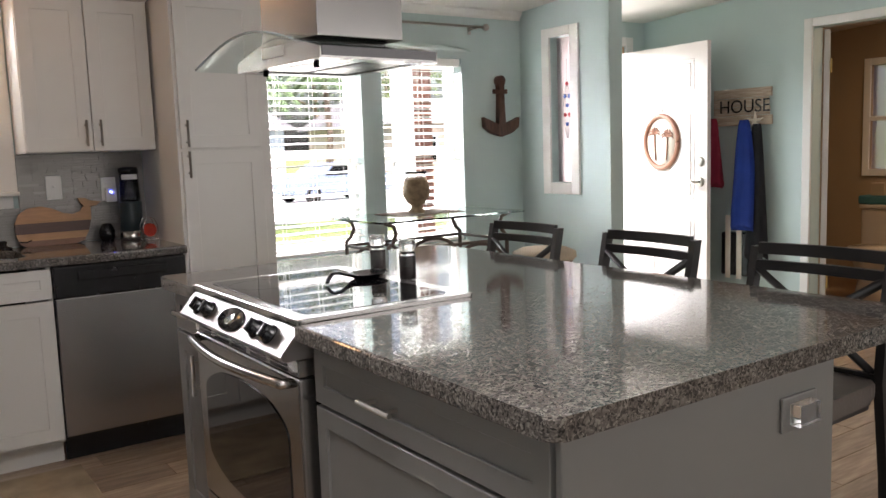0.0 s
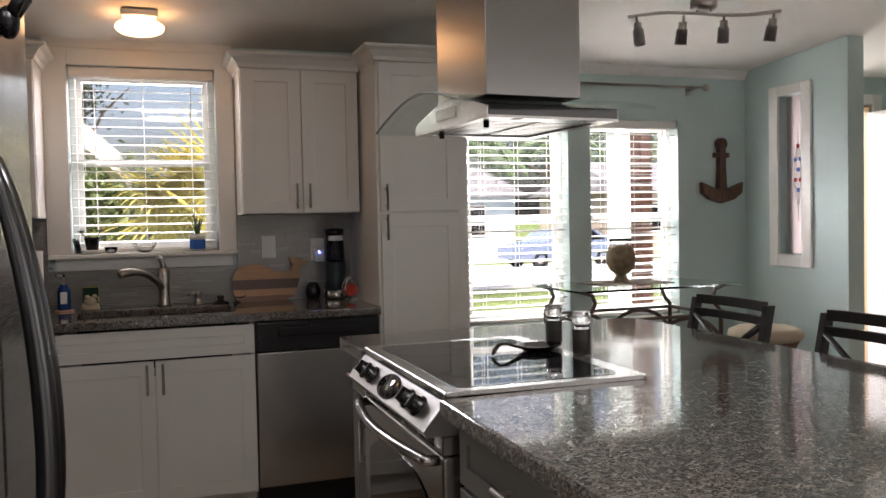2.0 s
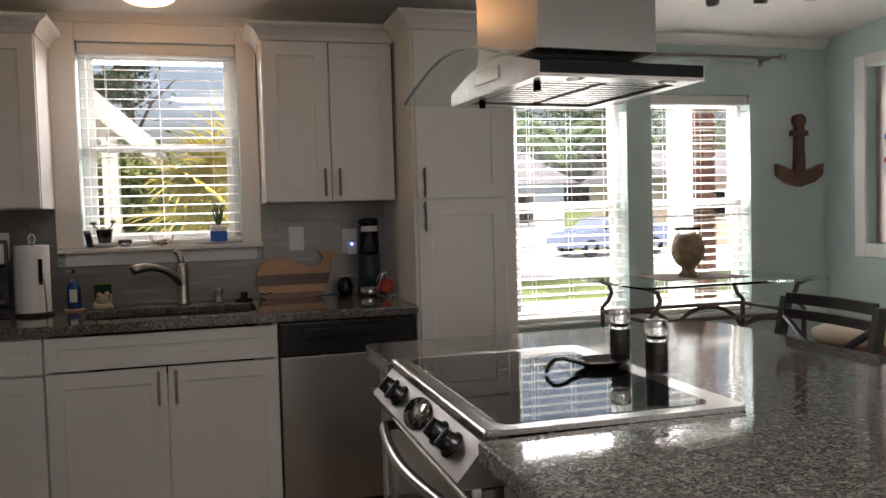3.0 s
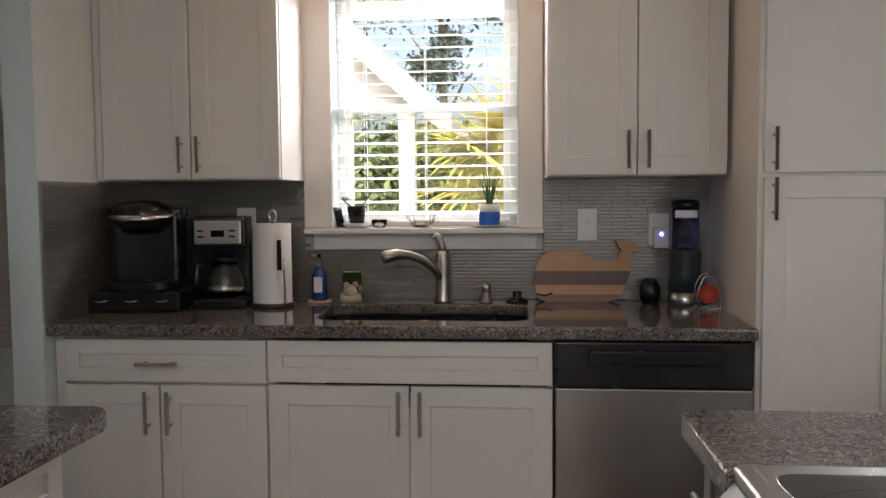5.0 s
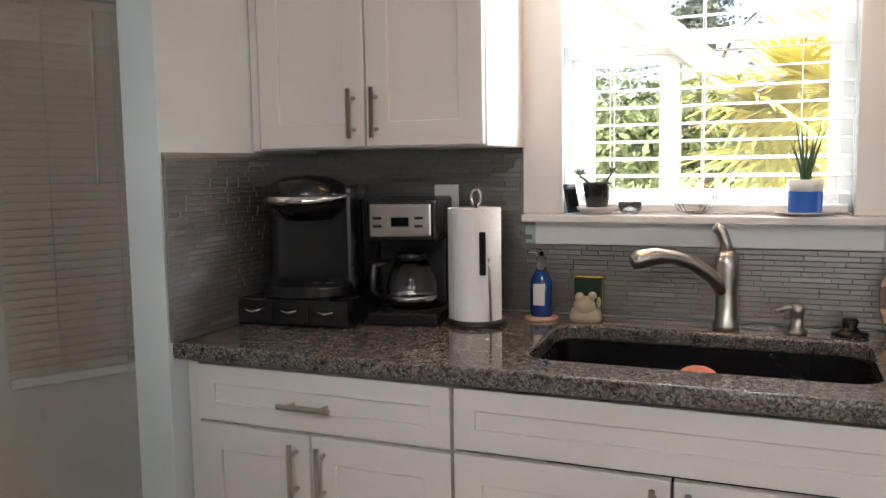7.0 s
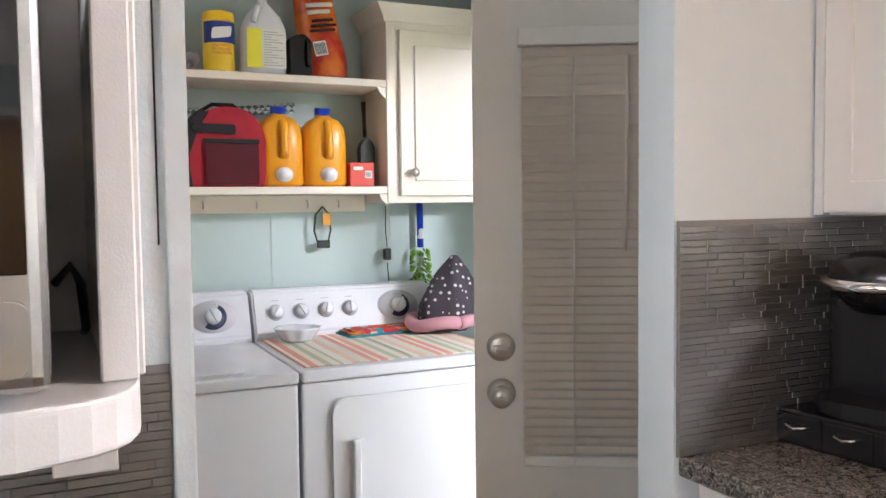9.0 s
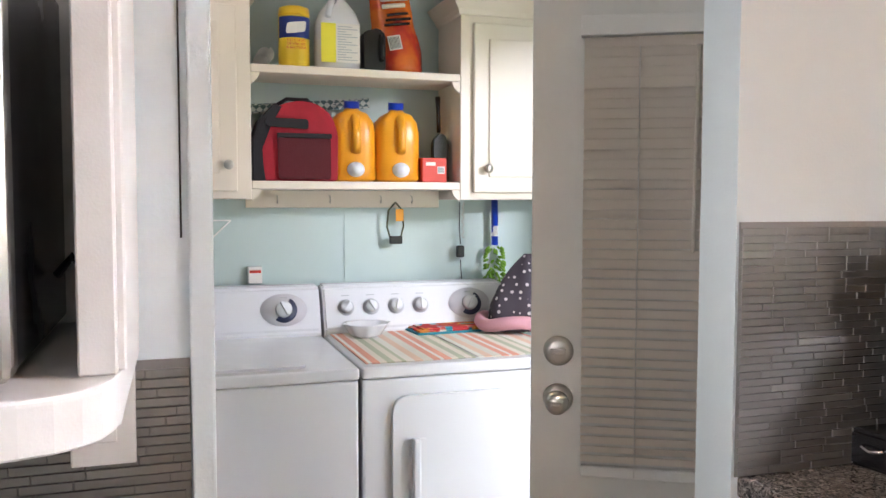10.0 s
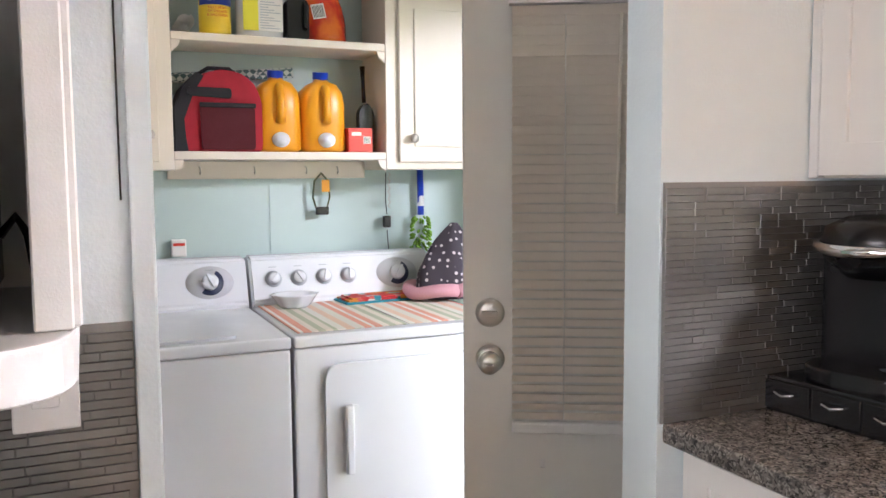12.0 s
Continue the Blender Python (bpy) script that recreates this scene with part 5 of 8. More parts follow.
vs = thing("hurricane_vase", "mottled tan footed vase with a crackled glass insert", "vase", Matrix.Translation((3.43, -0.51, 0.9545)) @ Matrix.Diagonal((0.88, 0.88, 0.92, 1)))
bm = new_bm()
lathe(bm, [(0, 0), (0.052, 0), (0.054, 0.008), (0.036, 0.03), (0.034, 0.045), (0.06, 0.065), (0.085, 0.105), (0.088, 0.15), (0.076, 0.195), (0.068, 0.215), (0.062, 0.215),
           (0.07, 0.19), (0.08, 0.15), (0.076, 0.11), (0, 0.07)], None, 36)
part("body", bm, paint("mottled_tan_stone", (0.3, 0.22, 0.13), 0.55, 0.35, 60, 0.7, 25), vs)
bm = new_bm()
lathe(bm, [(0.058, 0.19), (0.064, 0.235), (0.072, 0.25), (0.069, 0.25), (0.061, 0.235), (0.055, 0.19)], None, 36)
part("glass_insert", bm, GLASS, vs)


def chair(at):
    t = thing("bar_stool", "black metal counter stool with an x-shaped back and dark padded seat", "stool", at, "stools at the island")
    h, w = 1.0, 0.42
    # origin under the back, seat toward -x, back along y
    for s in (-1, 1):
        bm = new_bm()
        y = s * (w / 2 - 0.013)
        pts = [(0.055, y, 0.0), (0.02, y, 0.40), (-0.02, y, 0.66), (0.0, y, 0.84), (0.03, y * 1.0, h - 0.012)]
        for (xa, ya, za), (xb, yb, zb) in zip(pts, pts[1:]):
            lo = [bm.verts.new(p) for p in ((xa - 0.016, ya - 0.012, za), (xa + 0.016, ya - 0.012, za), (xa + 0.016, ya + 0.012, za), (xa - 0.016, ya + 0.012, za))]
            hi = [bm.verts.new(p) for p in ((xb - 0.016, yb - 0.012, zb), (xb + 0.016, yb - 0.012, zb), (xb + 0.016, yb + 0.012, zb), (xb - 0.016, yb + 0.012, zb))]
            bm.faces.new(lo[::-1]), bm.faces.new(hi)
            for k in range(4):
                bm.faces.new((lo[k], lo[(k + 1) % 4], hi[(k + 1) % 4], hi[k]))
        part("back_leg", bm, DARKMETAL, t)
        bm = new_bm()
        tube(bm, [(-0.40, s * 0.185, 0.61), (-0.43, s * 0.20, 0.0)], 0.014, 4)
        part("front_leg", bm, DARKMETAL, t)
        bm = new_bm()
        tube(bm, [(-0.42, s * 0.192, 0.25), (0.035, s * 0.197, 0.25)], 0.010, 4)
        part("side_rail", bm, DARKMETAL, t)
        bm = new_bm()
        tube(bm, [(-0.016, -s * 0.192, 0.665), (-0.002 + 0.010 * s, 0.0, 0.795), (0.014, s * 0.192, 0.928)], 0.013, 4)
        part("cross_bar", bm, DARKMETAL, t)
    for z0, z1, x, dep in ((0.966, 1.0, 0.026, 0.02), (0.920, 0.949, 0.016, 0.02), (0.65, 0.68, -0.02, 0.0)):
        bm = new_bm()
        n = 10
        a, b = [], []
        for i in range(n + 1):
            u = -1 + 2 * i / n
            xx = x + dep * (1 - u * u)
            a.append([bm.verts.new((xx + dx, u * (w / 2 - 0.024), z)) for dx, z in ((-0.009, z0), (0.009, z0), (0.009, z1), (-0.009, z1))])
        for p, q in zip(a, a[1:]):
            for k in range(4):
                bm.faces.new((p[k], p[(k + 1) % 4], q[(k + 1) % 4], q[k]))
        bm.faces.new(a[0]), bm.faces.new(a[-1][::-1])
        part("back_rail", bm, DARKMETAL, t)
    bm = new_bm()
    tube(bm, [(-0.43, -0.19, 0.20), (-0.43, 0.19, 0.20)], 0.010, 4)
    part("foot_rail", bm, DARKMETAL, t)
    bm = new_bm()
    slab(bm, rounded([(-0.44, -0.21), (0.0, -0.20), (0.0, 0.20), (-0.44, 0.21)], [0.06, 0.08, 0.08, 0.06]), 0.615, 0.668, None, 0.018)
    part("seat", bm, LEATHER, t)
    bm = new_bm()
    slab(bm, rounded([(-0.42, -0.19), (-0.03, -0.19), (-0.03, 0.19), (-0.42, 0.19)], [0.05] * 4), 0.595, 0.6145)
    part("seat_frame", bm, DARKMETAL, t)
    return t


first = chair(Matrix.Translation((3.03, -1.875, 0)))
for y, a in ((-2.52, -2), (-3.14, 1.5)):
    copy_thing(first, Matrix.Translation((3.03, y, 0)) @ pose(0, 0, 0, 0, 0, a))


def round_stool(x, y):
    t = thing("round_stool", "round stool with a tan cushioned seat and dark turned legs", "stool", Matrix.Translation((x, y, 0)), "stools by the console table")
    bm = new_bm()
    lathe(bm, [(0, 0.64), (0.17, 0.64), (0.19, 0.66), (0.185, 0.69), (0.14, 0.71), (0, 0.72)], None, 32)
    part("seat", bm, paint("tan_cushion", (0.48, 0.4, 0.3), 0.8, 0.1, 200, 0.5), t)
    bm = new_bm()
    lathe(bm, [(0, 0.60), (0.15, 0.60), (0.17, 0.639), (0, 0.639)], None, 24)
    part("seat_frame", bm, WALNUT, t)
    for k in range(4):
        a = math.pi / 4 + k * math.pi / 2
        bm = new_bm()
        tube(bm, [(0.11 * math.cos(a), 0.11 * math.sin(a), 0.60), (0.19 * math.cos(a), 0.19 * math.sin(a), 0.0)], [0.02, 0.014], 10)
        part("leg", bm, WALNUT, t)
    bm = new_bm()
    tube(bm, [(0.165 * math.cos(2 * math.pi * i / 24), 0.165 * math.sin(2 * math.pi * i / 24), 0.22) for i in range(25)], 0.009, 8)
    part("foot_ring", bm, WALNUT, t)
    return t


round_stool(2.70, -0.75)
round_stool(4.12, -0.80)

# things on the island
PEPPER = paint("peppercorns", (0.015, 0.01, 0.008), 0.5, 0.5, 300, 0.8, 400)
for x, y in ((2.225, -2.12), (2.205, -2.33)):
    t = thing("spice_grinder", "glass spice grinder filled with dark peppercorns", "spice grinder", Matrix.Translation((x, y, 0.9225)), "spice grinders")
    bm = new_bm()
    lathe(bm, [(0, 0), (0.021, 0), (0.023, 0.004), (0.023, 0.07), (0, 0.07)], None, 20)
    part("contents", bm, PEPPER, t)
    bm = new_bm()
    lathe(bm, [(0.0235, 0.0), (0.025, 0.003), (0.025, 0.075), (0.020, 0.083), (0.019, 0.075), (0.0235, 0.07)], None, 24)
    part("jar", bm, GLASS, t)
    bm = new_bm()
    lathe(bm, [(0, 0.083), (0.021, 0.083), (0.026, 0.092), (0.026, 0.115), (0.022, 0.118), (0, 0.118)], None, 24)
    part("cap", bm, GLASS, t)
sr = thing("spoon_rest", "black glazed spoon-shaped rest on the cooktop", "spoon rest", Matrix.Translation((2.13, -2.215, 0.9215)) @ pose(0, 0, 0, 0, 0, 12))
bm = new_bm()
lathe(bm, [(0, 0.002), (0.04, 0.002), (0.062, 0.014), (0.064, 0.018), (0.060, 0.018), (0.04, 0.007), (0, 0.006)], Matrix.Diagonal((1.15, 0.85, 1, 1)), 32)
part("bowl", bm, BLACKGLASS, sr)
bm = new_bm()
tube(bm, [(-0.062, 0.0, 0.016), (-0.09, 0.0, 0.022), (-0.115, 0.0, 0.032), (-0.14, 0.0, 0.03), (-0.158, -0.005, 0.016), (-0.165, -0.008, 0.006)], [0.012, 0.009, 0.009, 0.010, 0.009, 0.006], 10, 0.5)
part("handle", bm, BLACKGLASS, sr)
ow = thing("outlet", "grey outlet on the island end panel with a clear cover", "outlet", Matrix.Translation((2.34, -3.5205, 0.775)))
bm = new_bm()
box(bm, -0.058, 0.058, -0.006, 0, -0.035, 0.035, 0.003, 2)
part("cover_plate", bm, GREY, ow)
bm = new_bm()
box(bm, -0.035, 0.035, -0.03, -0.0065, -0.022, 0.022, 0.003, 2)
part("cover", bm, CLEARP, ow)

# front door
FD = Matrix.Translation((5.66, -0.005, 0)) @ pose(0, 0, 0, 0, 0, -93)
fd = thing("front_door", "white six-panel front door standing open", "door", FD)
bm = new_bm()
box(bm, 0.0, 0.812, -0.018, 0.018, 0.012, 1.968, 0.002)
leaf = part("leaf", bm, paint("warm_white_door_paint", (0.78, 0.72, 0.69), 0.4, 0.05, 60, 0.2), fd)


def door_panels(parent, face_y, rows, cols, material, d=0.006):
    for z0, z1 in rows:
        for x0, x1 in cols:
            bm = new_bm()
            s = 1 if face_y > 0 else -1
            for a, b, c, e in ((x0, x1, z0, z0 + 0.012), (x0, x1, z1 - 0.012, z1), (x0, x0 + 0.012, z0 + 0.012, z1 - 0.012), (x1 - 0.012, x1, z0 + 0.012, z1 - 0.012)):
                box(bm, a, b, min(face_y, face_y + s * 0.004), max(face_y, face_y + s * 0.004), c, e, 0.0015)
            box(bm, x0 + 0.03, x1 - 0.03, min(face_y, face_y + s * 0.006), max(face_y, face_y + s * 0.006), z0 + 0.03, z1 - 0.03, 0.003)
            part("panel", bm, material, parent)


door_panels(leaf, -0.018, ((0.2, 0.78), (0.9, 1.52), (1.64, 1.86)), ((0.12, 0.36), (0.46, 0.70)), fd.children[0].data.materials[0])
wr = thing("round_wreath", "oval copper plaque with palm trees hanging on the front door", "wall decoration", FD @ Matrix.Translation((0.41, -0.03, 1.30)))
COPPER = paint("copper_frame", (0.28, 0.13, 0.08), 0.4, 0.2)
bm = new_bm()
tube(bm, [(0.155 * math.cos(2 * math.pi * i / 32), 0, 0.185 * math.sin(2 * math.pi * i / 32)) for i in range(33)], 0.018, 10)
part("frame", bm, COPPER, wr)
bm = new_bm()
lathe(bm, [(0, 0), (0.15, 0), (0.15, 0.004), (0, 0.004)], pose(0, 0.006, 0, 90, 0, 0) @ Matrix.Diagonal((1, 1.2, 1, 1)), 32)
part("backing", bm, CREAM, wr)
for px_, hgt in ((-0.06, 0.02), (0.055, 0.0)):
    bm = new_bm()
    tube(bm, [(px_ * 0.9, -0.004, -0.13), (px_, -0.004, -0.05), (px_ * 1.05, -0.004, 0.04 + hgt)], 0.006, 6)
    for k in range(7):
        a = math.radians(-20 + 37 * k)
        tube(bm, [(px_ * 1.05, -0.004, 0.04 + hgt), (px_ * 1.05 + 0.04 * math.cos(a), -0.004, 0.055 + hgt + 0.035 * math.sin(a)), (px_ * 1.05 + 0.065 * math.cos(a), -0.004, 0.03 + hgt + 0.03 * math.sin(a))], [0.006, 0.006, 0.001], 5)
    part("palm", bm, COPPER, wr)
bm = new_bm()
tube(bm, [(0, 0, 0.19), (0.008, 0, 0.22), (0, 0, 0.245)], 0.005, 6)
part("hanger", bm, NICKEL, wr)
for z, kind in ((1.16, "deadbolt"), (1.02, "lever")):
    bm = new_bm()
    m = Matrix.Translation((0.755, -0.018, z)) @ pose(0, 0, 0, 90, 0, 0)
    lathe(bm, [(0, 0), (0.032, 0), (0.032, 0.008), (0.02, 0.014), (0, 0.014)], m, 20)
    if kind == "lever":
        tube(bm, [m @ Vector(p) for p in ((0, 0, 0.01), (0, 0, 0.05), (-0.03, 0, 0.055), (-0.09, 0, 0.052))], 0.009, 8)
    part(kind, bm, NICKEL, fd)
bm = new_bm()
box(bm, 5.685, 5.76, -0.018, -0.0005, 0, 2.09, 0.003)
box(bm, 4.80, 5.684, -0.018, -0.0005, 2.022, 2.09, 0.003)
structure("entry_door_casing", bm, TRIM, "white front door casing")
bm = new_bm()
box(bm, 5.665, 5.679, 0.0, 0.139, 0.0, 2.019)
box(bm, 4.801, 5.664, 0.0, 0.139, 2.004, 2.019)
# the orange is sunlight on the jamb, put into its colour
structure("entry_door_jamb", bm, paint("orange_sunlit_jamb", (0.5, 0.33, 0.2), 0.5), "front door jamb coloured orange by painted sunlight")
bm = new_bm()
for y0, y1, z0, z1 in ((-1.389, -1.33, 0, 2.045), (-2.22, -2.161, 0, 2.045), (-2.1605, -1.3895, 1.991, 2.045)):
    box(bm, 5.884, 5.8995, y0, y1, z0, z1, 0.003)
structure("bathroom_door_casing", bm, TRIM, "white bathroom door casing")
bdr = thing("bathroom_door", "white bathroom door swung fully open on brass hinges", "door", Matrix.Translation((6.03, -1.405, 0)) @ pose(0, 0, 0, 0, 0, 36))
bm = new_bm()
box(bm, 0.0, 0.74, -0.018, 0.018, 0.01, 1.98, 0.002)
part("leaf", bm, TRIM, bdr)
BRASS = base("brass", (0.6, 0.42, 0.16), 0.3, 1.0)[0]
for z in (0.35, 1.75):
    bm = new_bm()
    box(bm, -0.012, 0.0, -0.03, -0.018, z - 0.045, z + 0.045, 0.002)
    part("hinge", bm, BRASS, bdr)

sign = thing("house_sign", "weathered plank sign reading HOUSE with rope and a starfish", "sign", Matrix.Translation((5.893, -0.895, 1.52)) @ pose(0, 0, 0, 0, 0, -90))
PALEWOOD = wood("pale_weathered_wood", (0.3, 0.22, 0.16), (0.55, 0.46, 0.37), 0.7, (2, 20, 20))
for z0, z1, x1 in ((-0.125, -0.06, 0.22), (-0.058, 0.0, 0.20), (0.002, 0.06, 0.195), (0.062, 0.125, 0.215)):
    bm = new_bm()
    box(bm, -0.24, x1, -0.016, 0, z0, z1, 0.002)
    part("plank", bm, PALEWOOD, sign)
txt = bpy.data.curves.new("lettering", "FONT")
txt.body, txt.size, txt.align_x, txt.align_y, txt.extrude = "HOUSE", 0.125, "CENTER", "CENTER", 0.001
tob = new("lettering", txt)
tob.matrix_basis = Matrix.Translation((0.01, -0.019, 0.0)) @ pose(0, 0, 0, 90, 0, 0)
tob.parent = sign
txt.materials.append(BLACK)
bm = new_bm()
c0 = Vector((0.10, -0.024, -0.10))
for k in range(5):
    a = math.radians(90 + 72 * k)
    tube(bm, [c0, c0 + Vector((math.cos(a) * 0.035, 0, math.sin(a) * 0.035)), c0 + Vector((math.cos(a) * 0.065, 0, math.sin(a) * 0.065))], [0.014, 0.009, 0.003], 6)
part("starfish", bm, CREAM, sign)


def hung(name, label, y, z0, z1, w0, w1, color, seed_, at_x=5.80):
    """A garment hanging in folds from a hook."""
    bm = new_bm()
    rr = random.Random(seed_)
    ph = [rr.uniform(0, 6.28) for _ in range(4)]
    n, m2 = 22, 28
    rings = []
    for j in range(n + 1):
        t = j / n
        wdt = w0 + (w1 - w0) * t ** 0.6
        ring = []
        for i in range(m2):
            a = 2 * math.pi * i / m2
            fold = 1 + 0.16 * math.sin(5 * a + ph[0] + 1.2 * t) * t + 0.08 * math.sin(9 * a + ph[1])
            ring.append(bm.verts.new((at_x + 0.055 * math.sin(a) * fold * (0.4 + 0.6 * t), y + wdt / 2 * math.cos(a) * fold, z1 - (z1 - z0) * t + 0.02 * math.sin(3 * a + ph[2]) * t)))
        rings.append(ring)
    for a, b in zip(rings, rings[1:]):
        for i in range(m2):
            fc_ = bm.faces.new((a[i], a[(i + 1) % m2], b[(i + 1) % m2], b[i]))
            fc_.smooth = True
    bm.faces.new(rings[0]), bm.faces.new(rings[-1][::-1])
    t_ = thing(name, label, "clothing")
    part("cloth", bm, paint(name + "_cloth", color, 0.85, 0.15, 180, 0.6, 8), t_)
    bm = new_bm()
    tube(bm, [(5.885, y, z1 + 0.02), (5.84, y, z1 + 0.015), (at_x, y, z1 + 0.005)], 0.003, 6)
    part("loop", bm, NICKEL, t_)
    return t_


hung("blue_jacket", "royal blue jacket hanging in folds on a hook", -0.96, 0.70, 1.43, 0.06, 0.20, (0.008, 0.035, 0.25), 2)
hung("red_jacket", "crimson jacket hanging behind the front door", -0.69, 0.98, 1.45, 0.05, 0.16, (0.3, 0.02, 0.05), 4, 5.82)
hung("dark_jacket", "long black jacket hanging on the entry wall", -1.03, 0.50, 1.40, 0.05, 0.16, (0.012, 0.013, 0.016), 6, 5.84)
bg = thing("tote_bag", "dark bag with pale straps hanging on the entry wall", "bag")
bm = new_bm()
box(bm, 5.80, 5.87, -1.0, -0.78, 0.36, 0.66, 0.012, 2)
part("body", bm, BLACK, bg)
for y in (-0.93, -0.84):
    bm = new_bm()
    box(bm, 5.792, 5.799, y - 0.02, y + 0.02, 0.34, 0.78, 0.002)
    part("strap", bm, CREAM, bg)
el = thing("entry_ceiling_lamp", "small glass ceiling lamp in the entry", "ceiling lamp", Matrix.Translation((5.25, -1.3, ceiling_z(-1.3))))
bm = new_bm()
lathe(bm, [(0, 0.01), (0.05, 0.01), (0.05, -0.02), (0.02, -0.03), (0, -0.03)], None, 24)
part("base_plate", bm, NICKEL, el)
bm = new_bm()
lathe(bm, [(0.02, -0.031), (0.055, -0.05), (0.06, -0.09), (0.04, -0.12), (0, -0.125)], None, 24)
part("shade", bm, frost, el)

# bathroom
tl = thing("toilet", "pale beige toilet with a closed lid", "toilet", Matrix.Translation((7.35, -1.05, 0)))
POR = paint("beige_porcelain", (0.5, 0.43, 0.34), 0.15, 0.02, 200, 0.02)
bm = new_bm()
lathe(bm, [(0, 0), (0.13, 0), (0.12, 0.1), (0.1, 0.2), (0.17, 0.34), (0.19, 0.385), (0, 0.385)], Matrix.Diagonal((1.15, 0.95, 1, 1)), 28)
part("bowl", bm, POR, tl)
bm = new_bm()
lathe(bm, [(0, 0.387), (0.20, 0.387), (0.205, 0.40), (0.19, 0.425), (0, 0.43)], Matrix.Diagonal((1.15, 0.95, 1, 1)), 28)
part("lid", bm, POR, tl)
bm = new_bm()
box(bm, 0.24, 0.44, -0.24, 0.24, 0.36, 0.70, 0.02, 3)
box(bm, 0.23, 0.45, -0.25, 0.25, 0.702, 0.735, 0.01, 2)
part("tank", bm, POR, tl)
tw = thing("folded_towel", "teal folded towel on the toilet tank", "towel", Matrix.Translation((7.69, -1.05, 0.737)))
bm = new_bm()
box(bm, -0.10, 0.10, -0.27, 0.27, 0, 0.07, 0.02, 3)
part("cloth", bm, paint("teal_terry", (0.04, 0.13, 0.14), 0.95, 0.2, 200, 1.0), tw)
bm = new_bm()
box(bm, -0.05, 0.05, -0.05, 0.06, 0, 0.10, 0.004)
solid("tissue_box", bm, TAN, "tan tissue box on the towel", "box", Matrix.Translation((7.69, -0.92, 0.808)))
bm = new_bm()
lathe(bm, [(0, 0), (0.025, 0), (0.025, 0.07), (0.01, 0.09), (0.01, 0.11), (0, 0.11)], None, 16)
solid("bottle", bm, BLACK, "small dark bottle on the towel", "bottle", Matrix.Translation((7.69, -1.12, 0.808)))
bw = tagged(new("bathroom_window"), "white bathroom window with a shade", "window", "", "structure")
bm = new_bm()
for y0, y1, z0, z1 in ((-1.26, -1.201, 0.94, 1.96), (-0.549, -0.49, 0.94, 1.96), (-1.2, -0.55, 0.94, 0.999), (-1.2, -0.55, 1.901, 1.96), (-1.2, -0.55, 1.42, 1.46)):
    box(bm, 8.18, 8.1995, y0, y1, z0, z1, 0.002)
part("window_frame", bm, TRIM, bw)
bm = new_bm()
box(bm, 8.23, 8.235, -1.199, -0.551, 1.001, 1.899)
g = part("pane", bm, frost, bw)
g.visible_shadow = False
sc = thing("shower_curtain", "tan shower curtain with a red towel hanging beside it", "curtain")
bm = new_bm()
lo, hi = [], []
for i in range(41):
    y = -0.62 + 0.42 * i / 40
    x = 7.0 + 0.025 * math.sin(i * 1.1)
    lo.append(bm.verts.new((x, y, 0.1)))
    hi.append(bm.verts.new((x, y, 1.75)))
for i in range(40):
    fc_ = bm.faces.new((lo[i], lo[i + 1], hi[i + 1], hi[i]))
    fc_.smooth = True
part("cloth", bm, paint("tan_curtain", (0.42, 0.28, 0.15), 0.8), sc)
bm = new_bm()
cyl(bm, (7.0, -0.72, 1.77), (7.0, 0.199, 1.77), 0.012)
part("rail", bm, NICKEL, sc)
bm = new_bm()
box(bm, 6.93, 6.955, -0.60, -0.46, 1.0, 1.50, 0.01, 2)
part("red_towel", bm, paint("red_terry", (0.28, 0.03, 0.02), 0.95, 0.2, 200, 0.8), sc)
# warm fill added to light the bathroom, without a fixture
area("bathroom_lamp", (7.1, -2.0, 2.25), (7.15, -1.9, 0), 0.3, 0.3, 3, (1, 0.72, 0.42))

# ---- laundry ----
bm = new_bm()
box(bm, 0, 0.81, -0.02, 0.02, 0.01, 2.01, 0.003)
bleaf = part("leaf", bm, paint("scuffed_white_door_paint", (0.74, 0.73, 0.69), 0.4, 0.06, 40, 0.2, 3), bd)
for z, kind in ((1.045, "deadbolt"), (0.937, "door_knob")):
    m = Matrix.Translation((0.748, 0.02, z)) @ pose(0, 0, 0, -90, 0, 0)
    bm = new_bm()
    lathe(bm, [(0, 0), (0.033, 0), (0.034, 0.004), (0.03, 0.010), (0.022, 0.013), (0, 0.013)], m, 28)
    if kind == "deadbolt":
        box(bm, -0.018, 0.018, -0.006, 0.006, 0.013, 0.026, 0.003, 2, m)
    else:
        lathe(bm, [(0.012, 0.012), (0.012, 0.026), (0.022, 0.034), (0.027, 0.046), (0.025, 0.058), (0.014, 0.064), (0, 0.064)], m, 28)
        box(bm, -0.010, 0.010, -0.004, 0.004, 0.064, 0.068, 0.001, 1, m)
    part(kind, bm, NICKEL, bd)
bbl = thing("door_blind", "closed cream metal blind hanging over the back door window", "blind", LEAF)
bm = new_bm()
box(bm, 0.15, 0.705, 0.021, 0.056, 1.735, 1.778, 0.004, 2)
part("headrail", bm, TRIM, bbl)
me = slat_mesh("slat", 0.54, 0.026, CREAM_SLAT, 50, 0.0012)
z, k = 1.722, 0
while z > 0.805:
    s = new("slat", me)
    s.parent = bbl
    s.matrix_basis = Matrix.Translation((0.427, 0.036, z)) @ pose(0, 0, 0, 4 * math.sin(k * 2.1) + (12 if k in (2, 3, 4) else 0), 0.15 * math.sin(k * 1.3), 0)
    z -= 0.0218
    k += 1
bm = new_bm()
box(bm, 0.157, 0.697, 0.026, 0.048, 0.768, 0.792, 0.003)
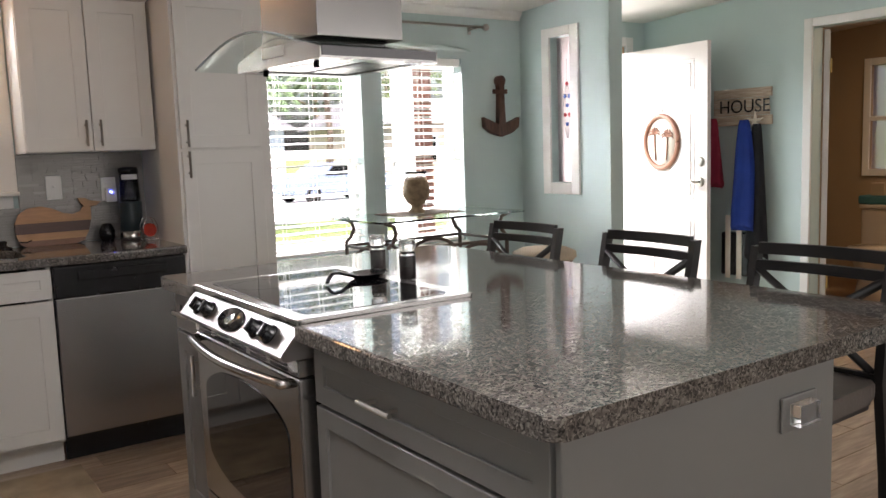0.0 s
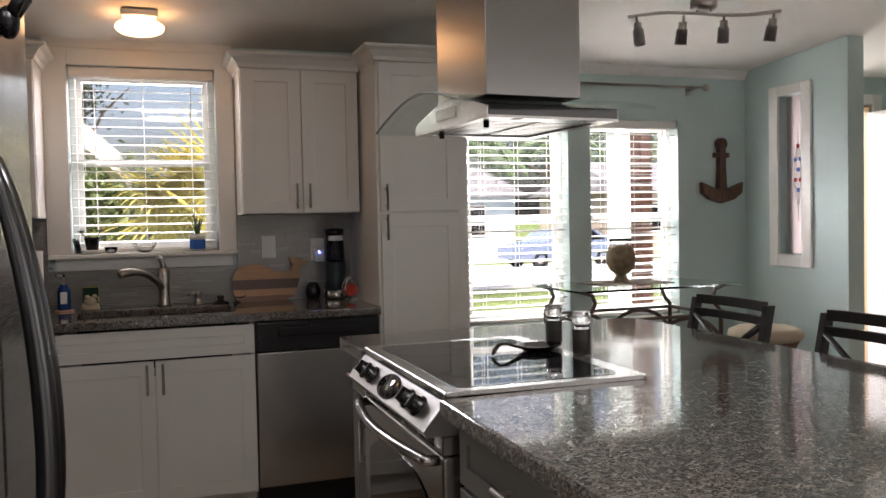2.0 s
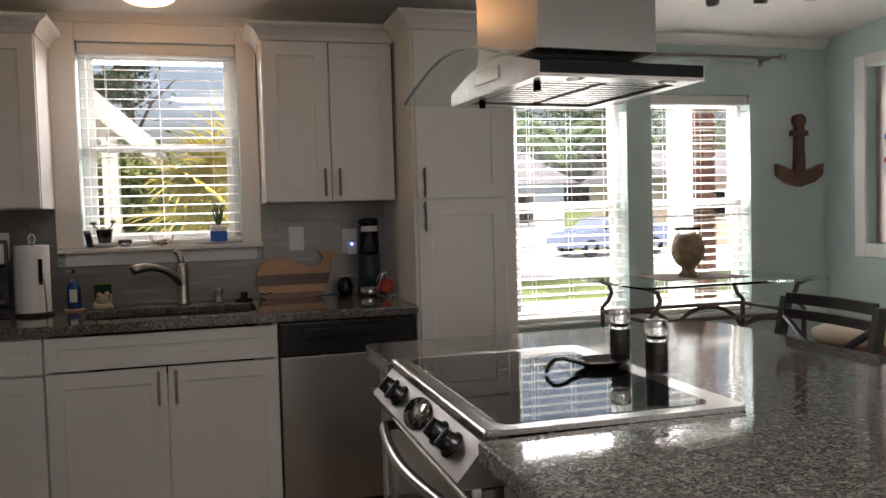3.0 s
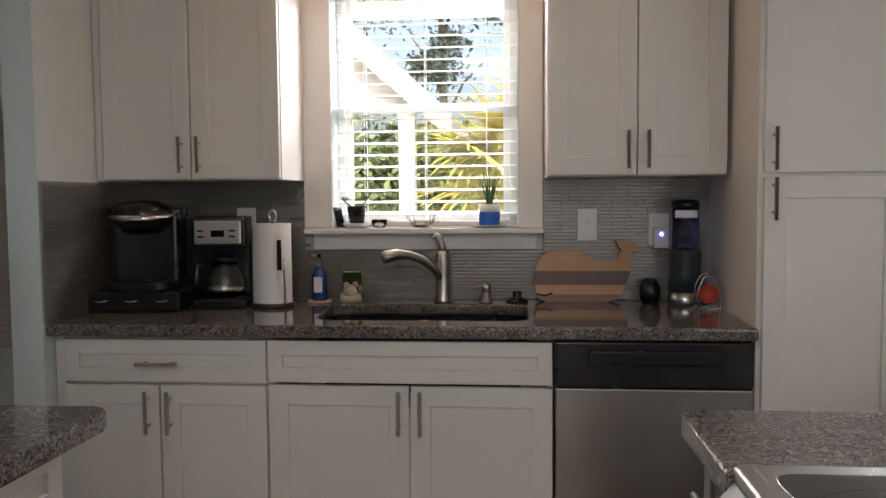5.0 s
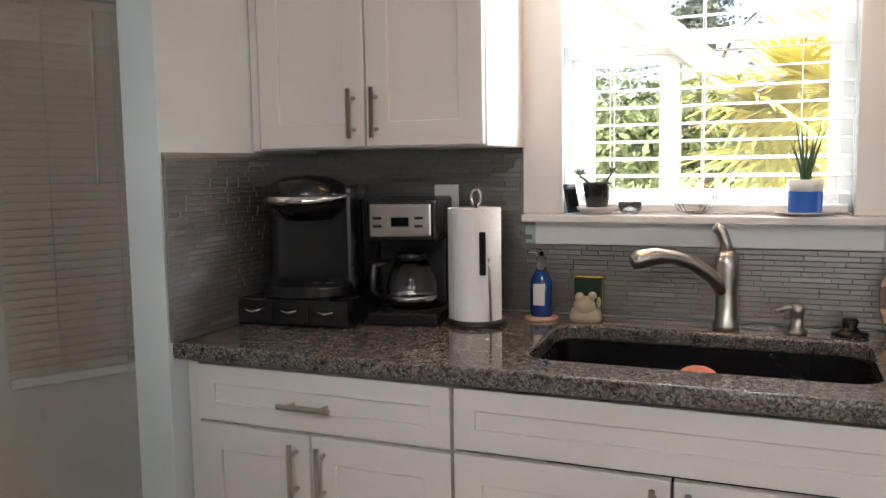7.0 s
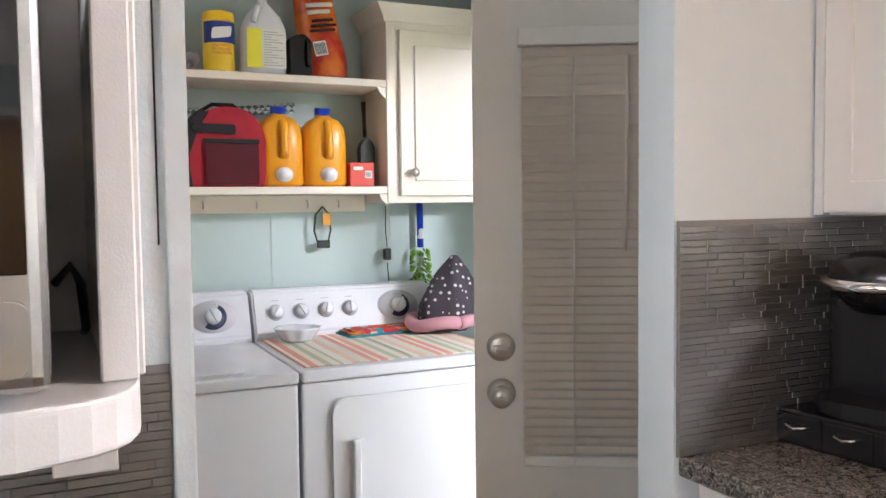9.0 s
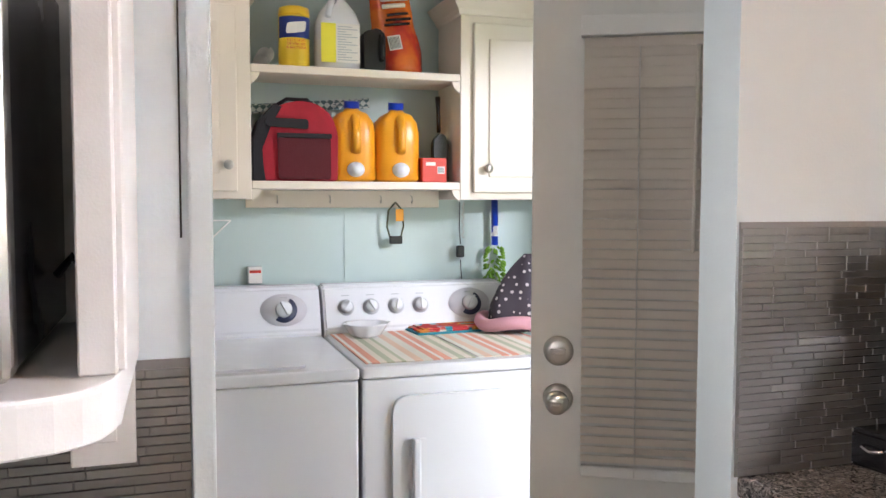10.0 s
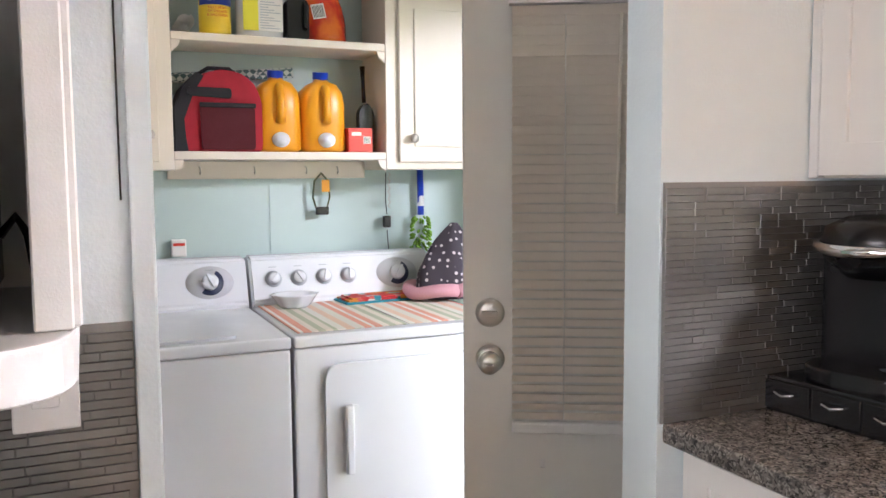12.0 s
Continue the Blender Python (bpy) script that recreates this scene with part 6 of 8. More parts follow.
part("bottom_rail", bm, TRIM, bbl)
bm = new_bm()
cyl(bm, (0.46, 0.054, 1.71), (0.465, 0.054, 1.27), 0.0035, 8)
part("tilt_wand", bm, CREAM_SLAT, bbl)
for x in (0.22, 0.415, 0.58):
    bm = new_bm()
    cyl(bm, (x, 0.052, 0.77), (x, 0.052, 1.71), 0.0009, 6)
    part("ladder_cord", bm, TRIM, bbl)
bm = new_bm()
box(bm, 0.62, 0.632, 0.0205, 0.026, 0.68, 0.70, 0.001)
solid("blind_clip", bm, CLEARP, "small clear hold-down clip on the back door", "clip", LEAF)

# dryer and washer details
bm = new_bm()
o = rounded([(-0.975, 0.25), (-0.465, 0.25), (-0.465, 0.825), (-0.975, 0.825)], [0.05] * 4, 6)
slab(bm, o, -1.1345, -1.120, M_YZ, 0.005)
ddoor = part("door", bm, ENAMEL, dryer)
bm = new_bm()
slab(bm, rounded([(-0.925, 0.50), (-0.875, 0.50), (-0.875, 0.70), (-0.925, 0.70)], [0.01] * 4), -1.1195, -1.116, M_YZ)
# enamel made darker to paint in the shade of the recess
part("handle_recess", bm, paint("enamel_with_recess_shade", (0.7, 0.71, 0.74), 0.3), ddoor)
bm = new_bm()
box(bm, -1.1155, -1.092, -0.922, -0.898, 0.50, 0.705, 0.008, 3)
part("handle", bm, ENAMEL, ddoor)
GREYP = paint("pale_grey_print", (0.45, 0.48, 0.52), 0.4)
slope_a = math.degrees(math.atan2(0.145, 0.055))


def dial(parent, y, r, ringr, zc=1.003):
    m = Matrix.Translation((-1.7475, y, zc)) @ pose(0, 0, 0, 0, 69, 0)
    bm = new_bm()
    if ringr > 0.03:
        lathe(bm, [(0, 0.0012), (ringr * 1.75, 0.0012), (ringr * 1.75, 0.002), (0, 0.002)], m @ Matrix.Diagonal((0.72, 1, 1, 1)), 36)
        part("dial_print", bm, paint("lilac_print", (0.62, 0.62, 0.66), 0.3), parent)
        bm = new_bm()
        lathe(bm, [(ringr * 0.6, 0.003), (ringr, 0.003), (ringr, 0.0045), (ringr * 0.6, 0.0045)], m, 30, math.radians(-40), math.radians(150))
        part("dial_scale", bm, paint("dark_blue_print", (0.03, 0.04, 0.09), 0.3), parent)
    else:
        lathe(bm, [(0, 0.0012), (ringr, 0.0012), (ringr, 0.0035), (0, 0.0035)], m, 28)
        part("dial_ring", bm, GREYP, parent)
    bm = new_bm()
    lathe(bm, [(0, 0.0035), (r, 0.0035), (r * 0.92, 0.022), (r * 0.6, 0.026), (0, 0.026)], m, 24)
    box(bm, -r * 0.9, r * 0.9, -0.004, 0.004, 0.022, 0.034, 0.002, 2, m @ pose(0, 0, 0, 0, 0, 35 * math.sin(y * 40)))
    part("dial", bm, ENAMEL, parent)
    bm = new_bm()
    box(bm, -0.045, -0.042, -0.014, 0.014, 0.0012, 0.002, 0, 1, m)
    part("print_bar", bm, GREYP, parent)


dcons = [c for c in dryer.children if c.name.startswith("console")][0]
wcons = [c for c in washer.children if c.name.startswith("console")][0]
for y in (-0.979, -0.888, -0.796, -0.705):
    dial(dcons, y, 0.022, 0.0295)
dial(dcons, -0.515, 0.029, 0.046)
dial(wcons, -1.197, 0.029, 0.046)
bm = new_bm()
slab(bm, rounded([(-1.68, -1.70), (-1.165, -1.70), (-1.165, -1.21), (-1.68, -1.21)], [0.03] * 4), 0.9125, 0.921, None, 0.003)
part("lid", bm, ENAMEL, washer)

m, nt, b = base("striped_fabric", (0.8, 0.7, 0.6), 0.85)
v = coords(nt)
sepx = nt.nodes.new("ShaderNodeSeparateXYZ")
nt.links.new(v, sepx.inputs[0])
mul = nt.nodes.new("ShaderNodeMath")
mul.operation = "MULTIPLY"
mul.inputs[1].default_value = 4.6
nt.links.new(sepx.outputs["Y"], mul.inputs[0])
fr_ = nt.nodes.new("ShaderNodeMath")
fr_.operation = "FRACT"
nt.links.new(mul.outputs[0], fr_.inputs[0])
cr = nt.nodes.new("ShaderNodeValToRGB")
cr.color_ramp.interpolation = "CONSTANT"
STR = [(0, (0.72, 0.68, 0.6)), (0.14, (0.75, 0.36, 0.27)), (0.24, (0.78, 0.75, 0.7)), (0.29, (0.75, 0.36, 0.27)), (0.40, (0.78, 0.72, 0.62)), (0.50, (0.5, 0.52, 0.38)),
       (0.60, (0.76, 0.70, 0.6)), (0.70, (0.5, 0.52, 0.38)), (0.76, (0.78, 0.75, 0.68)), (0.88, (0.76, 0.55, 0.42))]
e = cr.color_ramp.elements
while len(e) < len(STR):
    e.new(0.5)
for el_, (p_, c_) in zip(e, STR):
    el_.position, el_.color = p_, (*c_, 1)
nt.links.new(fr_.outputs[0], cr.inputs[0])
nt.links.new(cr.outputs[0], b.inputs["Base Color"])
bump(nt, b, noise_at(nt, v, 500, 2), 0.4)
STRIPE = m
for y0, y1, a in ((-1.045, -0.70, 1.5), (-0.70, -0.385, -1)):
    bm = new_bm()
    box(bm, -1.72, -1.17, y0 + 0.004, y1 - 0.004, 0.9125, 0.916, 0.001)
    solid("striped_place_mat", bm, STRIPE, "striped coral, cream and sage fabric mat on the dryer", "place mat")
db = thing("white_dish", "white scalloped melamine dish on the dryer", "dish", Matrix.Translation((-1.62, -0.935, 0.9175)))
bm = new_bm()
rings = []
for r, z in ((0.035, 0), (0.05, 0.008), (0.07, 0.04), (0.078, 0.048), (0.072, 0.046), (0.046, 0.012), (0.001, 0.008)):
    rings.append([bm.verts.new((r * (1 + 0.05 * math.cos(8 * 2 * math.pi * i / 48)) * math.cos(2 * math.pi * i / 48) * 0.85, r * (1 + 0.05 * math.cos(8 * 2 * math.pi * i / 48)) * math.sin(2 * math.pi * i / 48) * 1.05, z)) for i in range(48)])
for a, c in zip(rings, rings[1:]):
    for i in range(48):
        fc_ = bm.faces.new((a[i], a[(i + 1) % 48], c[(i + 1) % 48], c[i]))
        fc_.smooth = True
bm.faces.new(rings[0])
part("bowl", bm, ENAMEL, db)
fl_ = thing("floral_cloth", "folded bright floral cloth in red, yellow and teal", "cloth", Matrix.Translation((-1.67, -0.60, 0.9165)) @ pose(0, 0, 0, 0, 0, 4))
FLORAL = base("floral_fabric", (0.5, 0.05, 0.04), 0.85)[0]
nt = FLORAL.node_tree
vo = nt.nodes.new("ShaderNodeTexVoronoi")
vo.inputs["Scale"].default_value = 38
nt.links.new(coords(nt), vo.inputs["Vector"])
sepc = nt.nodes.new("ShaderNodeSeparateColor")
nt.links.new(vo.outputs["Color"], sepc.inputs[0])
nt.links.new(ramp(nt, sepc.outputs[0], [(0.35, (0.5, 0.03, 0.03)), (0.5, (0.75, 0.4, 0.03)), (0.62, (0.55, 0.04, 0.03)), (0.75, (0.7, 0.66, 0.6)), (0.9, (0.03, 0.25, 0.32))]), nt.nodes["Principled BSDF"].inputs["Base Color"])
for i, (w_, d_) in enumerate(((0.33, 0.14), (0.31, 0.12), (0.28, 0.11))):
    bm = new_bm()
    box(bm, -d_ / 2, d_ / 2, -w_ / 2, w_ / 2, 0.007 * i, 0.007 * i + 0.0066, 0.003, 2)
    part("fold", bm, FLORAL if i else paint("teal_fabric", (0.02, 0.22, 0.3), 0.85), fl_)

lc = thing("laundry_wall_cabinet", "cream wall cabinet with open shelves between two doors and a crown", "cabinet")
XF = -1.645
for y0, y1 in ((-2.02, -1.31), (-0.587, -0.12)):
    bm = new_bm()
    box(bm, -1.899, XF, y0, y1, 1.385, 2.04, 0.002)
    part("body", bm, CREAM, lc)
    bm = new_bm()
    crown(bm, [(-1.899, y1), (XF, y1), (XF, y0), (-1.899, y0)][::-1], 2.03, 0.06, 0.045)
    part("crown", bm, CREAM, lc)
    bm = new_bm()
    a0, a1 = (y0 + 0.03, y1 - 0.045) if y0 < -1 else (y0 + 0.045, y1 - 0.03)
    box(bm, XF + 0.001, XF + 0.018, a0, a1, 1.41, 2.005, 0.003)
    dr = part("door", bm, CREAM, lc)
    bm = new_bm()
    box(bm, XF + 0.0185, XF + 0.024, a0 + 0.055, a1 - 0.055, 1.465, 1.95, 0.004, 2)
    part("raised_panel", bm, CREAM, dr)
    bm = new_bm()
    ky = -1.385 if y0 < -1 else -0.495
    lathe(bm, [(0, 0), (0.007, 0), (0.007, 0.012), (0.015, 0.018), (0.016, 0.025), (0.01, 0.03), (0, 0.031)], Matrix.Translation((XF + 0.018, ky, 1.495)) @ pose(0, 0, 0, 0, 90, 0), 20)
    part("knob", bm, NICKEL, dr)
for z in (1.4455, 1.825):
    bm = new_bm()
    box(bm, -1.898, XF - 0.002, -1.309, -0.588, z - 0.026, z, 0.002)
    part("shelf", bm, CREAM, lc)
for y in (-1.309, -0.606):
    for z in (1.419, 1.799):
        bm = new_bm()
        s_ = 1 if y < -1 else -1
        y_in = y if y < -1 else y + 0.018
        slab(bm, [(y_in, z - 0.001), (y_in + s_ * 0.03, z - 0.001), (y_in + s_ * 0.022, z - 0.02), (y_in + s_ * 0.01, z - 0.032), (y_in, z - 0.04)], XF - 0.02, XF - 0.004, M_YZ)
        part("corner_bracket", bm, CREAM, lc)
bm = new_bm()
box(bm, -1.898, -1.885, -1.309, -0.588, 1.355, 1.418, 0.002)
part("hook_rail", bm, CREAM, lc)
for y in (-1.20, -1.01, -0.82, -0.70):
    bm = new_bm()
    tube(bm, [(-1.885, y, 1.40), (-1.868, y, 1.395), (-1.862, y, 1.38), (-1.87, y, 1.372), (-1.876, y, 1.38)], 0.0022, 6)
    part("hook", bm, NICKEL, lc)
bm = new_bm()
box(bm, -1.8995, -1.897, -0.953, -0.948, 0.9, 1.344)
structure("wall_seam", bm, AQUA, "narrow batten on the laundry wall")

YEL = paint("yellow_jug_plastic", (0.8, 0.34, 0.012), 0.3, 0.06, 40, 0.1)
BLUECAP = base("blue_cap", (0.01, 0.05, 0.45), 0.3)[0]


def text_on(parent, body, size, m, material):
    c = bpy.data.curves.new("lettering", "FONT")
    c.body, c.size, c.align_x, c.align_y, c.extrude = body, size, "CENTER", "CENTER", 0.0002
    c.materials.append(material)
    ob = new("lettering", c)
    ob.parent = parent
    ob.matrix_basis = m
    return ob


FACE_E = pose(0, 0, 0, 90, 0, 90)


def big_jug(y):
    t = thing("juice_jug", "large yellow jug with a blue cap, grip and white spigot cap", "jug", Matrix.Translation((-1.755, y, 1.4465)) @ Matrix.Diagonal((1, 1.2, 1.02, 1)), "yellow jugs")
    bm = new_bm()
    rings = []
    for z, sx, sy in ((0, 0.07, 0.058), (0.01, 0.082, 0.068), (0.17, 0.08, 0.066), (0.205, 0.074, 0.061), (0.23, 0.056, 0.043), (0.242, 0.028, 0.022), (0.25, 0.02, 0.02)):
        off = 0.012 if z > 0.21 else 0
        rings.append([bm.verts.new((off + sx * (abs(math.cos(2 * math.pi * i / 32)) ** 0.6) * (1 if math.cos(2 * math.pi * i / 32) > 0 else -1), sy * (abs(math.sin(2 * math.pi * i / 32)) ** 0.6) * (1 if math.sin(2 * math.pi * i / 32) > 0 else -1), z)) for i in range(32)])
    for a, c in zip(rings, rings[1:]):
        for i in range(32):
            fc_ = bm.faces.new((a[i], a[(i + 1) % 32], c[(i + 1) % 32], c[i]))
            fc_.smooth = True
    bm.faces.new(rings[0]), bm.faces.new(rings[-1])
    part("body", bm, YEL, t)
    bm = new_bm()
    tube(bm, [(0.03, 0, 0.228), (0.07, 0, 0.215), (0.092, 0, 0.18), (0.094, 0, 0.12), (0.08, 0, 0.10)], [0.014, 0.013, 0.012, 0.012, 0.014], 12)
    part("grip", bm, YEL, t)
    bm = new_bm()
    cyl(bm, (0.012, 0, 0.2505), (0.016, 0, 0.275), 0.023, 24)
    part("cap", bm, BLUECAP, t)
    bm = new_bm()
    lathe(bm, [(0, 0), (0.026, 0), (0.025, 0.008), (0.017, 0.012), (0.017, 0.025), (0, 0.026)], Matrix.Translation((0.080, 0, 0.04)) @ pose(0, 0, 0, 0, 90, 0), 24)
    part("spigot_cap", bm, ENAMEL, t)
    return t


big_jug(-0.957)
big_jug(-0.797)
# red cooler backpack
bp = thing("red_backpack", "red and black soft cooler backpack on the shelf", "bag", Matrix.Translation((-1.77, -1.162, 1.4465)) @ Matrix.Diagonal((1, 1, 1.15, 1)))
REDF = paint("red_nylon", (0.36, 0.006, 0.02), 0.7, 0.12, 260, 0.4, 20)
BLKF = paint("black_nylon", (0.012, 0.012, 0.016), 0.75, 0.2, 260, 0.4)
bm = new_bm()
outline = [(-0.135, 0.0), (0.142, 0.0), (0.142, 0.14), (0.12, 0.195), (0.07, 0.225), (0.01, 0.232), (-0.05, 0.22), (-0.09, 0.18), (-0.12, 0.10)]
slab(bm, rounded(outline, [0.015, 0.015, 0.02, 0.02, 0.018, 0.018, 0.018, 0.02, 0.02], 3), -0.07, 0.105, M_YZ, 0.006)
part("body", bm, REDF, bp)
bm = new_bm()
slab(bm, [(-0.142, 0.0), (-0.10, 0.0), (-0.115, 0.09), (-0.085, 0.16), (-0.045, 0.212), (-0.07, 0.222), (-0.115, 0.18), (-0.142, 0.12)], -0.06, 0.1082, M_YZ, 0.004)
part("side_panel", bm, BLKF, bp)
bm = new_bm()
slab(bm, rounded([(-0.058, 0.005), (0.115, 0.005), (0.115, 0.125), (-0.062, 0.135)], [0.008] * 4), 0.106, 0.118, M_YZ, 0.004)
pk = part("pocket", bm, paint("dark_red_mesh", (0.09, 0.004, 0.01), 0.8, 0.15, 400, 0.9), bp)
bm = new_bm()
box(bm, 0.1185, 0.122, -0.064, 0.118, 0.123, 0.137, 0.002)
part("zip", bm, BLKF, pk)
bm = new_bm()
slab(bm, rounded([(-0.10, 0.155), (0.04, 0.15), (0.04, 0.178), (-0.10, 0.18)], [0.008] * 4), 0.106, 0.118, M_YZ, 0.004)
part("strap", bm, BLKF, bp)
bm = new_bm()
tube(bm, [(0.0, -0.07, 0.215), (0.02, -0.02, 0.243), (0.02, 0.05, 0.243), (0.0, 0.115, 0.205)], 0.006, 8)
part("top_handle", bm, BLKF, bp)
bm = new_bm()
cyl(bm, (-1.865, -1.295, 1.70), (-1.845, -0.87, 1.735), 0.018, 20)
DIAM = base("patterned_wrap", (0.5, 0.55, 0.5), 0.6)[0]
nt = DIAM.node_tree
ck = nt.nodes.new("ShaderNodeTexChecker")
ck.inputs["Scale"].default_value = 60
ck.inputs[1].default_value, ck.inputs[2].default_value = (0.62, 0.66, 0.6, 1), (0.09, 0.16, 0.16, 1)
mp_ = nt.nodes.new("ShaderNodeMapping")
mp_.inputs["Rotation"].default_value = (radians(45), 0, 0)
tc_ = nt.nodes.new("ShaderNodeTexCoord")
nt.links.new(tc_.outputs["Object"], mp_.inputs[0])
nt.links.new(mp_.outputs[0], ck.inputs["Vector"])
nt.links.new(ck.outputs[0], nt.nodes["Principled BSDF"].inputs["Base Color"])
solid("patterned_roll", bm, DIAM, "roll of grey-green diamond patterned liner behind the bag", "roll")
ORG = paint("orange_box_print", (0.6, 0.04, 0.02), 0.4)
rb = thing("detergent_box", "small red and orange detergent box with a barcode", "box", Matrix.Translation((-1.70, -0.672, 1.4465)))
bm = new_bm()
box(bm, -0.05, 0.03, -0.048, 0.042, 0, 0.085, 0.002)
part("carton", bm, ORG, rb)
bm = new_bm()
box(bm, 0.0305, 0.0312, 0.008, 0.034, 0.03, 0.055)
lb = part("barcode_label", bm, TRIM, rb)
for k in range(7):
    bm = new_bm()
    box(bm, 0.0313, 0.0318, 0.010 + 0.0032 * k, 0.0115 + 0.0032 * k, 0.033, 0.052)
    part("bar", bm, BLACK, lb)
bm = new_bm()
box(bm, 0.0305, 0.0312, -0.035, 0.0, 0.058, 0.07)
part("name_bar", bm, CREAM, rb)
ds = thing("dust_pan_brush", "black hand brush and scoop standing on the shelf", "brush", Matrix.Translation((-1.75, -0.628, 1.4465)))
bm = new_bm()
slab(bm, rounded([(-0.028, 0.0), (0.022, 0.0), (0.026, 0.15), (0.0, 0.185), (-0.03, 0.15)], [0.008, 0.008, 0.02, 0.02, 0.02]), -0.02, 0.02, M_YZ, 0.005)
part("scoop", bm, BLACK, ds)
bm = new_bm()
tube(bm, [(0, -0.005, 0.18), (0, -0.008, 0.26), (0, -0.010, 0.31)], [0.008, 0.007, 0.01], 8)
part("handle", bm, BLACK, ds)
# top shelf
wp = thing("wipes_canister", "yellow and blue canister of disinfecting wipes", "canister", Matrix.Translation((-1.72, -1.158, 1.826)))
bm = new_bm()
lathe(bm, [(0, 0), (0.050, 0), (0.052, 0.004), (0.052, 0.17), (0, 0.17)], None, 32)
part("tub", bm, paint("yellow_label", (0.85, 0.6, 0.03), 0.35, 0.05, 30, 0.05, 30), wp)
bm = new_bm()
lathe(bm, [(0.0526, 0.095), (0.0526, 0.165)], None, 30, math.radians(-75), math.radians(75))
part("blue_label", bm, base("navy_label", (0.01, 0.03, 0.22), 0.35)[0], wp)
bm = new_bm()
lathe(bm, [(0, 0.1705), (0.051, 0.1705), (0.053, 0.175), (0.05, 0.198), (0.03, 0.205), (0, 0.205)], None, 32)
part("lid", bm, base("yellow_lid", (0.85, 0.55, 0.01), 0.3)[0], wp)
bm = new_bm()
slab(bm, rounded([(-0.035, 0.105), (0.03, 0.115), (0.034, 0.15), (-0.03, 0.142)], [0.01] * 4), 0.0535, 0.0545, M_YZ)
part("logo_shape", bm, TRIM, wp)
for i, (s_, z) in enumerate((("KILLS 99.9%", 0.085), ("OF VIRUSES", 0.073), ("& BACTERIA", 0.061))):
    text_on(wp, s_, 0.012, Matrix.Translation((0.0535, 0, z)) @ FACE_E, ORG)
bj = thing("bleach_jug", "white plastic jug with a blue cap and yellow label", "jug", Matrix.Translation((-1.73, -1.009, 1.826)))
bm = new_bm()
rings = []
for z, sx, sy in ((0, 0.055, 0.07), (0.008, 0.062, 0.077), (0.16, 0.062, 0.077), (0.20, 0.05, 0.06), (0.235, 0.028, 0.03), (0.25, 0.018, 0.018), (0.262, 0.018, 0.018)):
    rings.append([bm.verts.new((sx * (abs(math.cos(2 * math.pi * i / 32)) ** 0.7) * (1 if math.cos(2 * math.pi * i / 32) > 0 else -1), sy * (abs(math.sin(2 * math.pi * i / 32)) ** 0.7) * (1 if math.sin(2 * math.pi * i / 32) > 0 else -1), z)) for i in range(32)])
for a, c in zip(rings, rings[1:]):
    for i in range(32):
        fc_ = bm.faces.new((a[i], a[(i + 1) % 32], c[(i + 1) % 32], c[i]))
        fc_.smooth = True
bm.faces.new(rings[0]), bm.faces.new(rings[-1])
part("body", bm, ENAMEL, bj)
bm = new_bm()
cyl(bm, (0, 0, 0.2625), (0, 0, 0.283), 0.021, 24)
part("cap", bm, BLUECAP, bj)
bm = new_bm()
box(bm, 0.0605, 0.0632, -0.066, -0.016, 0.02, 0.15)
part("yellow_label", bm, base("bright_yellow_label", (0.8, 0.75, 0.05), 0.4)[0], bj)
bm = new_bm()
box(bm, 0.0605, 0.0632, -0.0155, 0.066, 0.02, 0.15)
lb = part("white_label", bm, TRIM, bj)
for k in range(14):
    bm = new_bm()
    box(bm, 0.0634, 0.0638, -0.010, 0.058 - 0.02 * (k % 3), 0.028 + 0.0085 * k, 0.031 + 0.0085 * k)
    part("print_line", bm, GREYP, lb)
bm = new_bm()
tube(bm, [(0.015, -0.01, 0.235), (0.055, -0.03, 0.22), (0.066, -0.045, 0.17)], 0.011, 10)
part("grip", bm, ENAMEL, bj)
bk = thing("black_jug", "black plastic jug with a moulded handle", "jug", Matrix.Translation((-1.715, -0.888, 1.826)))
bm = new_bm()
slab(bm, rounded([(-0.04, 0), (0.035, 0), (0.035, 0.12), (0.01, 0.145), (-0.04, 0.13)], [0.01, 0.01, 0.012, 0.012, 0.012]), -0.05, 0.05, M_YZ, 0.006)
part("body", bm, BLACK, bk)
bm = new_bm()
tube(bm, [(0.055, 0.02, 0.12), (0.066, 0.02, 0.10), (0.066, 0.02, 0.05), (0.052, 0.02, 0.035)], 0.008, 8)
part("handle", bm, BLACK, bk)
og = thing("orange_feed_bag", "crumpled glossy orange and red plastic food bag", "bag", Matrix.Translation((-1.76, -0.795, 1.826)))
bm = new_bm()
rr = random.Random(8)
rings = []
for j in range(15):
    t_ = j / 14
    ring = []
    for i in range(28):
        a = 2 * math.pi * i / 28
        w_ = 0.095 * (1 - 0.12 * t_) * (0.86 + 0.14 * math.sin(math.pi * min(1, t_ * 2)))
        d_ = 0.06 * (1 - 0.55 * t_) + 0.01
        k = 1 + 0.05 * noise.noise(Vector((math.cos(a) * 2.5, math.sin(a) * 2.5, t_ * 7)))
        ring.append(bm.verts.new((d_ * math.cos(a) * k, w_ * math.sin(a) * k - 0.045 * t_ + 0.015, 0.002 + 0.33 * t_ + 0.008 * noise.noise(Vector((a, t_ * 4, 0))) * t_)))
    rings.append(ring)
for a, c in zip(rings, rings[1:]):
    for i in range(28):
        fc_ = bm.faces.new((a[i], a[(i + 1) % 28], c[(i + 1) % 28], c[i]))
        fc_.smooth = True
bm.faces.new(rings[0]), bm.faces.new(rings[-1])
ob_ = base("glossy_orange_film", (0.7, 0.14, 0.02), 0.22)
v = coords(ob_[1])
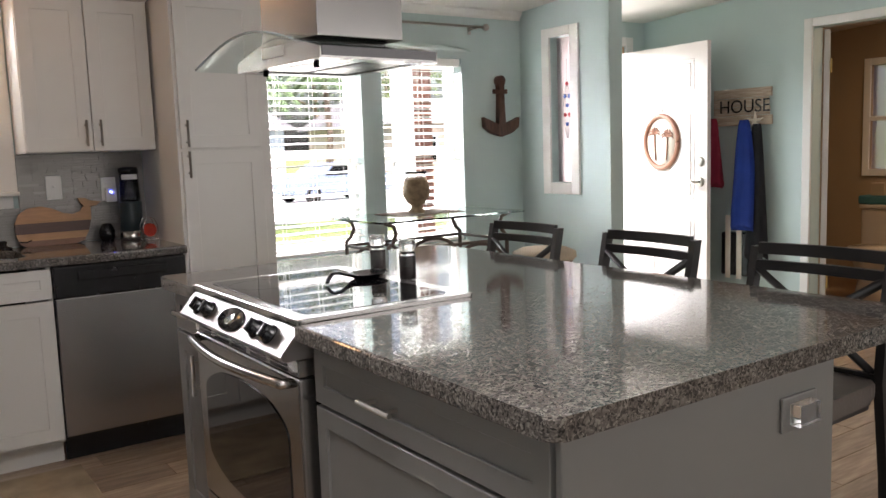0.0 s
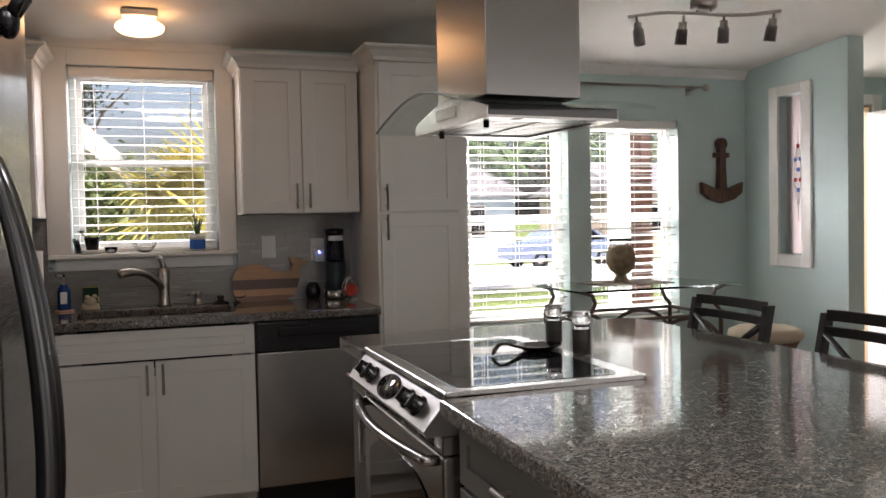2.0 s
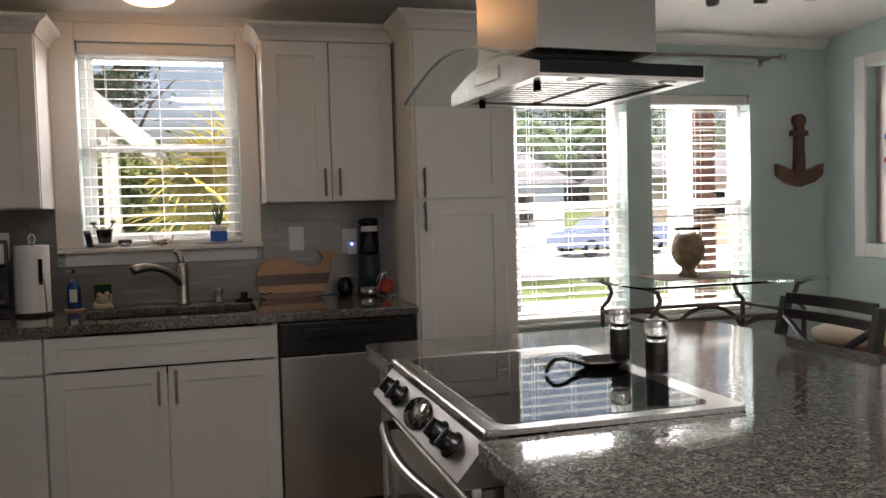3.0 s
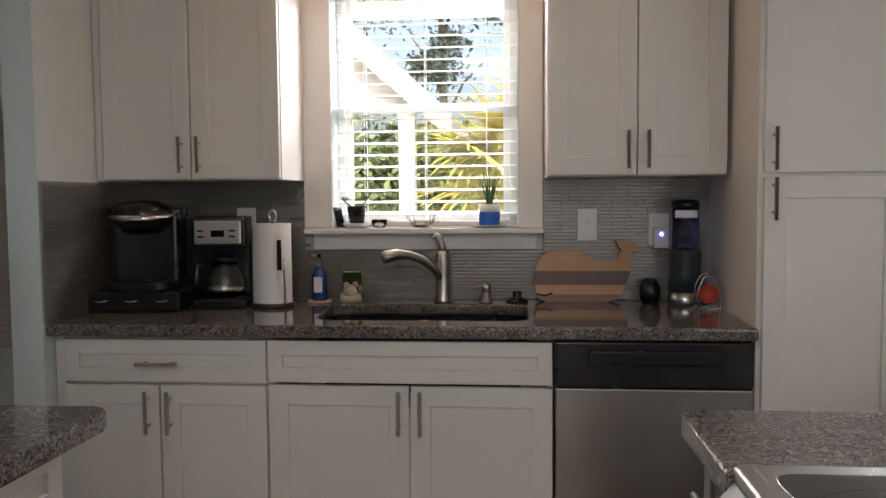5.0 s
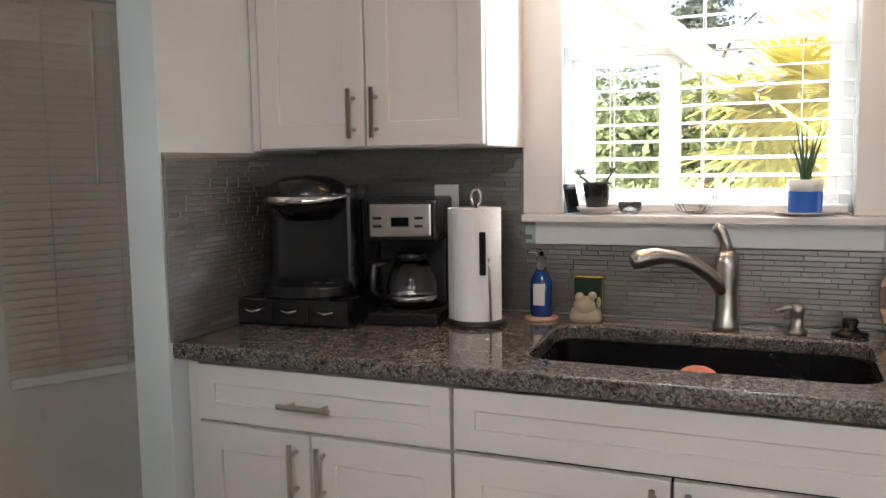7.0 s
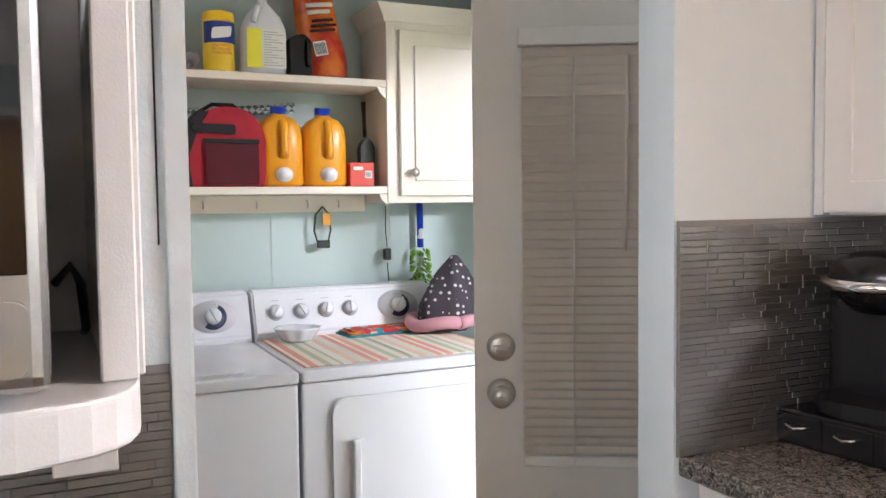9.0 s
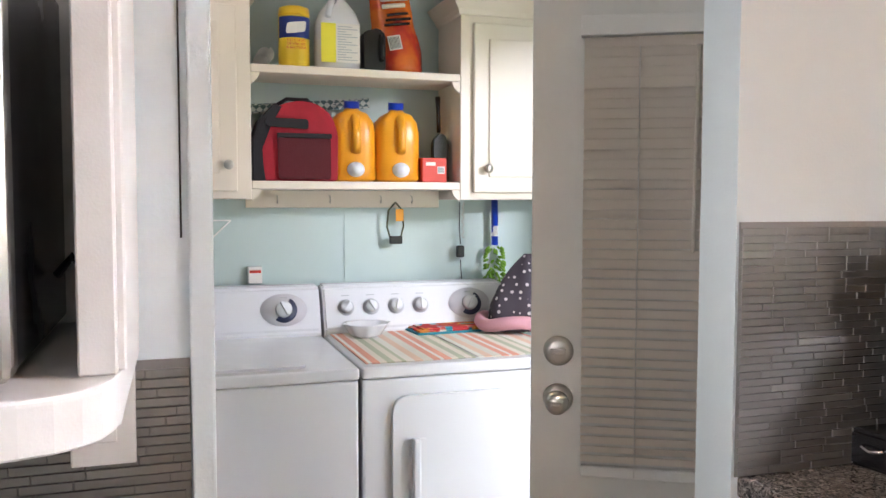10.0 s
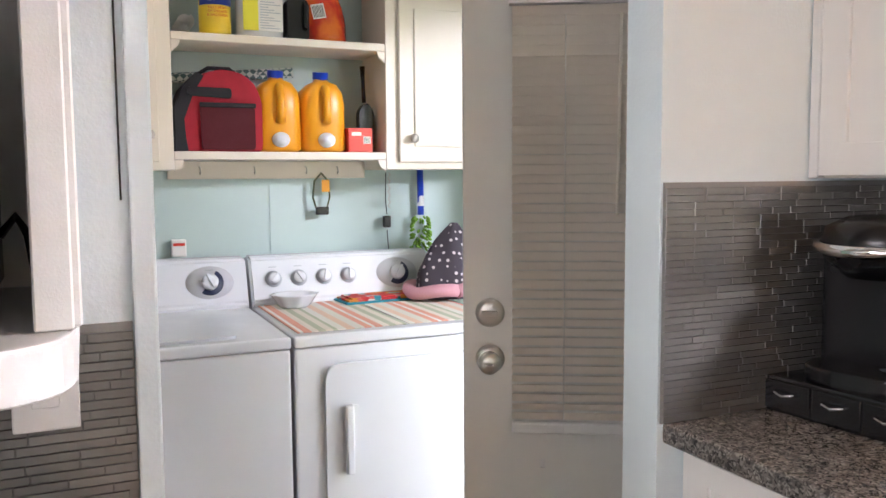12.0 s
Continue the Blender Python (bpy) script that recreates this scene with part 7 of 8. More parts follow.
ob_[1].links.new(ramp(ob_[1], noise_at(ob_[1], v, 7, 3), [(0.42, (0.75, 0.17, 0.02)), (0.56, (0.55, 0.04, 0.02)), (0.68, (0.16, 0.05, 0.03))]), ob_[2].inputs["Base Color"])
bump(ob_[1], ob_[2], noise_at(ob_[1], v, 30, 4), 0.6, 0.006)
part("film", bm, ob_[0], og)
bm = new_bm()
box(bm, 0.072, 0.0735, -0.020, 0.027, 0.075, 0.125, 0, 1, pose(0, 0, 0, 12, -4, 0))
lb = part("barcode_label", bm, TRIM, og)
for k in range(8):
    bm = new_bm()
    box(bm, 0.0737, 0.0741, -0.016 + 0.005 * k, -0.0135 + 0.005 * k, 0.08, 0.12, 0, 1, pose(0, 0, 0, 12, -4, 0))
    part("bar", bm, BLACK, lb)
for k, (ya, yb, z) in enumerate(((-0.055, 0.035, 0.16), (-0.05, 0.04, 0.178), (-0.045, 0.03, 0.196), (-0.06, 0.02, 0.225), (-0.065, 0.03, 0.25))):
    bm = new_bm()
    tube(bm, [(0.066 - 0.16 * (z - 0.16), ya, z), (0.070 - 0.16 * (z - 0.16), (ya + yb) / 2, z + 0.006), (0.066 - 0.16 * (z - 0.16), yb, z + 0.012)], 0.005 if k < 3 else 0.008, 6)
    part("printed_line", bm, BLACK if k < 3 else CREAM, og)
rt = thing("rolled_towel", "small rolled white towel at the shelf end", "towel", Matrix.Translation((-1.72, -1.262, 1.857)))
bm = new_bm()
sp_pts = [((0.004 + 0.026 * i / 60) * math.cos(i * 0.33), (0.004 + 0.026 * i / 60) * math.sin(i * 0.33)) for i in range(61)]
a_ = [bm.verts.new((-0.09, y, z)) for y, z in sp_pts]
b_ = [bm.verts.new((0.07, y, z)) for y, z in sp_pts]
for i in range(60):
    bm.faces.new((a_[i], a_[i + 1], b_[i + 1], b_[i]))
bmesh.ops.solidify(bm, geom=list(bm.faces), thickness=0.0025)
part("cloth", bm, PAPER, rt)

# hanging things
cl = thing("pet_collar", "camouflage pet collar with a yellow tag hanging on a hook", "collar", Matrix.Translation((-1.868, -0.765, 1.375)))
bm = new_bm()
tube(bm, [(0.002, 0, 0), (0.006, -0.028, -0.03), (0.006, -0.034, -0.09), (0.006, -0.02, -0.14), (0.006, 0.015, -0.143), (0.006, 0.03, -0.09), (0.006, 0.026, -0.03), (0.002, 0, 0)], 0.006, 8, 0.5)
part("strap", bm, paint("olive_camouflage", (0.09, 0.1, 0.05), 0.8, 0.6, 60, 0.3, 60), cl)
bm = new_bm()
box(bm, 0.004, 0.022, -0.026, 0.022, -0.155, -0.125, 0.004, 2)
part("buckle", bm, BLACK, cl)
bm = new_bm()
box(bm, 0.012, 0.015, -0.002, 0.028, -0.07, -0.025, 0.001)
part("tag", bm, YEL, cl)
cb = thing("charger_cable", "black charger with its cable hanging from a hook", "cable", Matrix.Translation((-1.868, -0.51, 1.375)))
bm = new_bm()
tube(bm, [(0.002, 0, 0), (0.004, -0.003, -0.10), (0.004, 0.002, -0.16)], 0.002, 6)
tube(bm, [(0.004, 0.002, -0.22), (0.004, 0.006, -0.28), (0.0, 0.014, -0.33)], 0.002, 6)
part("cord", bm, BLACK, cb)
bm = new_bm()
box(bm, -0.004, 0.018, -0.014, 0.014, -0.21, -0.165, 0.003)
part("adapter", bm, BLACK, cb)
bm = new_bm()
tube(bm, [(0.004, 0.012 + 0.006 * math.sin(i * 1.9), -0.008 * i) for i in range(18)], 0.002, 6)
part("chain", bm, NICKEL, cb)
mo = thing("duster_mop", "blue-handled duster with a bright green microfibre head", "duster", Matrix.Translation((-1.855, -0.37, 0)))
bm = new_bm()
cyl(bm, (0.0, 0, 1.21), (0, -0.002, 1.395), 0.013, 14)
part("handle", bm, BLUECAP, mo)
bm = new_bm()
cyl(bm, (0, 0, 1.245), (0, 0, 1.285), 0.0135, 14)
part("ferrule", bm, TRIM, mo)
bm = new_bm()
rr = random.Random(2)
for k in range(150):
    z = rr.uniform(1.0, 1.205)
    a = rr.uniform(0, 6.28)
    w_ = 0.032 * (1 - abs((z - 1.10) / 0.13) ** 3 * 0.5)
    p = Vector((w_ * 0.7 * math.cos(a), w_ * math.sin(a), z))
    tube(bm, [p, p + Vector((0.012 * math.cos(a), 0.014 * math.sin(a), -0.008))], [0.005, 0.004], 5)
part("head", bm, paint("lime_microfibre", (0.16, 0.34, 0.03), 0.9, 0.2), mo)
pb = thing("polka_dot_bag", "grey polka-dot cloth bag with a pink trim on the dryer", "bag", Matrix.Translation((-1.60, -0.385, 0.917)))
bm = new_bm()
rings = []
for j in range(14):
    t_ = j / 13
    ring = []
    for i in range(30):
        a = 2 * math.pi * i / 30
        r = (0.125 * math.sin(math.pi * min(0.5, 0.28 + t_ * 0.5)) * (1 - t_ ** 2.2 * 0.9)) * (1 + 0.10 * math.sin(5 * a + 4 * t_))
        ring.append(bm.verts.new((r * 0.8 * math.cos(a), r * math.sin(a) + 0.04 * t_, 0.27 * t_ + 0.004)))
    rings.append(ring)
for a, c in zip(rings, rings[1:]):
    for i in range(30):
        fc_ = bm.faces.new((a[i], a[(i + 1) % 30], c[(i + 1) % 30], c[i]))
        fc_.smooth = True
bm.faces.new(rings[0]), bm.faces.new(rings[-1])
dm, nt, b = base("polka_dot_cloth", (0.06, 0.05, 0.07), 0.85)
vo = nt.nodes.new("ShaderNodeTexVoronoi")
vo.inputs["Scale"].default_value, vo.inputs["Randomness"].default_value = 42, 0.25
nt.links.new(coords(nt), vo.inputs["Vector"])
c_ = ramp(nt, vo.outputs["Distance"], [(0.24, (0.6, 0.55, 0.56)), (0.28, (0.055, 0.045, 0.06))])
nt.links.new(c_, b.inputs["Base Color"])
part("cloth", bm, dm, pb)
bm = new_bm()
tube(bm, [(0.125 * 0.86 * math.cos(2 * math.pi * i / 30) * (1 + 0.06 * math.sin(5 * i)), 0.135 * math.sin(2 * math.pi * i / 30), 0.035 + 0.008 * math.sin(7 * i)) for i in range(31)], 0.024, 8)
part("pink_trim", bm, paint("pink_cloth", (0.58, 0.3, 0.35), 0.8, 0.1, 120, 0.5), pb)
pw = thing("plug_in_box", "small white plug-in box with a red printed strip", "plug-in device", Matrix.Translation((-1.8985, -1.28, 1.085)))
bm = new_bm()
box(bm, 0, 0.03, -0.025, 0.025, 0, 0.06, 0.003)
part("case", bm, TRIM, pw)
bm = new_bm()
box(bm, 0.0305, 0.0312, -0.02, 0.02, 0.038, 0.048)
part("printed_strip", bm, ORG, pw)
bm = new_bm()
tube(bm, [(-1.895, -1.62, 1.31), (-1.895, -1.36, 1.31)], 0.003, 6)
tube(bm, [(-1.895, -1.36, 1.31), (-1.895, -1.52, 1.16)], 0.003, 6)
solid("wall_bracket", bm, TRIM, "thin white folding bracket on the laundry wall", "bracket")
bm = new_bm()
box(bm, -1.8995, -1.885, -1.60, -1.555, 0.98, 1.16, 0.003)
solid("wall_box", bm, TRIM, "white plastic box on the laundry wall", "utility box")

# kitchen west wall details
bm = new_bm()
box(bm, -0.0345, -0.024, -1.547, -1.5155, 0.0, 2.3, 0.004, 2)
structure("opening_trim", bm, PALE, "pale blue corner strip at the laundry opening")
bm = new_bm()
box(bm, -0.0345, -0.0325, -1.558, -1.5555, 1.33, 2.25)
structure("wall_joint", bm, BLACK, "thin dark joint in the wall panelling")
oo = thing("outlet", "white outlet with a large cover plate on the tiled wall", "outlet", Matrix.Translation((-0.0255, -1.657, 1.10)))
bm = new_bm()
box(bm, 0.0, 0.007, -0.04, 0.04, -0.065, 0.075, 0.003, 2)
part("cover_plate", bm, TRIM, oo)
bm = new_bm()
box(bm, 0.0072, 0.010, -0.0165, 0.0165, -0.034, 0.034, 0.001)
so = part("socket", bm, TRIM, oo)
for z in (-0.016, 0.016):
    for y in (-0.006, 0.006):
        bm = new_bm()
        box(bm, 0.0101, 0.0104, y - 0.001, y + 0.001, z - 0.003, z + 0.004)
        part("slot", bm, BLACK, so)

# refrigerator magnets
mg = thing("hook_magnet", "dark hand-shaped magnet on the refrigerator door", "magnet", Matrix.Translation((0.862, -2.67, 1.675)))
bm = new_bm()
ball(bm, (0, 0, 0), 0.028, (0.7, 1, 1.1))
for a in (-35, -5, 25):
    tube(bm, [(0.005, 0.02 * math.sin(math.radians(a)), 0.01), (0.03, 0.05 * math.sin(math.radians(a)), 0.05)], [0.012, 0.010], 8)
part("figure", bm, BLACK, mg)
mt_ = thing("oven_mitt", "dark grey and sea-green fabric mitt hanging on the refrigerator", "oven mitt", Matrix.Translation((0.858, -3.02, 1.53)))
bm = new_bm()
slab(bm, rounded([(-0.06, -0.09), (0.06, -0.09), (0.065, 0.06), (0.03, 0.10), (-0.03, 0.10), (-0.065, 0.06)], [0.018] * 6, 3), 0.0, 0.02, M_YZ, 0.004)
part("cloth", bm, paint("dark_grey_cloth", (0.07, 0.075, 0.09), 0.85), mt_)
bm = new_bm()
slab(bm, rounded([(-0.065, -0.125), (0.065, -0.125), (0.065, -0.091), (-0.065, -0.091)], [0.01] * 4, 3), 0.0, 0.022, M_YZ, 0.003)
part("cuff", bm, paint("sea_green_cloth", (0.07, 0.14, 0.13), 0.85), mt_)

# rug
bm = new_bm()
box(bm, 0.45, 1.54, -1.28, -0.68, 0.0, 0.012, 0.004)
solid("sink_rug", bm, paint("tan_woven_rug", (0.33, 0.25, 0.16), 0.95, 0.3, 150, 1.0, 6), "mottled tan woven rug in front of the sink", "rug")

# ---- outdoors ----
GRASS = paint("lawn", (0.1, 0.14, 0.035), 0.95, 0.45, 60, 0.8, 0.9)
bm = new_bm()
box(bm, -300, 300, 0.5, 400, -0.9, -0.5)
structure("ground", bm, GRASS, "sunny green lawn")
bm = new_bm()
box(bm, -60, 60, 15.5, 26, -0.499, -0.47)
structure("road", bm, paint("pale_concrete", (0.45, 0.44, 0.43), 0.85, 0.08, 20, 0.4, 0.8), "pale concrete driveway and road")
bm = new_bm()
box(bm, 3.0, 14, 6.0, 10.8, -0.499, -0.485)
box(bm, -1.5, 6.5, 1.61, 3.0, -0.499, -0.485)
structure("gravel_bed", bm, paint("white_shell_gravel", (0.5, 0.47, 0.42), 0.9, 0.35, 90, 1.0, 30), "bed of white shell gravel")


def leaf_strip(bm, a, b, w, droop=0.0, n=4, up_=Vector((0, 0, 1))):
    a, b = Vector(a), Vector(b)
    d = (b - a)
    s = d.cross(up_)
    s = s.normalized() if s.length > 1e-5 else Vector((1, 0, 0))
    prev = None
    for i in range(n + 1):
        t = i / n
        p = a + d * t - Vector((0, 0, droop * t * t))
        ww = w * (1 - t ** 1.5) + 0.0006
        cur = (bm.verts.new(p - s * ww), bm.verts.new(p + s * ww))
        if prev:
            bm.faces.new((prev[0], prev[1], cur[1], cur[0]))
        prev = cur


# yellow-green leaf pushed yellower, so its colour carries sunlight
PALMY = paint("sun_tinted_palm_leaf", (0.42, 0.35, 0.07), 0.6, 0.3, 60, 0.2, 9)
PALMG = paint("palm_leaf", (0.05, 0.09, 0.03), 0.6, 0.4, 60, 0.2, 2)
BARK = paint("grey_bark", (0.12, 0.09, 0.065), 0.9, 0.3, 30, 0.9, 3)


def fan_palm(x, y, z, scale, label, heads, seed_):
    t = thing("fan_palm", label, "palm tree", Matrix.Translation((x, y, -0.5)))
    rr = random.Random(seed_)
    bm = new_bm()
    tube(bm, [(0, 0, 0), (0.03, 0.0, (z + 0.5) * 0.5), (0, 0, z + 0.5 - 0.25 * scale)], [0.12 * scale, 0.09 * scale, 0.07 * scale], 12)
    part("trunk", bm, BARK, t)
    for k in range(heads):
        a = 2 * math.pi * k / heads + rr.uniform(-0.2, 0.2)
        el = rr.uniform(-0.15, 0.7)
        c = Vector((math.cos(a) * math.cos(el), math.sin(a) * math.cos(el), math.sin(el))) * 0.42 * scale + Vector((0, 0, z + 0.5))
        bm = new_bm()
        cyl(bm, (0, 0, z + 0.5 - 0.25 * scale), c, 0.008 * scale, 6)
        n = Vector((math.cos(a), math.sin(a), math.sin(el))).normalized()
        u = n.cross(Vector((0, 0, 1))).normalized()
        w = u.cross(n)
        for i in range(34):
            b = math.radians(-150 + 300 * i / 33)
            d = (n * math.cos(b) * 0.75 + u * math.sin(b) + w * 0.25 * math.cos(b)) * 0.52 * scale * rr.uniform(0.85, 1.05)
            leaf_strip(bm, c, c + d, 0.015 * scale, 0.12 * scale, 4)
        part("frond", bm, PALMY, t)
    for hx, hy, hz in ((-0.12, -0.1, 0.02), (0.05, -0.2, 0.28), (0.3, -0.05, -0.05)):
        bm = new_bm()
        c = Vector((hx, hy, z + 0.5 + hz))
        cyl(bm, (0, 0, z + 0.5 - 0.3 * scale), c, 0.009, 6)
        for i in range(40):
            b = math.radians(60 + 240 * i / 39 + rr.uniform(-2, 2))
            d = Vector((math.cos(b), 0.25 * math.sin(2 * b), math.sin(b))) * 0.5 * scale * rr.uniform(0.85, 1.05)
            leaf_strip(bm, c, c + d, 0.013 * scale, 0.05 * scale, 4, Vector((0, 1, 0)))
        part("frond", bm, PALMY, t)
    return t


fan_palm(1.58, 2.1, 1.38, 1.3, "sunlit yellow-green fan palm outside the kitchen window", 13, 4)


def tree(x, y, h, spread, label, seed_, dark=True, n=5000, trunk=0.22):
    t = thing("tree", label, "tree", Matrix.Translation((x, y, -0.5)))
    rr = random.Random(seed_)
    bm = new_bm()
    tube(bm, [(0, 0, 0), (0.1, 0, h * 0.3), (0, 0.1, h * 0.55), (0.1, 0, h * 0.8)], [trunk, trunk * 0.7, trunk * 0.5, trunk * 0.15], 10)
    for k in range(7):
        a = k * 2.4
        z = h * (0.3 + 0.07 * k)
        tube(bm, [(0.05, 0, z), (math.cos(a) * spread * 0.35, math.sin(a) * spread * 0.35, z + h * 0.1), (math.cos(a) * spread * 0.75, math.sin(a) * spread * 0.75, z + h * 0.16)], [trunk * 0.35, trunk * 0.22, 0.02], 6)
    part("trunk", bm, BARK, t)
    bm = new_bm()
    clumps = [(Vector((rr.gauss(0, spread * 0.42), rr.gauss(0, spread * 0.42), h * rr.uniform(0.42, 0.98))), rr.uniform(0.5, 1.1) * spread * 0.26) for _ in range(34)]
    for _ in range(n):
        c, r = rr.choice(clumps)
        p = c + Vector((rr.gauss(0, r), rr.gauss(0, r), rr.gauss(0, r * 0.6)))
        s = rr.uniform(0.04, 0.10) * min(2.0, spread) / 3 * (1.0 if n > 5000 else 1.5)
        d1 = Vector((rr.uniform(-1, 1), rr.uniform(-1, 1), rr.uniform(-1, 1))).normalized() * s * 2
        d2 = d1.cross(Vector((rr.uniform(-1, 1), rr.uniform(-1, 1), rr.uniform(-1, 1)))).normalized() * s
        bm.faces.new([bm.verts.new(q) for q in (p - d1, p + d2, p + d1, p - d2)])
    part("crown", bm, paint("tree_foliage", (0.035, 0.055, 0.025) if dark else (0.09, 0.12, 0.04), 0.8, 0.4, 10, 0.3, 1.2), t)
    return t


tree(-1.2, 25, 14, 2.1, "tall dark pine tree behind the kitchen window", 3, True, 19000)
for x, y, h, sd in ((-5.5, 22, 3.6, 31), (-2.6, 21, 3.3, 32), (0.4, 22.5, 3.7, 33)):
    tree(x, y, h, 2.6, "rounded green shrub behind the carport", sd, False, 3000, 0.08)
tree(-10, 38, 11, 5.5, "broad green tree in the distance", 5, False)
tree(24, 42, 12, 6, "broad green tree across the road", 9)
tree(34, 50, 12, 8, "broad tree far across the road", 15, False)


def tall_palm(x, y, h, seed_):
    t = thing("feather_palm", "tall palm with arching feathery fronds", "palm tree", Matrix.Translation((x, y, -0.5)), "palms across the road")
    rr = random.Random(seed_)
    bm = new_bm()
    tube(bm, [(0, 0, 0), (0.15, 0, h * 0.5), (0, 0, h)], [0.2, 0.14, 0.11], 10)
    part("trunk", bm, BARK, t)
    for k in range(16):
        a = 2.4 * k
        L_ = rr.uniform(1.7, 2.3)
        pts = [Vector((math.cos(a) * L_ * s, math.sin(a) * L_ * s, h + 0.9 * math.sin(math.pi * min(1, s * 0.9)) * (0.7 - 0.05 * k) - 0.8 * s * s)) for s in [i / 12 for i in range(13)]]
        bm = new_bm()
        tube(bm, pts, [0.03 * (1 - i / 13) + 0.004 for i in range(13)], 5)
        for i in range(2, 13):
            d = (pts[i] - pts[i - 1]).normalized()
            s = d.cross(Vector((0, 0, 1))).normalized()
            for j in range(3):
                q = pts[i - 1].lerp(pts[i], j / 3)
                for sg_ in (-1, 1):
                    leaf_strip(bm, q, q + (s * sg_ + d * 0.6) * 0.5 * (1 - i / 20), 0.022, 0.22, 2)
        part("frond", bm, PALMG, t)
    return t


tall_palm(7.6, 14.2, 3.6, 1)
tall_palm(17.0, 27.0, 5.0, 2)

# neighbouring house with a gabled carport
SIDING = paint("white_siding", (0.74, 0.74, 0.72), 0.6, 0.04)
ROOFM = paint("grey_shingle", (0.14, 0.14, 0.15), 0.9, 0.2, 20, 0.6)
# white carport siding dulled to beige, its shade put into the colour
SHADED_SIDING = paint("shaded_carport_siding", (0.5, 0.46, 0.41), 0.7, 0.05)
nh = thing("neighbour_carport", "white neighbouring carport, painted beige for shade, with a steep gable and square posts", "building", Matrix.Translation((-2.0, 5.0, -0.5)))
bm = new_bm()
for s in (-1, 1):
    slab(bm, [(s * 2.75, 2.35), (s * 2.75, 2.6), (0, 5.1), (0, 4.75)], 0, 4.5, Matrix(((1, 0, 0, 0), (0, 0, 1, 0), (0, 1, 0, 0), (0, 0, 0, 1))))
part("roof", bm, SHADED_SIDING, nh)
bm = new_bm()
slab(bm, [(-2.5, 2.62), (2.45, 2.62), (0, 4.82)], 0.15, 0.25, Matrix(((1, 0, 0, 0), (0, 0, 1, 0), (0, 1, 0, 0), (0, 0, 0, 1))))
part("gable_wall", bm, SHADED_SIDING, nh)
for x in (-2.4, 0.6, 2.3):
    bm = new_bm()
    box(bm, x - 0.08, x + 0.08, 0.1, 0.26, 0, 2.619, 0.005)
    part("post", bm, SHADED_SIDING, nh)
bm = new_bm()
box(bm, -2.4, 2.3, 0.28, 0.32, 0.9, 0.98)
for k in range(24):
    box(bm, -2.3 + 0.2 * k, -2.26 + 0.2 * k, 0.28, 0.32, 0.0, 0.9)
part("railing", bm, SHADED_SIDING, nh)


def house(x, y, w, d, h, wall_c, label, seed_):
    t = thing("house", label, "house", Matrix.Translation((x, y, -0.5)))
    wm = paint("house_siding", wall_c, 0.7, 0.05)
    bm = new_bm()
    box(bm, 0, w, 0, d, 0, h)
    wl = part("wall", bm, wm, t)
    bm = new_bm()
    v0 = [bm.verts.new(p) for p in ((-0.5, -0.5, h), (w + 0.5, -0.5, h), (w + 0.5, d + 0.5, h), (-0.5, d + 0.5, h), (0, d / 2, h + 1.5), (w, d / 2, h + 1.5))]
    for f_ in ((0, 1, 5, 4), (2, 3, 4, 5), (1, 2, 5), (3, 0, 4), (3, 2, 1, 0)):
        bm.faces.new([v0[i] for i in f_])
    part("roof", bm, ROOFM, t)
    rr = random.Random(seed_)
    k = 1.2
    while k < w - 1.5:
        wn_ = new("window")
        wn_.parent = wl
        wn_.matrix_basis = Matrix.Translation((k, -0.02, 1.2))
        bm = new_bm()
        for a, b_, c, e in ((-0.06, 0, -0.06, 1.26), (1.0, 1.06, -0.06, 1.26), (0, 1, -0.06, 0), (0, 1, 1.2, 1.26), (0, 1, 0.57, 0.63)):
            box(bm, a, b_, -0.05, 0.01, c, e)
        part("window_frame", bm, SIDING, wn_)
        bm = new_bm()
        box(bm, 0, 1, -0.01, 0.01, 0, 1.2)
        part("pane", bm, BLACKGLASS, wn_)
        k += 2.6
    bm = new_bm()
    box(bm, w - 1.3, w - 0.4, -0.04, 0.0, 0, 2.05)
    part("door", bm, SIDING, t)
    return t


house(1.5, 28, 14, 8, 2.8, (0.42, 0.5, 0.58), "single-storey blue-grey neighbouring house with a shingle roof", 1)
house(-24, 28, 14, 8, 2.8, (0.5, 0.48, 0.42), "single-storey cream neighbouring house with a shingle roof", 2)
house(21, 28, 16, 9, 3.0, (0.42, 0.36, 0.3), "single-storey tan neighbouring house with a shingle roof", 3)


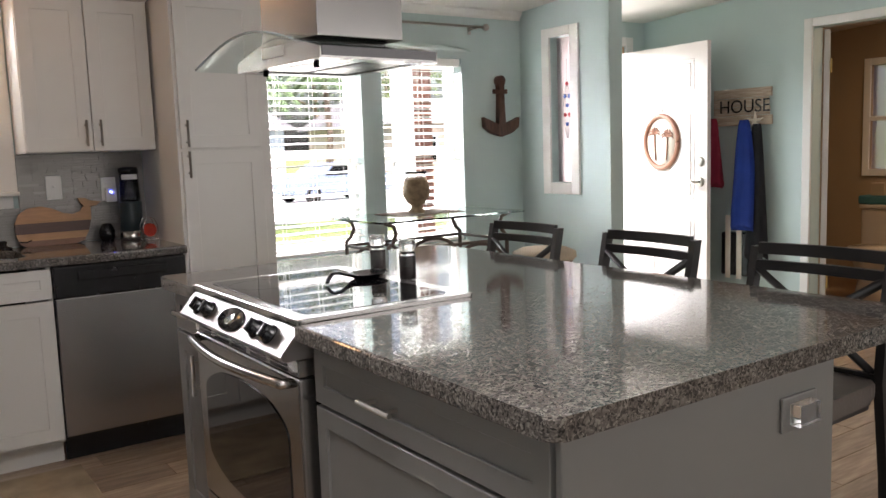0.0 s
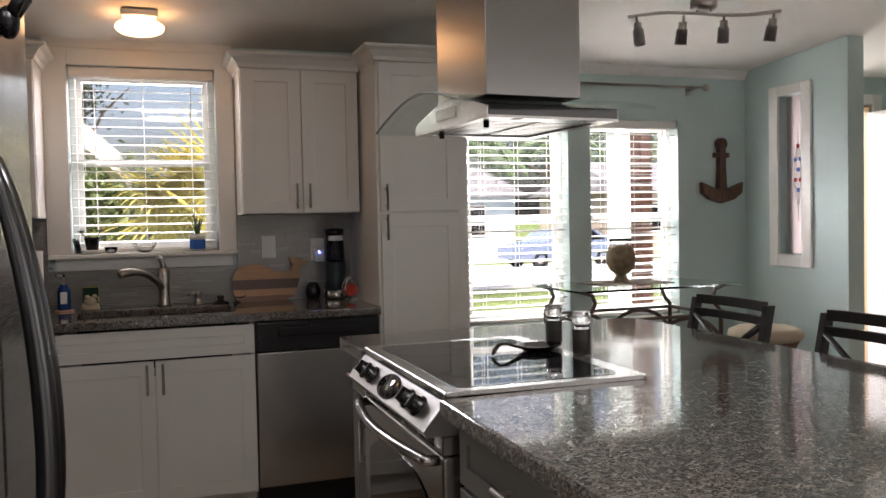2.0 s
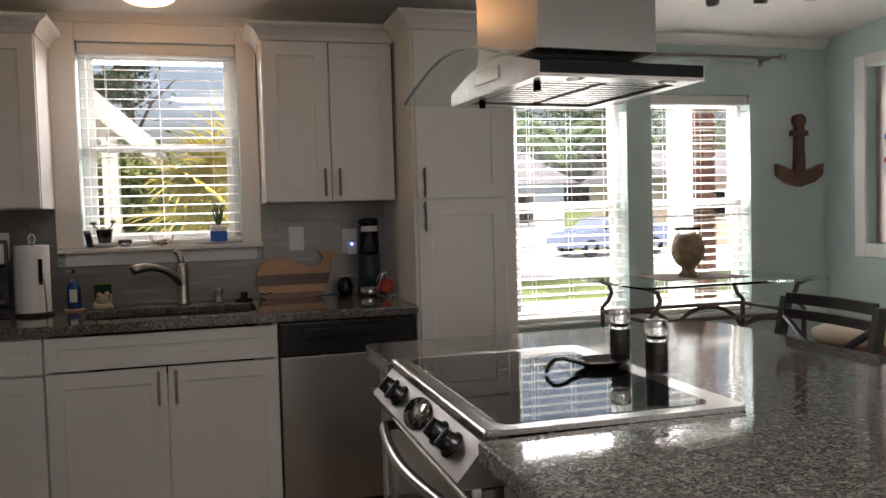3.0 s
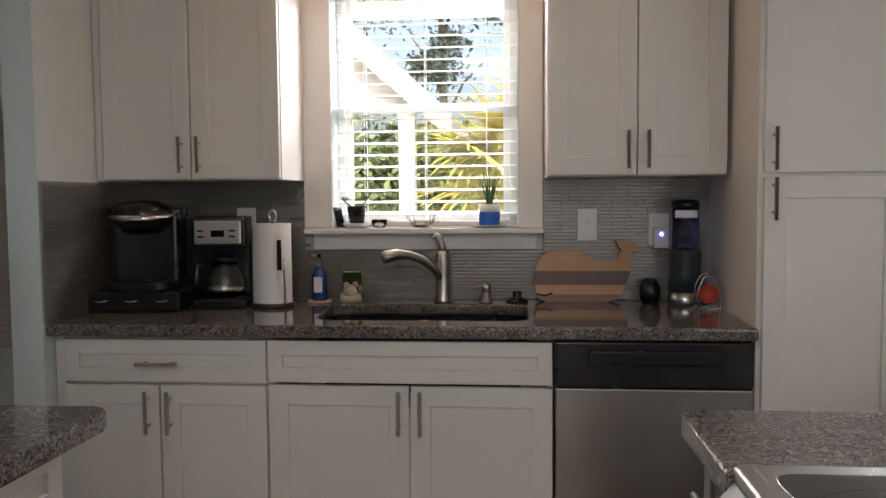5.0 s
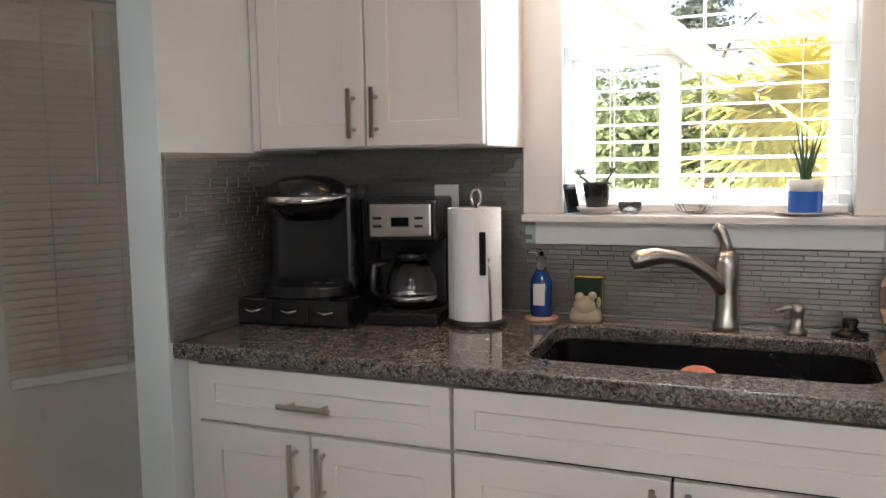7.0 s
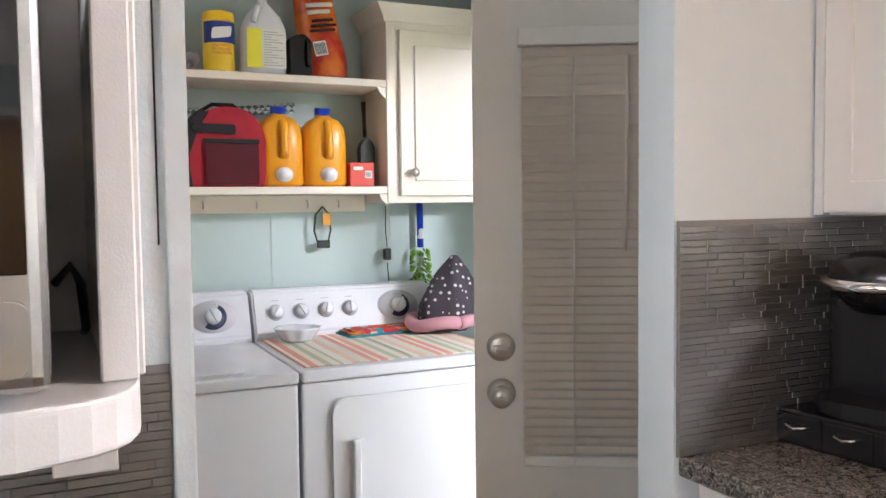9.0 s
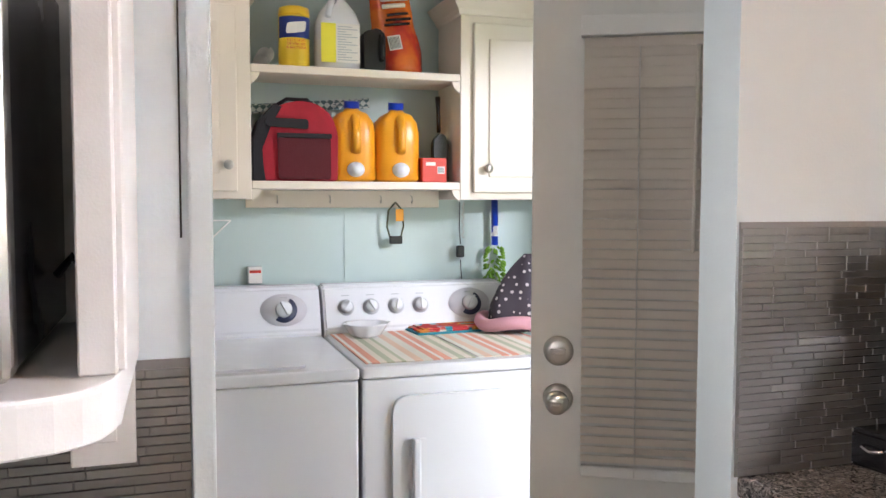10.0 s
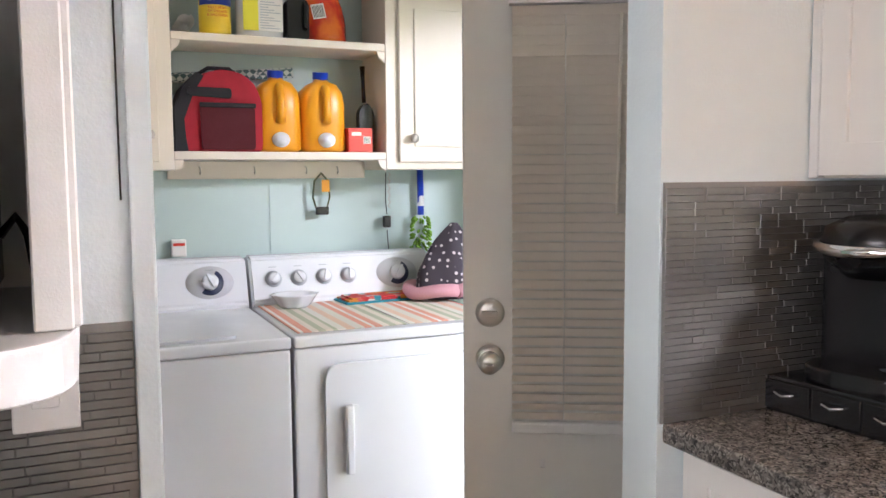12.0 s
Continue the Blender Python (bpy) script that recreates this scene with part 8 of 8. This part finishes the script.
def car(x, y, color, label, rz):
    t = thing("car", label, "car", Matrix.Translation((x, y, -0.47)) @ pose(0, 0, 0, 0, 0, rz))
    cp = base("car_paint", color, 0.2)[0]
    side_ = [(-2.2, 0.35), (-2.2, 0.75), (-1.9, 0.88), (-1.1, 0.95), (-0.55, 1.40), (0.9, 1.42), (1.65, 0.98), (2.15, 0.9), (2.25, 0.45), (2.1, 0.32)]
    bm = new_bm()
    slab(bm, side_, -0.88, 0.88, Matrix(((1, 0, 0, 0), (0, 0, 1, 0), (0, 1, 0, 0), (0, 0, 0, 1))), 0.05)
    part("body", bm, cp, t)
    for s in (-1, 1):
        bm = new_bm()
        slab(bm, [(-0.9, 0.97), (-0.5, 1.33), (0.15, 1.35), (0.15, 0.97)], 0.885, 0.89, Matrix(((1, 0, 0, 0), (0, 0, s, 0), (0, 1, 0, 0), (0, 0, 0, 1))))
        slab(bm, [(0.22, 0.97), (0.22, 1.35), (0.85, 1.35), (1.4, 1.0)], 0.885, 0.89, Matrix(((1, 0, 0, 0), (0, 0, s, 0), (0, 1, 0, 0), (0, 0, 0, 1))))
        part("side_glass", bm, BLACKGLASS, t)
        for wx in (-1.4, 1.35):
            wh = new("wheel")
            wh.parent = t
            wh.matrix_basis = Matrix.Translation((wx, s * 0.80, 0.32)) @ pose(0, 0, 0, 90, 0, 0)
            bm = new_bm()
            lathe(bm, [(0.19, -0.1), (0.3, -0.1), (0.32, -0.07), (0.32, 0.07), (0.3, 0.1), (0.19, 0.1)], None, 24)
            part("tyre", bm, BLACK, wh)
            bm = new_bm()
            lathe(bm, [(0, -0.06), (0.19, -0.08), (0.19, 0.08), (0, 0.06)], None, 20)
            part("rim", bm, STEEL, wh)
    return t


car(15.3, 23.5, (0.16, 0.2, 0.3), "blue parked car on the road", 8)
car(8.0, 22.7, (0.3, 0.31, 0.33), "silver parked car by the neighbouring house", 180)

# porch posts
pp = thing("porch_column", "white square porch column", "column", Matrix.Translation((4.63, 1.5, -0.5)))
bm = new_bm()
box(bm, -0.07, 0.07, -0.07, 0.07, 0, 3.2, 0.004)
box(bm, -0.10, 0.10, -0.10, 0.10, 0, 0.18, 0.004)
part("shaft", bm, SIDING, pp)
bc = thing("brick_column", "square red-brown brick column", "column", Matrix.Translation((5.27, 2.3, -0.5)) @ Matrix.Diagonal((0.62, 0.62, 1, 1)))
bm = new_bm()
box(bm, -0.17, 0.17, -0.17, 0.17, 0, 3.2)
part("core", bm, paint("brick_mortar", (0.4, 0.36, 0.33), 0.9), bc)
BRICK = base("red_brown_brick", (0.2, 0.085, 0.06), 0.85)[0]
mesh_b = None
bm = new_bm()
box(bm, -0.095, 0.095, -0.012, 0.012, -0.03, 0.03, 0.003)
mesh_b = finish("brick", bm, BRICK)
for r_ in range(40):
    for side_i in range(4):
        for c_i in range(2):
            m = pose(0, 0, 0, 0, 0, 90 * side_i) @ Matrix.Translation((-0.10 + 0.2 * c_i + (0.005 if r_ % 2 else -0.005), -0.178, 0.05 + 0.075 * r_))
            if r_ * 8 + side_i * 2 + c_i < 300:
                b_ = new("brick", mesh_b)
                b_.parent = bc
                b_.matrix_basis = m

# porch deck under the front door
bm = new_bm()
box(bm, 4.4, 8.0, 0.145, 3.0, -0.48, -0.02)
structure("porch_floor", bm, paint("porch_concrete", (0.4, 0.38, 0.35), 0.85), "concrete porch floor")
bm = new_bm()
box(bm, -1.6, 0.3, 0.145, 1.6, -0.48, -0.03)
structure("back_step", bm, paint("porch_concrete", (0.4, 0.38, 0.35), 0.85), "concrete back step")
bm = new_bm()
box(bm, -2.4, 3.9, 0.145, 0.9, 2.36, 2.48)
# unseen roof added beyond the eave to keep daylight out of the laundry
box(bm, -2.4, 0.05, 0.901, 2.6, 2.36, 2.48)
structure("eave", bm, SIDING, "white roof overhang with an unseen added stretch that shades the laundry")
bm = new_bm()
box(bm, 4.0, 8.5, 0.2, 3.2, 2.7, 2.85)
structure("porch_roof", bm, SIDING, "white porch ceiling")

# ---- pieces: tiles and planks ----
def tile_mat(name, island):
    m, nt, b = base(name, (0.32, 0.3, 0.28), 0.33, 0.9)
    v = coords(nt)
    if island:
        g_ = nt.nodes.new("ShaderNodeNewGeometry")
        f = g_.outputs["Random Per Island"]
    else:
        o_ = nt.nodes.new("ShaderNodeObjectInfo")
        f = o_.outputs["Random"]
    nt.links.new(ramp(nt, f, [(0.0, (0.27, 0.26, 0.245)), (0.9, (0.3, 0.288, 0.272)), (1.0, (0.36, 0.345, 0.325))]), b.inputs["Base Color"])
    r = nt.nodes.new("ShaderNodeMapRange")
    r.inputs["To Min"].default_value, r.inputs["To Max"].default_value = 0.36, 0.44
    nt.links.new(f, r.inputs[0])
    nt.links.new(r.outputs[0], b.inputs["Roughness"])
    bump(nt, b, noise_at(nt, coords(nt, (40, 40, 900)), 3, 3), 0.08, 0.0006)
    return m


TILE = tile_mat("brushed_metal_tile", False)
TILE_J = tile_mat("brushed_metal_tile_joined", True)
GROUT = paint("grout", (0.26, 0.25, 0.24), 0.7)


def tile_mesh(w, h=0.0118, t=0.005):
    bm = new_bm()
    b = 0.0008
    lo = [bm.verts.new((x, 0, z)) for x, z in ((-w / 2, -h / 2), (w / 2, -h / 2), (w / 2, h / 2), (-w / 2, h / 2))]
    mi = [bm.verts.new((v.co.x, -t + b, v.co.z)) for v in lo]
    hi = [bm.verts.new((v.co.x * (1 - 2 * b / w), -t, v.co.z * (1 - 2 * b / h))) for v in lo]
    for a, c in ((lo, mi), (mi, hi)):
        for i in range(4):
            bm.faces.new((a[i], a[(i + 1) % 4], c[(i + 1) % 4], c[i]))
    bm.faces.new(hi)
    return finish("tile", bm, TILE)


TW = [0.045, 0.065, 0.09, 0.12]
TM = [tile_mesh(w - 0.0012) for w in TW]


def tiling(parent, width, z0, z1, m, seed_, limit, skip=None):
    """Strips of tile on a wall; x along it from 0 to width, facing -y. Tiles past the limit are joined."""
    rr = random.Random(seed_)
    verts, faces, n = [], [], 0
    z = z0 + 0.0065
    while z < z1 - 0.005:
        x = 0.0
        while x < width - 0.012:
            i = rr.choice((0, 1, 1, 2, 2, 3))
            w = TW[i]
            if x + w > width:
                w = width - x
            if not (skip and skip(x + w / 2, z)):
                if n < limit:
                    o_ = new("tile", TM[i])
                    o_.parent = parent
                    o_.matrix_basis = m @ Matrix.Translation((x + w / 2, 0, z)) @ Matrix.Diagonal((w / TW[i], 1, 1, 1))
                    n += 1
                else:
                    k = len(verts)
                    hw, hh, t = w / 2 - 0.0006, 0.0059, 0.005
                    for yy, s in ((0, 1), (-t + 0.0008, 1), (-t, 0)):
                        for a, b_ in ((-1, -1), (1, -1), (1, 1), (-1, 1)):
                            verts.append(m @ Vector((x + w / 2 + a * (hw - (0 if s else 0.0008)), yy, z + b_ * (hh - (0 if s else 0.0008)))))
                    for a, c in ((0, 4), (4, 8)):
                        for q in range(4):
                            faces.append((k + a + q, k + a + (q + 1) % 4, k + c + (q + 1) % 4, k + c + q))
                    faces.append((k + 8, k + 9, k + 10, k + 11))
            x += w
        z += 0.0128
    if verts:
        me = bpy.data.meshes.new("tiles")
        me.from_pydata([tuple(v) for v in verts], [], faces)
        me.materials.append(TILE_J)
        o_ = new("tiles", me)
        o_.parent = parent
        tagged(o_, kind="stuff")


bsp = tagged(new("backsplash"), "narrow brushed metal mosaic tiles behind the worktop", "", "", "structure")
bm = new_bm()
box(bm, -0.0345, 2.0775, -0.005, -0.0005, 0.911, 1.0945)
box(bm, -0.0345, 0.6065, -0.005, -0.0005, 1.0945, 1.3495)
box(bm, 1.4885, 2.0775, -0.005, -0.0005, 1.0945, 1.3495)
part("grout", bm, GROUT, bsp)
tiling(bsp, 0.585, 0.913, 1.349, Matrix.Translation((1.491, -0.005, 0)), 1, 290)
tiling(bsp, 1.523, 0.913, 1.349, Matrix.Translation((-0.033, -0.005, 0)), 2, 0, lambda x, z: 0.64 < x < 1.523 and z > 1.088)
bsw = tagged(new("backsplash_west"), "narrow brushed metal mosaic tiles on the wall end", "", "", "structure")
bm = new_bm()
box(bm, -0.0345, -0.031, -0.665, -0.0055, 0.911, 1.345)
part("grout", bm, GROUT, bsw)
tiling(bsw, 0.658, 0.913, 1.342, Matrix.Translation((-0.031, -0.665, 0)) @ pose(0, 0, 0, 0, 0, 90), 3, 300)
bss = tagged(new("backsplash_south"), "narrow brushed metal mosaic tiles above the short worktop", "", "", "structure")
bm = new_bm()
box(bm, -0.0345, -0.031, -2.33, -1.548, 0.911, 1.168)
part("grout", bm, GROUT, bss)
tiling(bss, 0.782, 0.913, 1.167, Matrix.Translation((-0.031, -2.33, 0)) @ pose(0, 0, 0, 0, 0, 90), 4, 300)

PM = []
for ln in (1.2, 0.8, 0.5):
    bm = new_bm()
    b = 0.0015
    w = 0.148
    lo = [bm.verts.new((x, y, 0.0)) for x, y in ((b / 2, b / 2), (ln - b / 2, b / 2), (ln - b / 2, w - b / 2), (b / 2, w - b / 2))]
    hi = [bm.verts.new((v.co.x + (b if v.co.x < ln / 2 else -b), v.co.y + (b if v.co.y < w / 2 else -b), 0.006)) for v in lo]
    bm.faces.new(lo[::-1]), bm.faces.new(hi)
    for i in range(4):
        bm.faces.new((lo[i], lo[(i + 1) % 4], hi[(i + 1) % 4], hi[i]))
    PM.append((ln, finish("plank", bm, PLANK)))
rr = random.Random(12)
n, far = 0, []
y = -0.003
while y > -6.2:
    x = -1.9 - rr.uniform(0, 0.7)
    while x < 5.9:
        ln, me = PM[rr.choice((0, 0, 0, 1, 2))]
        near = -0.3 < x + ln / 2 < 5.9 and -5.0 < y
        if near and n < 295:
            o_ = new("plank", me)
            o_.parent = floor
            o_.matrix_basis = Matrix.Translation((x, y - 0.148, -0.006))
            n += 1
        else:
            far.append((x, y - 0.148, ln))
        x += ln
    y -= 0.148
verts, faces = [], []
for x, y, ln in far:
    k = len(verts)
    verts += [(x + 0.001, y + 0.001, 0), (x + ln - 0.001, y + 0.001, 0), (x + ln - 0.001, y + 0.147, 0), (x + 0.001, y + 0.147, 0)]
    faces.append((k, k + 1, k + 2, k + 3))
me = bpy.data.meshes.new("planks")
me.from_pydata(verts, [], faces)
me.materials.append(PLANK)
o_ = new("planks", me)
o_.parent = floor
tagged(o_, kind="stuff")
bm = new_bm()
box(bm, 6.0, 8.2, -3.4, 0.2, -0.005, 0.0)
structure("bathroom_floor", bm, paint("bathroom_vinyl", (0.3, 0.2, 0.13), 0.4), "tan bathroom floor")
